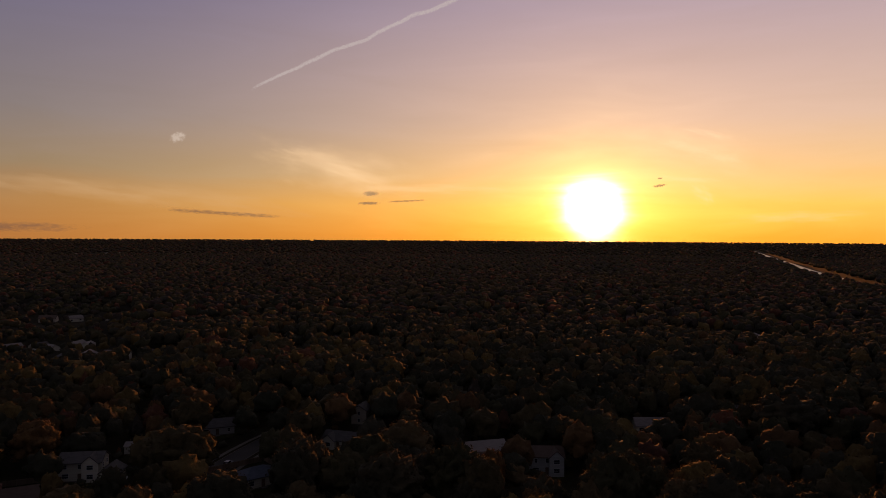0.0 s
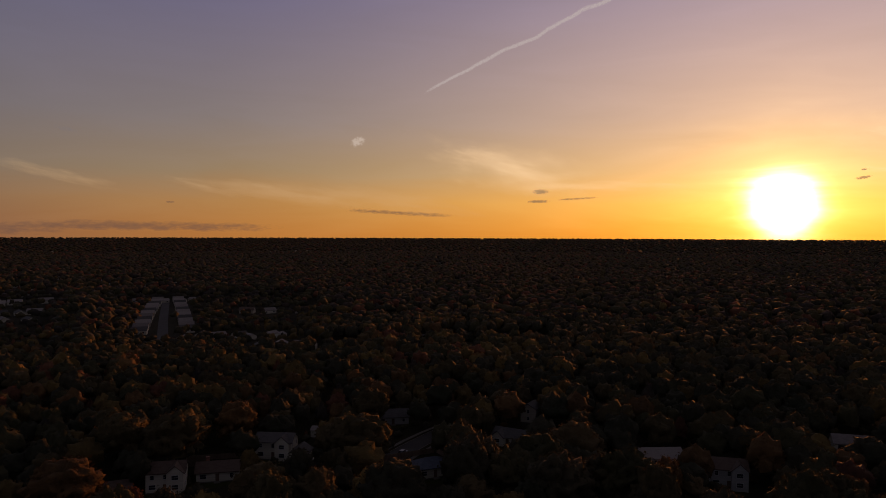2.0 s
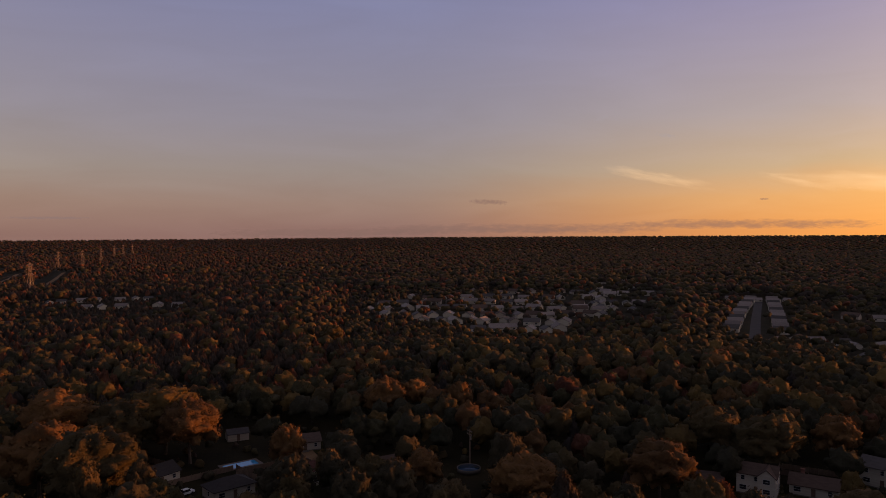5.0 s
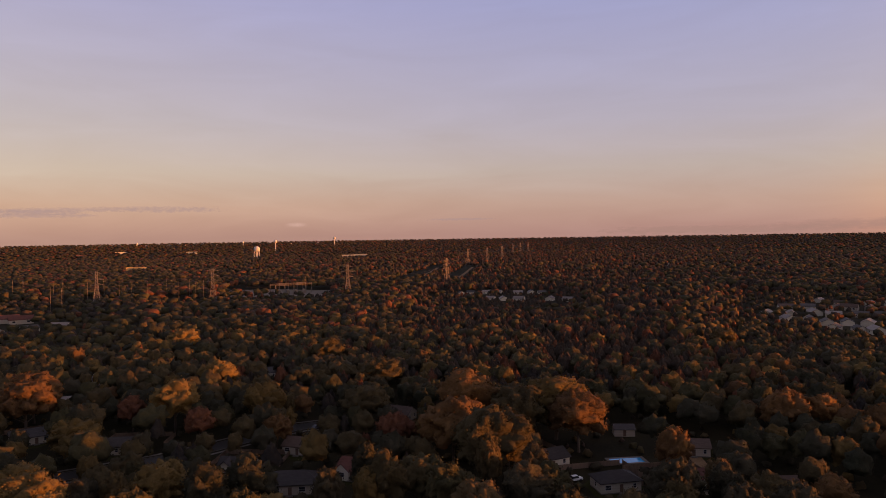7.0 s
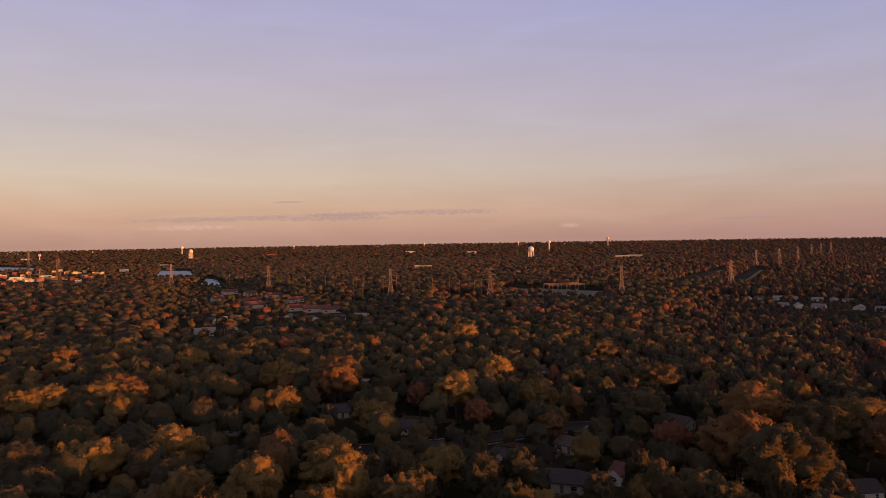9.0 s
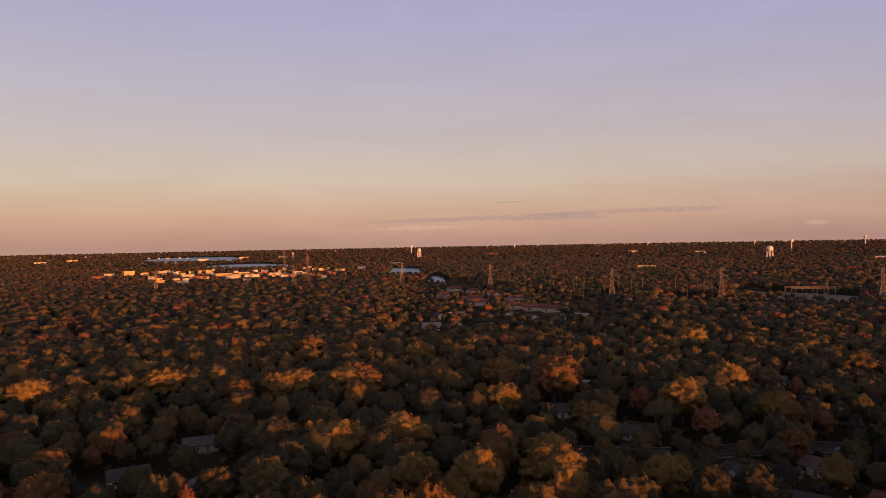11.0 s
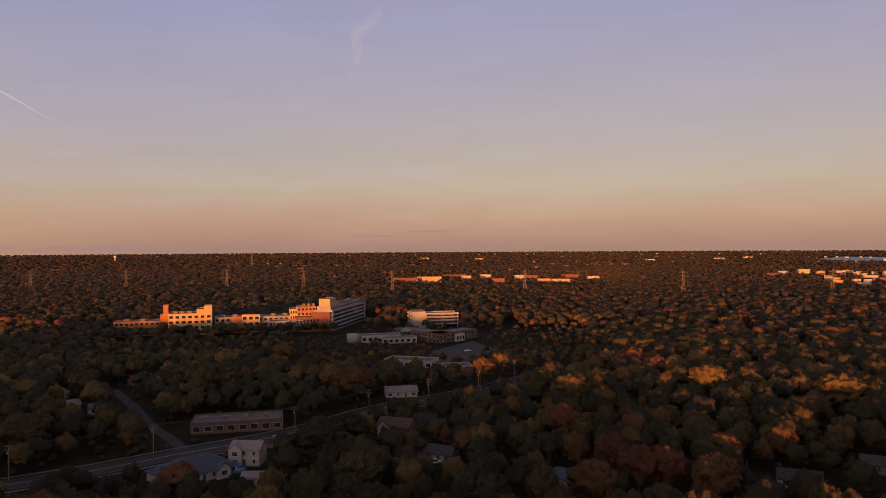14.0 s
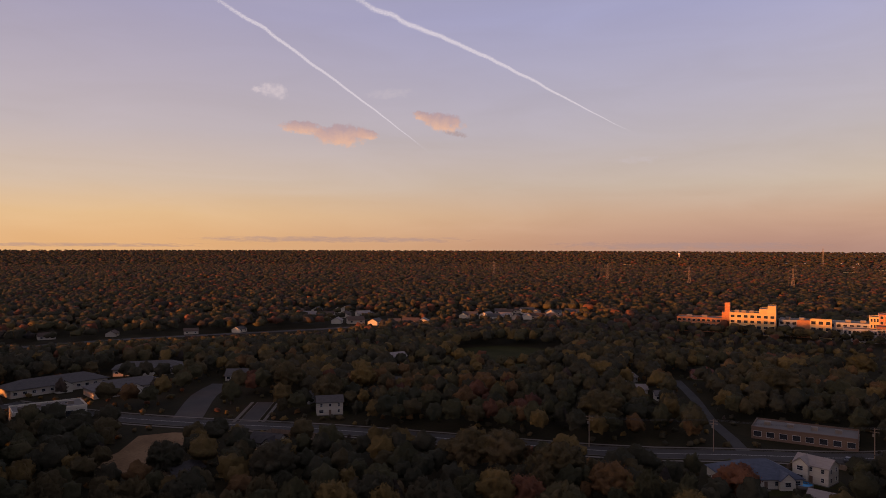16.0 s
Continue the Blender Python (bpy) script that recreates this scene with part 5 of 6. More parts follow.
radio_mast(-904, -1196, 70, 2.4, "tall slender steel lattice radio mast above the town")
radio_mast(-879, -1089, 54, 3.2, "steel lattice radio mast with aerials above the town")
radio_mast(747, -2490, 70, 3.0, "thin lattice radio mast on the far plain")
water_tower(1607, -3221, 30, 5.5, True, "white single-pedestal water tower on the skyline")
water_tower(-4032, -1173, 30, 5.5, True, "white single-pedestal water tower on the skyline")
water_tower(-3931, -1741, 30, 5.5, True, "white single-pedestal water tower on the skyline")
water_tower(1653, -3310, 30, 5.5, True, "white single-pedestal water tower on the skyline")
water_tower(-2021, -2608, 30, 5.5, True, "white single-pedestal water tower on the skyline")
water_tower(-3468, -2368, 30, 5.5, True, "white single-pedestal water tower on the skyline")

# ---- the hospital ----
HX, HY = 160, -579
HT = -164


def at(lx, ly):
    """A place in the hospital grounds: metres across and beyond their middle."""
    c, s = math.cos(radians(HT)), math.sin(radians(HT))
    return HX + c * lx - s * ly, HY + s * lx + c * ly


def hospital_part(lx, ly, turn, label, name="hospital_building"):
    x, y = at(lx, ly)
    return thing(name, x, y, HT + turn, label, "hospital", "hospital buildings")


def hospital():
    o = hospital_part(-99, 24, 4, "low red-brick hospital wing with a flat roof and window rows")
    block(o, "wing", -23, -9, 23, 9, 0, 11.5, "orange", 3, 12, 4)
    block(o, "stair_tower", 12, -8, 22, 6, 11.62, 16.5, "orange", 1, 0, 0)
    for u in (-14, -2):
        part("roof_unit", boxes((u - 2, -2, 11.63, u + 2, 2, 13.3)), STEEL, o, "metal rooftop air unit")
    o = hospital_part(-63, 20, 2, "tall cream hospital block with large windows and stepped roof blocks")
    block(o, "main_block", -17, -11, 17, 11, 0, 17.0, "cream", 4, 7, 4, parapet=0.9)
    block(o, "stair_tower", -21.0, -6, -17.02, -1, 0, 24.5, "orange", 1, 0, 0, label="orange brick stair tower")
    block(o, "upper_block", 5, -9, 17.0, 9, 17.13, 20.6, "cream", 1, 0, 0)
    block(o, "penthouse", 11, -8, 16.9, 7, 20.73, 23.5, "cream", 1, 0, 0, parapet=0.3)
    for u in (-12, -7, -1):
        part("roof_unit", boxes((u - 1.6, -2, 17.13, u + 1.6, 2, 19.0)), STEEL, o, "metal rooftop air unit")
    o = hospital_part(-8, 26, 0, "long low grey hospital link building with flat roofs")
    block(o, "long_wing", -36, -8, 34, 12, 0, 12.4, "grey", 3, 16, 0)
    block(o, "lit_wing", -14, -13, 1, -8.02, 0, 14.5, "cream", 3, 3, 0)
    block(o, "brick_wing", -23, -12, -14.02, -8.02, 0, 13.0, "orange", 1, 0, 0)
    block(o, "entrance_wing", 8.5, -22, 36, -8.02, 0, 9.5, "concrete", 2, 10, 3)
    for u in (-30, -20, 12, 22):
        part("roof_unit", boxes((u - 1.8, 0, 12.53, u + 1.8, 4, 14.4)), STEEL, o, "metal rooftop air unit")
    o = hospital_part(28, 24, 0, "orange brick hospital block with rooftop plant rooms")
    block(o, "brick_block", -4, -8, 12, 8, 0, 20.0, "orange", 5, 5, 4)
    block(o, "pale_block", -10, -8, -4.02, 8, 0, 18.0, "cream", 4, 3, 3)
    block(o, "low_brick_block", -6, -20, 20, -8.02, 0, 12.0, "brick", 2, 9, 3)
    for u in (2, 6, 10):
        part("roof_unit", boxes((u - 1.2, -3, 20.13, u + 1.2, 3, 22.4)), STEEL, o, "metal rooftop plant unit")
    part("aerial", boxes((5.9, 3.02, 20.13, 6.1, 3.22, 27.0)), STEEL, o)
    # the banded wing runs away from the road
    o = hospital_part(73, 48, 66, "five-storey pale concrete hospital wing with dark window bands")
    block(o, "banded_wing", -50, 0, 50, 17, 0, 17.0, "concrete", 5, 1, 1, strip=True, parapet=0.8)
    block(o, "brick_end", 50.02, 1, 58, 16, 0, 18.5, "brick", 1, 0, 0, label="red brick end bay")
    block(o, "brick_corner", -53, 1, -50.02, 17, 0, 16.0, "brick", 1, 0, 0, label="red brick corner bay")
    block(o, "upper_wing", -46, 3, 44, 15, 17.13, 20.4, "concrete", 1, 14, 0)
    block(o, "penthouse", -44, 4, -28, 14, 20.53, 26.5, "cream", 1, 0, 0, label="cream plant penthouse")
    block(o, "plant_room", -27.9, 5, -14, 13, 20.53, 23.2, "cream", 1, 0, 0)
    for u in (-8, 2, 14, 30):
        part("roof_unit", boxes((u - 2, 7, 20.54, u + 2, 11, 22.4)), STEEL, o, "metal rooftop air unit")
    # pavilion with pyramid roofs
    o = hospital_part(62, -76, 0, "pale pavilion with small green pyramid roofs and flat white wings")
    for cx, cy, r, h in ((-2, 0, 4.5, 6.5), (40, 6, 3.2, 6.0)):
        part("turret", lathe([(r, 0), (r, h)], 8), SIDING["concrete"], o)
        part("turret_roof", lathe([(r + 0.6, h + 0.01), (r + 0.6, h + 0.15), (0.1, h + 3.2)], 8), GREEN_ROOF, o, "verdigris pyramid roof")
        for q in (o.children[-1], o.children[-2]):
            q.matrix_basis = pose(cx, cy, 0)
    block(o, "pavilion_wing", 4.2, -4, 34, 10, 0, 4.8, "concrete", 1, 7, 3)
    block(o, "low_wing", 18, -14, 44, -4.02, 0, 3.8, "concrete", 1, 6, 2)
    # parking deck
    o = hospital_part(143, 12, -4, "white concrete parking deck with open sloping levels")
    block(o, "stair_core", -20, -10, -8, 8, 0, 14.0, "concrete", 1, 0, 0)
    for k in range(4):
        z = 2.6 + 3.0 * k
        bm = boxes((-22, -9, z, 22, 9, z + 0.35), (-22, -9.2, z + 0.352, 22, -9.0, z + 1.4), (-22, 9.0, z + 0.352, 22, 9.2, z + 1.4))
        part("deck", bm, SIDING["concrete"], o)
    for u in (-21, -7, 7, 21):
        for v in (-8.2, 8.2):
            part("column", boxes((u - 0.35, v - 0.35, 0, u + 0.35, v + 0.35, 11.6)), SIDING["concrete"], o)
    # two-winged office
    o = hospital_part(108, -76, -62, "two-storey brick office wing with white window bays and flat grey roof")
    block(o, "office_wing", -27, 0, 27, 16, 0, 6.6, "brown", 2, 13, 4, parapet=0.6)
    o = hospital_part(139, -88, 34, "two-storey brick office wing with a flat grey roof")
    block(o, "office_wing", -22, 0, 22, 15, 0, 6.6, "brown", 2, 11, 4, parapet=0.6)
    block(o, "entrance", -6, -2.5, 4, -0.02, 0, 5.0, "white", 1, 3, 0)
    for lx, ly, r, fwd in ((-120, 24, 13, 0), (-107, 24, 13, 0), (-95, 24, 13, 0), (-63, 20, 18, 0), (-30, 24, 14, 0), (0, 22, 16, 0), (20, 18, 14, 0), (35, 18, 16, 0), (50, 10, 16, 46), (64, 34, 18, 40), (80, 60, 18, 30), (92, 82, 20, 20),
                           (64, -74, 10, 8), (88, -74, 12, 8), (105, -74, 18, 18), (122, -92, 14, 16), (145, -80, 16, 16), (130, 12, 14, 8), (143, 12, 14, 8), (157, 12, 14, 8)):
        x, y = at(lx, ly)
        clear(x, y, r, fwd)


hospital()


# ---- far houses, terraces and shops: one model of each look, then copies ----
def far_house_model(wall, roof, look_):
    o = new("distant_house")
    tagged(o, look_, "house", "distant houses")
    part("wall", gable_body(13, 9, 3.1, 2.4), SIDING[wall], o)
    part("roof", gable_roof(13, 9, 3.1, 2.4), ROOF[roof], o)
    me = pane_mesh(1.6, 1.2)
    for u in (-3.8, 3.8):
        share("window", me, o, pose(u, -4.5, 1.7))
    share("window", me, o, pose(0, 4.5, 1.7, 0, 0, 180))
    return o


def shop_model(wall, look_):
    o = new("distant_building")
    tagged(o, look_, "building", "distant town buildings")
    block(o, "body", -15, -9, 15, 9, 0, 7, wall, 1, 0, 0, parapet=0.6)
    return o


MODELS = {
    "pale": far_house_model("white", "pale", "white house with a pale shingle roof in a close estate"),
    "grey": far_house_model("white", "grey", "white house with a grey shingle roof among trees"),
    "brown": far_house_model("beige", "brown", "beige house with a brown roof among trees"),
    "red": far_house_model("beige", "red", "long beige terrace with a red-brown roof"),
    "shop": shop_model("white", "white flat-roofed shop building catching the low sun"),
    "brickshop": shop_model("brick", "red-brick flat-roofed building in the distant town"),
    "cream": shop_model("cream", "cream flat-roofed town building catching the low sun"),
}
USED = set()
FAR_ROOFS = []


def far(model, x, y, turn, sx=1.0, sy=1.0, sz=1.0, room=8.0, forward=0.0):
    m = Matrix.LocRotScale((x, y, height(x, y)), Euler((0, 0, radians(turn))), (sx, sy, sz))
    src = MODELS[model]
    if math.hypot(x, y) > 1000 and model in ("pale", "grey", "brown"):
        FAR_ROOFS.append((model, m))
    elif model in USED:
        copy_thing(src, m).matrix_basis = m
    else:
        src.matrix_basis = m
        USED.add(model)
    clear(x, y, room, forward)


def polar(b, r):
    return -math.sin(radians(b)) * r, math.cos(radians(b)) * r


g2 = random.Random(5)


def estate(rows, kinds, turn_jit=25, scale=1.0, room=10.0, forward=8.0):
    """Rows of houses: distance, bearings from and to, how many."""
    for r, b0, b1, n in rows:
        for i in range(n):
            b = b0 + (b1 - b0) * (i + g2.uniform(0.2, 0.8)) / n
            x, y = polar(b, r * g2.uniform(0.985, 1.015))
            k = scale * g2.uniform(0.85, 1.15)
            far(g2.choice(kinds), x, y, b + g2.choice((0, 90)) + g2.uniform(-turn_jit, turn_jit), k, k, k, room, forward)


# the close estate of pale roofs
estate([(505, 49.5, 57, 6), (545, 49, 62, 10), (590, 46, 65, 14), (635, 46, 66, 14), (690, 45.5, 65, 14), (750, 46, 63, 11), (815, 46, 58, 7)], ["pale", "pale", "grey", "brown"], room=6.5, forward=22, scale=0.9)
estate([(640, 44, 49, 4), (700, 43.5, 48, 4), (800, 43, 49, 5)], ["pale", "grey"], room=9, forward=18)
# two rows along a straight street, and the row across it
for k in range(12):
    for b, off in ((37.2, 0.0), (33.8, 0.0)):
        x, y = polar(b - (k * 0.12 if b > 36 else -k * 0.06), 530 + 22 * k)
        far("pale" if k % 3 else "grey", x, y, 35.5 + g2.uniform(-8, 8), 0.78, 0.75, 0.95, 6.0, 12)
estate([(490, 26, 34.5, 7), (770, 33, 38, 5)], ["pale", "pale", "grey"], 40, room=6, forward=12, scale=0.75)
road([polar(35.6, 480), polar(35.5, 620), polar(35.3, 800)], 7.0, "straight estate street between two rows of houses", mat=ASPHALT, walks=False, centre=False, clear_extra=3)
# roofs scattered among the trees farther off
estate([(640, 21, 31, 4), (560, 16, 24, 4), (900, 33, 48, 12), (980, 35, 50, 14), (1060, 30, 46, 12), (1180, 24, 50, 16), (1350, 15, 48, 18), (1600, 12, 50, 22), (1900, 10, 54, 26), (2300, 20, 60, 36), (2700, 22, 62, 26)],
       ["pale", "grey", "grey", "brown"], room=12, forward=14)
estate([(430, 20, 30, 5), (460, 4, 16, 4), (520, -28, -14, 5), (600, -30, 10, 7), (900, -20, 20, 8)], ["pale", "grey", "brown"], room=9, forward=18)
estate([(830, 81.5, 91, 8), (740, 83.5, 87, 3), (740, 79.5, 82, 2)], ["pale", "pale", "grey"], 30, room=7, forward=26, scale=0.78)
estate([(1500, 56, 75, 12), (1700, 58, 74, 8), (2100, 60, 80, 10)], ["pale", "grey"], room=10, forward=12)
# red-roofed terraces and the houses before them
for x, y, turn, l in ((-783, -641, 159, 1.6), (-764, -592, 163, 1.3), (-683, -577, 160, 1.2), (-621, -473, 142, 2.0), (-744, -540, 156, 1.6), (-665, -514, 153, 1.5), (-690, -470, 154, 1.5), (-606, -410, 129, 1.6), (-600, -384, 128, 2.0), (-596, -365, 127, 1.4), (-848, -602, 160, 1.4)):
    far("red", x, y, turn, l, 1.0, 1.25, 11, 70)
estate([(640, 118, 132, 7), (560, 126, 133, 3)], ["grey", "pale"], room=9, forward=18)
# town in the low sun
for b, r, w, h, kind in ((154.3, 1750, 1.5, 1.5, "cream"), (153.2, 1700, 1.0, 1.0, "cream"), (156.3, 1600, 1.4, 0.9, "brickshop"), (155.6, 1750, 1.2, 0.8, "shop"), (152.0, 1800, 1.2, 0.8, "shop"),
                         (148.6, 1650, 1.0, 1.6, "cream"), (150.2, 1550, 1.6, 0.8, "shop"), (147.5, 1500, 2.0, 1.1, "cream"), (146.8, 1420, 1.6, 0.9, "shop"), (146.0, 1560, 1.4, 1.0, "cream"),
                         (145.4, 1450, 1.8, 0.9, "shop"), (144.6, 1600, 1.2, 0.8, "brickshop"), (143.6, 1500, 1.6, 0.9, "shop"), (142.8, 1420, 1.3, 0.7, "shop"), (141.9, 1550, 1.3, 0.8, "shop"),
                         (138.5, 1650, 1.6, 0.8, "cream"), (136.8, 1750, 1.2, 0.8, "shop"), (134.0, 2100, 1.6, 0.7, "shop"), (132.0, 2300, 1.2, 0.7, "brickshop"), (149.3, 1440, 1.0, 0.9, "brickshop")):
    far(kind, *polar(b, r * 1.15), b + g2.uniform(-20, 20), w * 0.6, 0.8, h * 0.95, 16, 190)
for b, r, w, h, kind in ((184.5, 1100, 2.4, 1.2, "brickshop"), (182.6, 1120, 2.4, 1.3, "cream"), (180.6, 1260, 2.6, 1.0, "brickshop"), (179.6, 1240, 1.0, 0.8, "shop"), (178.0, 1500, 1.2, 0.9, "shop"),
                         (177.0, 1300, 1.2, 1.0, "brickshop"), (175.3, 1450, 1.0, 1.0, "shop"), (174.4, 1250, 1.8, 0.8, "brickshop"), (173.2, 1130, 1.6, 0.7, "cream"), (172.0, 1120, 1.8, 0.7, "cream"),
                         (171.2, 1500, 2.0, 0.9, "brickshop"), (169.5, 1250, 1.6, 0.6, "shop"), (176.0, 1900, 1.0, 0.7, "shop"), (174.0, 2100, 1.2, 0.7, "cream"), (171.5, 2200, 1.0, 0.7, "shop"),
                         (169.0, 2300, 1.4, 0.7, "shop"), (167.0, 2400, 1.2, 0.7, "cream"), (190.5, 1500, 1.4, 0.7, "shop"), (186.5, 1700, 1.2, 0.7, "brickshop"), (195.0, 1900, 1.6, 0.8, "cream"), (193.0, 2100, 2.0, 0.8, "cream"), (210.5, 2300, 1.5, 0.8, "cream")):
    far(kind, *polar(b, r * (1.3 if r < 1300 else 1.1)), b + g2.uniform(-16, 16), w * 0.7, 0.8, h * 1.15, 16, 120)
for b, r, kind in ((165.0, 3200, "shop"), (160.0, 3400, "shop"), (158.0, 3600, "cream"), (149.0, 3300, "shop"), (146.0, 3500, "cream"), (143.0, 3400, "shop"), (178.5, 3400, "cream"), (183.0, 3600, "shop"),
                   (117.5, 3000, "brickshop"), (115.0, 3300, "shop"), (110.0, 3100, "shop"), (98.0, 2300, "shop"), (97.0, 2350, "shop"), (114.0, 1700, "cream"), (126.0, 3300, "brickshop")):
    far(kind, *polar(b, r), b, 1.5, 1.0, 1.2, 24, 100)
far("shop", -406, -888, 175, 0.9, 1.0, 0.7, 16, 30)
far("brickshop", -394, -834, 175, 0.9, 1.0, 0.6, 16, 30)
estate([(4400, 148, 206, 90), (3800, 150, 172, 36), (4600, 100, 145, 40), (2600, 165, 200, 30), (3000, 150, 200, 40)], ["pale", "grey"], room=14, forward=60, scale=1.3)
for k in range(64):
    b, r = g2.uniform(138, 153.5), g2.uniform(1450, 2150)
    far(g2.choice(("shop", "cream", "brickshop", "cream")), *polar(b, r), b + g2.uniform(-25, 25), g2.uniform(0.25, 0.5), 0.6, g2.uniform(0.55, 0.95), 12, 170)
# beyond the field
estate([(690, 216, 224, 9), (740, 214.5, 221, 8), (640, 226, 234, 6), (700, 230, 236, 5), (760, 232, 238, 5)], ["grey", "pale", "brown"], 25, room=9, forward=26)
estate([(600, 240, 256, 4), (680, 196, 210, 5)], ["grey", "brown"], 60, room=8, forward=14, scale=0.8)
road([polar(258, 560), polar(250, 575), polar(242, 585), polar(236, 600), polar(231, 620)], 10.0, "two-lane road seen across the far woods", mat=LOT, walks=False, centre=False, clear_extra=2, verge=42)
# the motorway towards the sunset
road([(596, 944), (684, 1184), (794, 1503), (973, 1978), (1259, 2762), (1387, 3128)], 16.0, "wide motorway glinting towards the setting sun", mat=ROAD_FAR, walks=False, centre=False, clear_extra=14)
road([(701, 1268), (809, 1579)], 10.0, "slip road beside the motorway", mat=ROAD_FAR, walks=False, centre=False, clear_extra=14)
road([(526, 1784), (690, 1838), (806, 1817)], 14.0, "straight pale road across the far woods", mat=ROAD_FAR, walks=False, centre=False, clear_extra=14)
# cuts through the barrens under the power line
road([(-1063, -66), (-1309, -34), (-1508, -21)], 6.0, "sandy service track under the power line", mat=SAND, walks=False, centre=False, clear_extra=14)
road([(-1046, 6), (-1236, 28), (-1509, 54)], 6.0, "sandy service track under the power line", mat=SAND, walks=False, centre=False, clear_extra=14)


# ---- substation ----
def substation():
    x, y = -872, -195
    o = thing("substation_gantry", x, y, 128, "steel lattice gantry with busbars in the substation yard", "substation")
    for k in range(5):
        u = -24 + 12 * k
        for v in (-8, 8):
            bm = bmesh.new()
            for e in (-0.6, 0.6):
                bar(bm, (u + e, v, 0), (u + e * 0.6, v, 13), 0.2, 4)
            for j in range(6):
                bar(bm, (u - 0.6, v, j * 2), (u + 0.6, v, j * 2 + 2), 0.1, 3)
            part("post", bm, STEEL, o)
    for v in (-8, 8):
        bm = bmesh.new()
        bar(bm, (-24, v, 12.6), (24, v, 12.6), 0.3, 4)
        bar(bm, (-24, v, 11.4), (24, v, 11.4), 0.25, 4)
        part("beam", bm, STEEL, o)
    for k in range(4):
        part("transformer", boxes((-18 + 11 * k, -2, 0, -14 + 11 * k, 2, 4), (-17.5 + 11 * k, -1.6, 4.01, -14.5 + 11 * k, 1.6, 5.2)), STEEL, o)
    clear(x, y, 20, 0)


substation()


# ---- vapour trails and small clouds, far behind everything ----
def vapour(name, colour, strength, dense, scale, edge=1.0, stretch=(1, 1, 1), low=0.42, high=0.62, under=None, ends=2.0):
    m = bpy.data.materials.new(name)
    m.use_nodes = True
    nt = m.node_tree
    nt.nodes.clear()
    N, L = nt.nodes.new, nt.links.new
    uv = N("ShaderNodeTexCoord").outputs["UV"]
    sep = N("ShaderNodeSeparateXYZ")
    L(uv, sep.inputs[0])

    def op(kind, a, b=None, clamp=False):
        n = N("ShaderNodeMath")
        n.operation, n.use_clamp = kind, clamp
        for i, v in enumerate((a, b)):
            if v is None:
                continue
            if isinstance(v, (int, float)):
                n.inputs[i].default_value = v
            else:
                L(v, n.inputs[i])
        return n.outputs[0]

    def fade(c, power):
        return op("SUBTRACT", 1.0, op("POWER", op("ABSOLUTE", op("SUBTRACT", op("MULTIPLY", c, 2.0), 1.0)), power))

    body = op("MULTIPLY", fade(sep.outputs[0], ends), fade(sep.outputs[1], 2.0))
    mp = N("ShaderNodeMapping")
    mp.inputs["Scale"].default_value = stretch
    L(uv, mp.inputs[0])
    nz = N("ShaderNodeTexNoise")
    nz.inputs["Scale"].default_value, nz.inputs["Detail"].default_value, nz.inputs["Roughness"].default_value = scale, 6, 0.6
    L(mp.outputs[0], nz.inputs[0])
    info = N("ShaderNodeObjectInfo")
    off = N("ShaderNodeVectorMath")
    off.operation = "SCALE"
    off.inputs[0].default_value = (50, 31, 17)
    L(info.outputs["Random"], off.inputs["Scale"])
    L(off.outputs[0], mp.inputs["Location"])
    rg = N("ShaderNodeMapRange")
    rg.interpolation_type = "SMOOTHSTEP"
    rg.inputs["From Min"].default_value, rg.inputs["From Max"].default_value = low, high
    L(op("ADD", nz.outputs[0], op("MULTIPLY", op("SUBTRACT", body, 0.75), edge)), rg.inputs[0])
    alpha = op("MULTIPLY", op("MULTIPLY", rg.outputs[0], dense), op("MINIMUM", op("MULTIPLY", body, 3.0), 1.0), True)
    em, tr, mx, out = N("ShaderNodeEmission"), N("ShaderNodeBsdfTransparent"), N("ShaderNodeMixShader"), N("ShaderNodeOutputMaterial")
    em.inputs[0].default_value, em.inputs[1].default_value = (*colour, 1), strength
    if under:
        cm = N("ShaderNodeMix")
        cm.data_type = "RGBA"
        cm.inputs[6].default_value, cm.inputs[7].default_value = (*under, 1), (*colour, 1)
        fc = op("ADD", op("MULTIPLY", op("SUBTRACT", sep.outputs[1], 0.5), 2.2), op("MULTIPLY", nz.outputs[0], 1.0), True)
        L(fc, cm.inputs[0])
        L(cm.outputs[2], em.inputs[0])
    L(alpha, mx.inputs[0])
    L(tr.outputs[0], mx.inputs[1])
    L(em.outputs[0], mx.inputs[2])
    L(mx.outputs[0], out.inputs[0])
    return m


def dome_point(b, e, r=4700.0):
    return Vector((-math.sin(radians(b)) * math.cos(radians(e)), math.cos(radians(b)) * math.cos(radians(e)), math.sin(radians(e)))) * r + Vector(EYE)


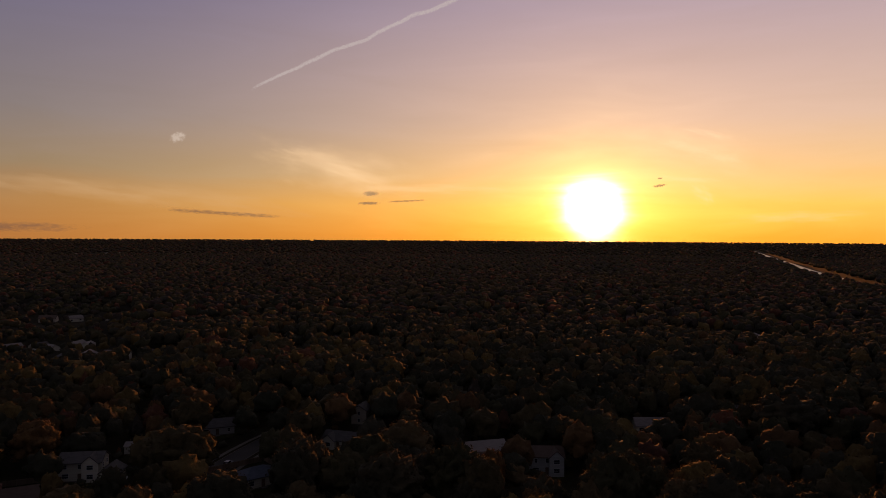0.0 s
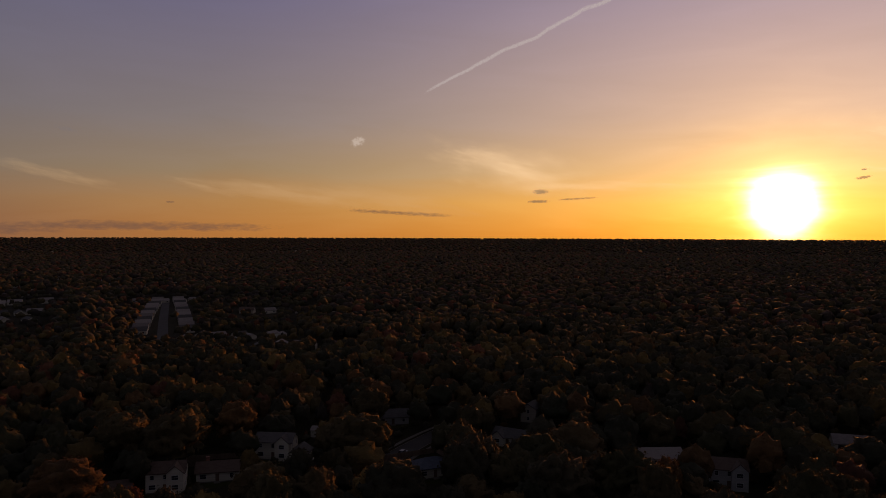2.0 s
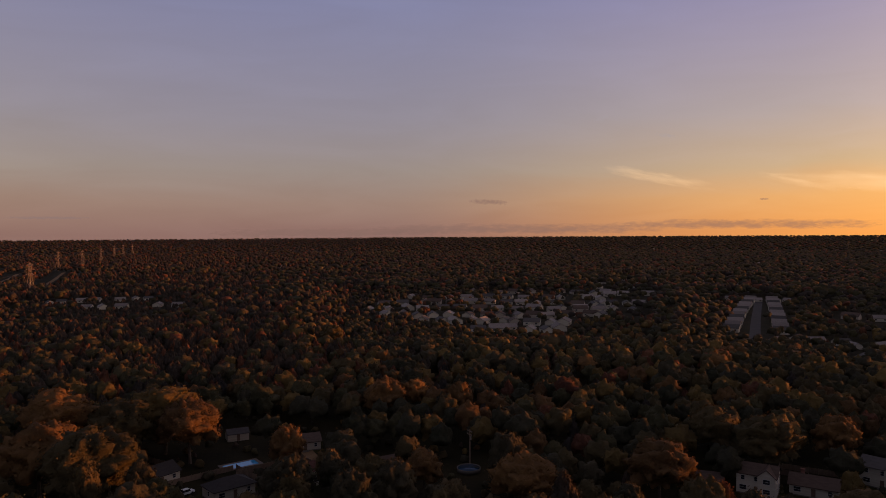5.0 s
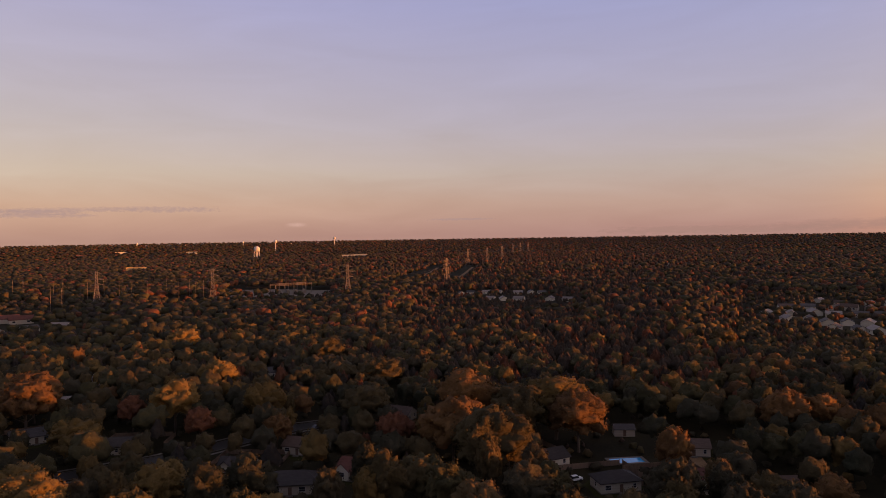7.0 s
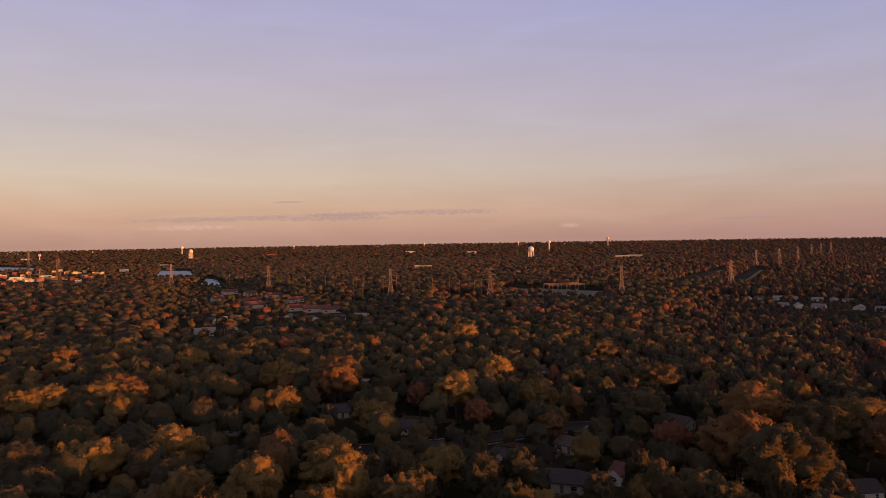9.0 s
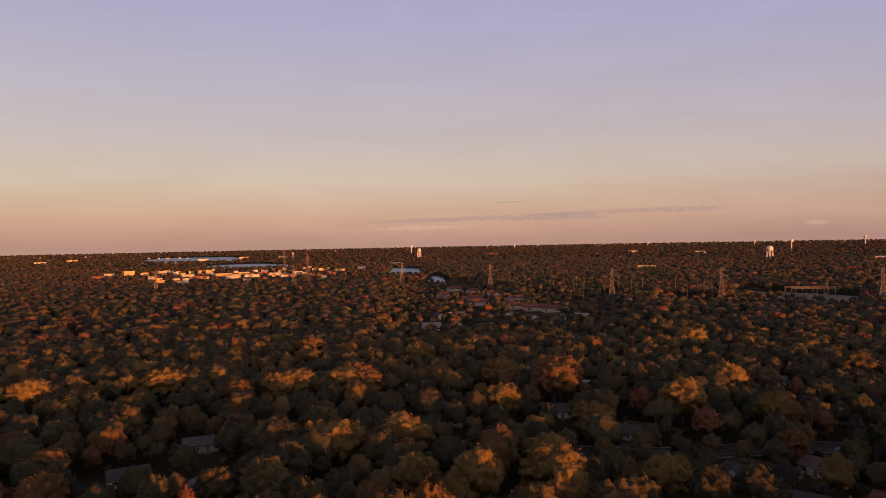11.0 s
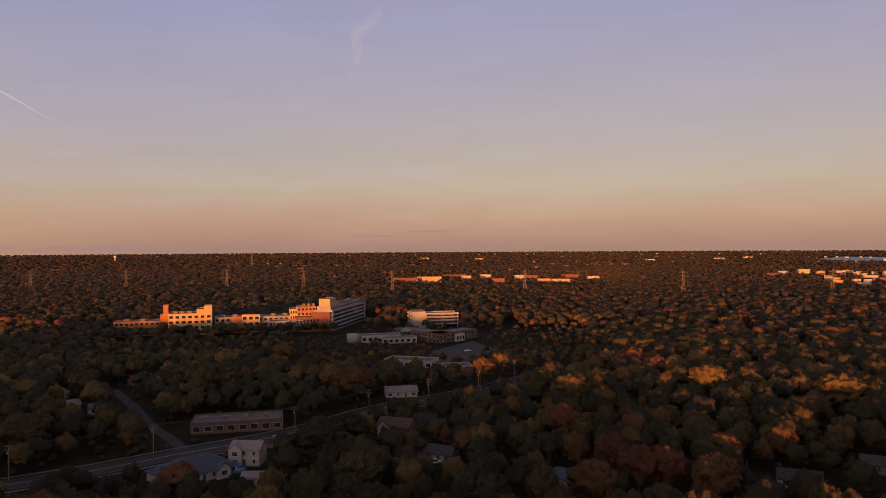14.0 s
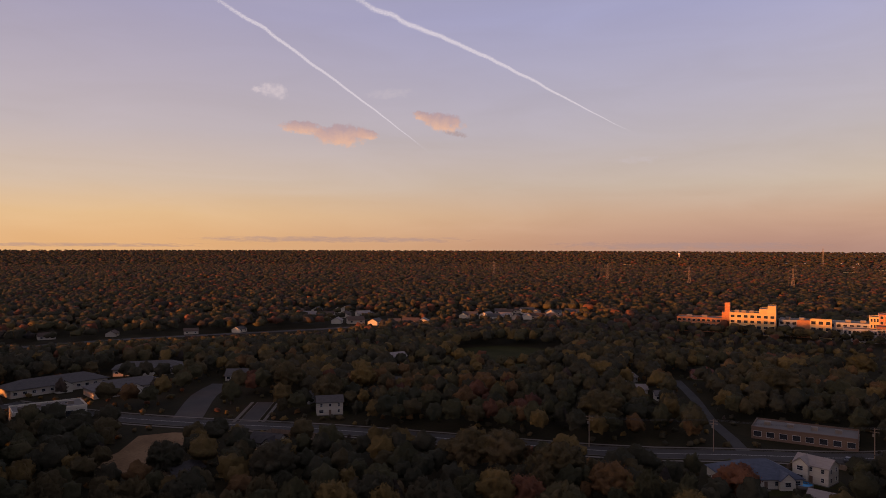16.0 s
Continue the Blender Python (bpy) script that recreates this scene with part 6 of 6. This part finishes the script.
def sky_strip(name, path, widths, mat, label, category, r=4700.0, wave=0.14):
    """A strip of vapour along bearings and heights, its width in degrees."""
    pts = [Vector((b, e, 0)) for b, e in path]
    fine, ws = [], []
    n = 8
    for i in range(len(pts) - 1):
        for k in range(n + (i == len(pts) - 2)):
            fine.append(pts[i].lerp(pts[i + 1], k / n))
            ws.append(widths[i] + (widths[i + 1] - widths[i]) * k / n)
    bm = bmesh.new()
    lay = bm.loops.layers.uv.new("UVMap")
    rows = []
    for i, p in enumerate(fine):
        d = (fine[min(i + 1, len(fine) - 1)] - fine[max(i - 1, 0)]).normalized()
        n = Vector((-d.y, d.x, 0))
        q = n * ws[i] / 2
        p = p + n * ws[i] * wave * noise.noise((p.x * 0.8, p.y * 0.8, 1.7))
        a, c = p - q, p + q
        rows.append((bm.verts.new(dome_point(a.x, a.y, r)), bm.verts.new(dome_point(c.x, c.y, r)), i / (len(fine) - 1)))
    for s, t in zip(rows[:-1], rows[1:]):
        f = bm.faces.new((s[0], t[0], t[1], s[1]))
        for lp, uv in zip(f.loops, ((s[2], 0), (t[2], 0), (t[2], 1), (s[2], 1))):
            lp[lay].uv = uv
    me = bpy.data.meshes.new(name)
    bm.to_mesh(me)
    bm.free()
    me.materials.append(mat)
    return tagged(new(name, me), label, category, kind="structure")


def cloud(b, e, w, h, mat, label="small evening cloud low over the horizon", tilt=0.0, r=4700.0):
    t = math.tan(radians(tilt))
    return sky_strip("cloud", [(b + w / 2, e - t * w / 2), (b, e), (b - w / 2, e + t * w / 2)], [h, h, h], mat, label, "cloud", r, 0.0)


TRAIL_WARM = vapour("sunlit_trail", (1.0, 0.84, 0.80), 0.85, 0.70, 6.0, 1.4, (26, 1, 1), 0.36, 0.92, ends=10.0)
TRAIL_PALE = vapour("pale_trail", (0.90, 0.80, 0.86), 0.46, 0.72, 9.0, 1.2, (22, 1, 1), 0.32, 0.86, ends=5.0)
WISP_PALE = vapour("pale_wisp", (0.80, 0.70, 0.74), 0.40, 0.35, 4.0, 0.9, (3, 1, 1), 0.35, 0.85)
WISP_PUFF = vapour("pale_puff", (0.90, 0.76, 0.78), 0.43, 0.6, 5.0, 1.3, (2, 1, 1), 0.42, 0.9)
WISP_GOLD = vapour("golden_wisp", (1.0, 0.68, 0.40), 2.1, 0.30, 2.6, 0.8, (2.2, 3.2, 1), 0.32, 1.0)
VEIL_LOW = vapour("low_golden_veil", (1.0, 0.64, 0.34), 1.2, 0.22, 2.2, 0.7, (2.4, 1.6, 1), 0.26, 0.9)
VEIL_GOLD = vapour("golden_veil", (1.0, 0.66, 0.36), 2.0, 0.26, 2.2, 0.7, (2.4, 1.6, 1), 0.26, 0.9)
PUFF_SUN = vapour("sunlit_puff", (1.0, 0.80, 0.66), 1.0, 0.7, 5.0, 1.3, (2, 1, 1), 0.40, 0.85)
PUFF_PINK = vapour("pink_cloud", (1.0, 0.60, 0.43), 0.42, 0.9, 4.0, 1.25, (2.6, 1, 1), 0.30, 0.62, (0.58, 0.41, 0.44))
PUFF_ROW = vapour("pink_cloud_tops", (0.95, 0.60, 0.50), 0.40, 0.55, 5.0, 1.1, (12, 1, 1), 0.45, 0.9)
PUFF_MAUVE = vapour("mauve_cloud", (0.60, 0.41, 0.39), 0.35, 0.60, 4.0, 1.0, (7, 1, 1), 0.36, 0.86, ends=3.0)
PUFF_DARK = vapour("dark_cloud", (0.62, 0.37, 0.22), 0.62, 0.75, 5.5, 0.9, (2.4, 1, 1), 0.30, 0.70)
PUFF_DUSK = vapour("dusk_cloud", (0.60, 0.36, 0.30), 0.33, 0.62, 4.0, 1.0, (6, 1, 1), 0.30, 0.90, ends=4.0)

sky_strip("contrail", [(16.12, 10.78), (13.77, 12.19), (10.26, 13.94), (6.67, 15.45), (3.04, 17.10), (-1.31, 18.71), (-6.98, 20.66)], [0.55, 0.5, 0.6, 0.6, 0.65, 0.7, 0.8], TRAIL_WARM, "sunlit pinkish vapour trail breaking up in the evening sky", "contrail", wave=0.35)
sky_strip("contrail", [(223.94, 5.93), (227.17, 8.32), (229.48, 10.09), (232.45, 12.22), (235.38, 14.06), (239.34, 16.67), (242.96, 18.44), (246.84, 20.12)], [0.1, 0.14, 0.22, 0.34, 0.45, 0.55, 0.7, 0.9], TRAIL_PALE, "long pale vapour trail widening with age", "contrail", wave=0.3)
sky_strip("contrail", [(208.10, 7.98), (210.45, 9.20), (213.08, 10.60), (218.01, 13.36), (221.67, 15.15), (225.36, 16.66), (229.50, 18.23), (232.47, 19.27), (237.17, 20.92)], [0.08, 0.12, 0.2, 0.45, 0.6, 0.7, 0.8, 0.9, 1.1], TRAIL_PALE, "long pale vapour trail widening with age", "contrail", wave=0.3)
sky_strip("contrail", [(190.16, 10.90), (188.77, 13.52), (188.30, 16.94), (186.23, 18.77), (183.04, 20.87)], [0.9, 1.6, 1.8, 1.8, 2.2], WISP_PALE, "faint old curved vapour trail", "contrail")
cloud(5.89, 3.46, 2.03, 0.69, PUFF_DARK, "small dark cloud above the sunset horizon")
cloud(6.07, 2.68, 2.86, 0.41, PUFF_DARK, "thin dark cloud bar above the sunset horizon", 1)
cloud(2.96, 2.89, 4.15, 0.28, PUFF_DUSK, "faint dark cloud streak above the sunset horizon", 3)
cloud(-17.09, 4.07, 1.57, 0.37, PUFF_DARK, "small dark cloud beside the setting sun", 8)
cloud(-17.12, 4.63, 0.65, 0.23, PUFF_DARK, "tiny dark cloud beside the setting sun")
cloud(8.44, 5.37, 19.35, 5.53, VEIL_GOLD, "broad fan of golden cirrus beside the sun", -11)
cloud(-19.67, 6.77, 14.75, 5.07, VEIL_GOLD, "broad fan of golden cirrus above the sun", -10)
cloud(20.71, 7.42, 2.10, 1.40, PUFF_SUN, "small bright sunlit puff of cloud", 25)
cloud(9.56, 5.79, 11.98, 2.76, WISP_GOLD, "golden cirrus fanning out towards the sun", -13)
cloud(6.63, 4.86, 9.22, 1.84, WISP_GOLD, "golden cirrus fanning out towards the sun", -16)
cloud(1.13, 3.87, 19.35, 1.20, VEIL_GOLD, "thin golden cirrus bar reaching to the sun")
cloud(20.07, 2.88, 23.96, 2.76, VEIL_LOW, "broad veil of golden cirrus over the horizon", -5)
cloud(28.10, 3.46, 17.51, 2.03, VEIL_LOW, "broad veil of golden cirrus over the horizon", -6)
cloud(17.17, 1.72, 11.06, 0.55, PUFF_DUSK, "faint dusky streak over the horizon", -3)
cloud(-19.34, 6.91, 6.45, 1.20, WISP_GOLD, "feathery golden cirrus above the sun", -14)
cloud(-20.46, 7.96, 5.99, 0.92, WISP_GOLD, "feathery golden cirrus above the sun", -16)
cloud(-21.88, 6.05, 5.07, 1.01, WISP_GOLD, "feathery golden cirrus above the sun", -8)
cloud(-19.08, 4.51, 7.83, 0.74, WISP_GOLD, "curled golden cirrus beside the sun", -4)
cloud(-20.27, 3.32, 2.76, 1.84, WISP_GOLD, "curled golden cirrus beside the sun", -40)
cloud(-26.35, 1.57, 11.98, 1.20, VEIL_GOLD, "thin golden cirrus low beside the sun", 3)
cloud(55.81, 2.53, 4.15, 0.69, PUFF_DUSK, "small dark dusk cloud", -3)
cloud(35.00, 2.41, 0.83, 0.28, PUFF_DUSK, "tiny dark dusk cloud")
cloud(36.72, 0.58, 23.96, 1.20, PUFF_DUSK, "low mauve cloud bank on the horizon", -0.4)
cloud(53.46, 0.34, 29.49, 1.38, PUFF_DUSK, "low mauve cloud bank on the horizon", -0.3)
cloud(68.33, 0.12, 23.04, 1.11, PUFF_DUSK, "low mauve cloud bank on the horizon")
cloud(42.46, 4.21, 11.06, 1.38, VEIL_LOW, "thin golden cirrus streak", -12)
cloud(32.62, 3.57, 7.37, 0.92, VEIL_LOW, "thin golden cirrus streak", -14)
cloud(46.84, 8.95, 2.30, 0.83, WISP_PALE, "faint pale puff of cloud", 20)
cloud(41.93, 7.44, 2.76, 0.65, WISP_PALE, "faint pale puff of cloud", -12)
cloud(111.56, 2.27, 11, 0.9, PUFF_MAUVE, "flat mauve cloud bar above the horizon")
cloud(120.50, 2.05, 10, 0.7, PUFF_MAUVE, "flat mauve cloud bar above the horizon")
cloud(88.88, 1.27, 8, 0.4, PUFF_MAUVE, "flat mauve cloud bar above the horizon")
cloud(102.08, 1.00, 3.5, 0.8, PUFF_ROW, "small pinkish cloud top on the horizon")
cloud(124.71, 3.21, 4.2, 0.3, PUFF_MAUVE, "thin mauve cloud bar", 1)
cloud(129.47, 1.90, 22, 0.8, PUFF_MAUVE, "flat mauve cloud bar above the horizon", 1)
cloud(131.97, 1.27, 18, 0.9, PUFF_ROW, "row of pinkish cloud tops on the horizon", 1)
cloud(181.98, 1.43, 8, 0.35, PUFF_MAUVE, "thin mauve cloud bar", 1)
cloud(187.20, 1.02, 6.5, 0.35, PUFF_MAUVE, "thin mauve cloud bar", 1)
cloud(233.99, 0.57, 32, 0.9, PUFF_MAUVE, "low mauve cloud bank on the horizon")
cloud(252.15, 0.08, 24, 0.6, PUFF_MAUVE, "low mauve cloud bank on the horizon")
cloud(206.65, 0.14, 29.49, 1.11, PUFF_MAUVE, "low mauve cloud bank on the horizon")
cloud(118.39, 2.23, 15.21, 0.74, PUFF_MAUVE, "flat mauve cloud bar above the horizon", 1)
cloud(121.19, 1.82, 14.75, 0.65, PUFF_MAUVE, "flat mauve cloud bar above the horizon")
cloud(236.47, 9.42, 5.99, 1.75, PUFF_PINK, "long thin end of a salmon-pink evening cloud", -4)
cloud(233.43, 8.89, 7.37, 2.95, PUFF_PINK, "salmon-pink evening cloud with a mauve base", 2)
cloud(231.30, 9.03, 3.23, 1.38, PUFF_PINK, "thin tail of a salmon-pink evening cloud", -8)
cloud(225.15, 10.04, 5.99, 2.49, PUFF_PINK, "salmon-pink evening cloud with a mauve base", -6)
cloud(224.14, 9.15, 3.23, 0.83, PUFF_MAUVE, "mauve tail of an evening cloud", -10)
cloud(226.72, 10.52, 3.23, 1.29, PUFF_PINK, "thin end of a salmon-pink evening cloud", -8)
cloud(238.68, 12.18, 4.15, 2.49, WISP_PUFF, "pale broken puff of cloud", -10)
cloud(239.98, 12.20, 1.84, 1.01, WISP_PUFF, "pale broken puff of cloud")
cloud(229.48, 12.25, 6.91, 1.38, WISP_PALE, "faint pale wisp of cloud", 4)
cloud(209.59, 6.86, 6.45, 1.11, WISP_PALE, "faint pinkish wisp of cloud")


# ---- the roofs too far to pick apart ----
def far_roofs():
    bm = bmesh.new()
    mats = []
    for model, m in FAR_ROOFS:
        for q in MODELS[model].children:
            if q.name.split(".")[0] not in ("wall", "roof"):
                continue
            mat = q.data.materials[0]
            if mat not in mats:
                mats.append(mat)
            me = q.data.copy()
            me.transform(m)
            n = len(bm.faces)
            bm.from_mesh(me)
            bpy.data.meshes.remove(me)
            bm.faces.ensure_lookup_table()
            for f in bm.faces[n:]:
                f.material_index = mats.index(mat)
    me = bpy.data.meshes.new("distant_roofs")
    bm.to_mesh(me)
    bm.free()
    for mat in mats:
        me.materials.append(mat)
    tagged(new("distant_roofs", me), "pale and grey roofs of far suburbs scattered among woods", "suburb", kind="stuff")
    for k in MODELS:
        if k not in USED:
            for q in (*MODELS[k].children_recursive, MODELS[k]):
                bpy.data.objects.remove(q)


far_roofs()

# ---- lawns round the houses ----
for i, (x, y, r) in enumerate(LAWNS):
    ring = [(x + r * g2.uniform(0.8, 1.1) * math.cos(k * math.pi / 8), y + r * g2.uniform(0.8, 1.1) * math.sin(k * math.pi / 8)) for k in range(16)]
    flat_patch("lawn", ring, GRASS, "dim green lawn round a house", "lawn", 0.006 + 0.0004 * i, False)

# ---- single trees that stand out ----
for k in range(26):
    x, y = at(-128 + 7.2 * k, -2 + 9 * math.sin(k * 1.7) - 0.06 * k)
    tree(x, y, 8.5 + 1.2 * math.sin(k * 2.3), "broad", ("dark", "green", "olive")[k % 3], 1.2, k % 4)
tree(-254, -100, 19, "broad", "gold", 1.25)
tree(-237, -85, 13, "broad", "rust", 1.0)
tree(-268, -160, 20, "broad", "orange", 1.3)
tree(-213, -113, 12, "broad", "gold", 1.5)
tree(-255, -116, 13, "broad", "rust", 1)
tree(-307, -100, 17, "broad", "gold", 1.2)
tree(-257, -68, 17, "broad", "gold", 1.2)
tree(-230, -57, 12, "broad", "orange", 1.1)
tree(-250, -30, 17, "broad", "olive", 1.4)
tree(-221, -17, 14, "broad", "rust", 1.2)
tree(-244, 7, 23, "broad", "orange", 1.35)
tree(-212, 1, 21, "broad", "orange", 1.35)
tree(-195, 12, 22, "broad", "olive", 1.35)
tree(-237, 36, 22, "broad", "gold", 1.45)
tree(-223, 41, 20, "broad", "orange", 1.25)
tree(-231, 24, 21, "broad", "olive", 1.35)
tree(-197, 63, 15, "broad", "orange", 0.9)
tree(-177, -8, 15, "broad", "green", 1.2)
tree(-176, -110, 14, "broad", "gold", 1.4)
tree(-174, -73, 15, "broad", "gold", 1.2)
tree(-416, -158, 17, "broad", "gold", 1.5)
tree(-368, -64, 17, "broad", "olive", 1.5)
tree(-312, -29, 16, "broad", "olive", 1.5)
tree(-234, 112, 16, "broad", "orange", 1.3)
tree(-239, 127, 14, "broad", "orange", 1.1)
tree(-402, 157, 15, "broad", "olive", 1.3)
tree(-251, -153, 20, "broad", "orange", 1.3)
tree(-261, -188, 18, "broad", "gold", 1.2)
tree(-216, -155, 17, "broad", "gold", 1.2)
tree(-160, -152, 17, "broad", "gold", 1.4)
tree(-222, -240, 16, "broad", "orange", 1.6)
tree(-195, -248, 16, "broad", "gold", 1.4)
tree(-144, -163, 16, "broad", "gold", 1.4)
tree(-144, -174, 15, "broad", "gold", 1.2)
tree(-156, -96, 18, "broad", "gold", 1.3)
tree(-145, -112, 16, "broad", "gold", 1.2)
tree(-137, -127, 14, "broad", "gold", 1.3)
tree(-210, -184, 12, "broad", "orange", 1)
tree(-221, -119, 14, "broad", "gold", 1.5)
tree(-287, -260, 16, "broad", "gold", 1.5)
tree(-267, -329, 16, "broad", "orange", 1.6)
tree(-111, -321, 17, "broad", "gold", 1.3)
tree(-158, -297, 17, "broad", "gold", 1.5)
tree(-184, -249, 16, "broad", "gold", 1.3)
tree(-167, -254, 15, "broad", "orange", 1.2)
tree(-207, -235, 16, "broad", "gold", 1.6)
tree(-214, -226, 15, "broad", "orange", 1.3)
tree(-46, -215, 14, "broad", "rust", 1.1)
tree(-49, -197, 15, "broad", "rust", 1.2)
tree(-57, -196, 15, "broad", "rust", 1.1)
tree(-67, -188, 15, "broad", "orange", 1.2)
tree(-34, -184, 15, "broad", "orange", 1.2)
tree(-46, -302, 16, "broad", "gold", 1.4)
tree(-11, -359, 14, "broad", "orange", 1.2)
tree(-20, -378, 14, "broad", "gold", 1.1)
tree(-78, -214, 14, "broad", "orange", 1.3)
tree(-131, -180, 17, "broad", "dark", 1.4)
tree(-119, -160, 16, "broad", "dark", 1.4)
tree(48, -322, 16, "broad", "orange", 1.4)
tree(61, -331, 15, "broad", "orange", 1.2)
tree(118, -328, 17, "broad", "olive", 1.6)
tree(107, -419, 14, "broad", "gold", 1.3)
tree(147, -231, 16, "broad", "olive", 1.4)
tree(-36, -247, 15, "broad", "rust", 1.2)
tree(78, -189, 12, "broad", "rust", 1.3)
tree(45, -225, 16, "broad", "dark", 1.4)
tree(39, -237, 15, "broad", "dark", 1.3)
tree(29, -190, 15, "broad", "olive", 1.3)
tree(118, -164, 15, "broad", "olive", 1.3)
tree(-125, 179, 18, "broad", "olive", 1.4)
tree(-140, 178, 17, "broad", "olive", 1.3)
tree(-126, 138, 17, "broad", "orange", 1.4)
tree(-139, 105, 15, "broad", "orange", 1.5)
tree(-220, 136, 15, "broad", "orange", 0.9)
tree(-243, 118, 15, "broad", "orange", 1.2)
tree(-72, 192, 18, "broad", "olive", 1.4)
tree(-83, 232, 16, "broad", "olive", 1.1)
tree(-82, 152, 15, "broad", "olive", 1.3)
tree(-162, 89, 13, "broad", "orange", 1)
tree(-10, 204, 16, "broad", "olive", 1.3)
tree(70, 185, 16, "broad", "olive", 1.1)
tree(115, 231, 19, "broad", "dark", 1.6)
tree(-119, 204, 16, "broad", "orange", 1.1)
tree(283, -180, 16, "broad", "olive", 1.2)
tree(258, -205, 15, "broad", "gold", 1.1)
tree(136, -160, 16, "broad", "olive", 1.3)
tree(145, -155, 15, "broad", "olive", 1.2)
tree(250, -179, 15, "broad", "olive", 1.2)
tree(174, -106, 15, "broad", "dark", 1.2)
tree(204, -88, 13, "broad", "dark", 1.1)
tree(100, -163, 13, "broad", "orange", 1.2)

plant()
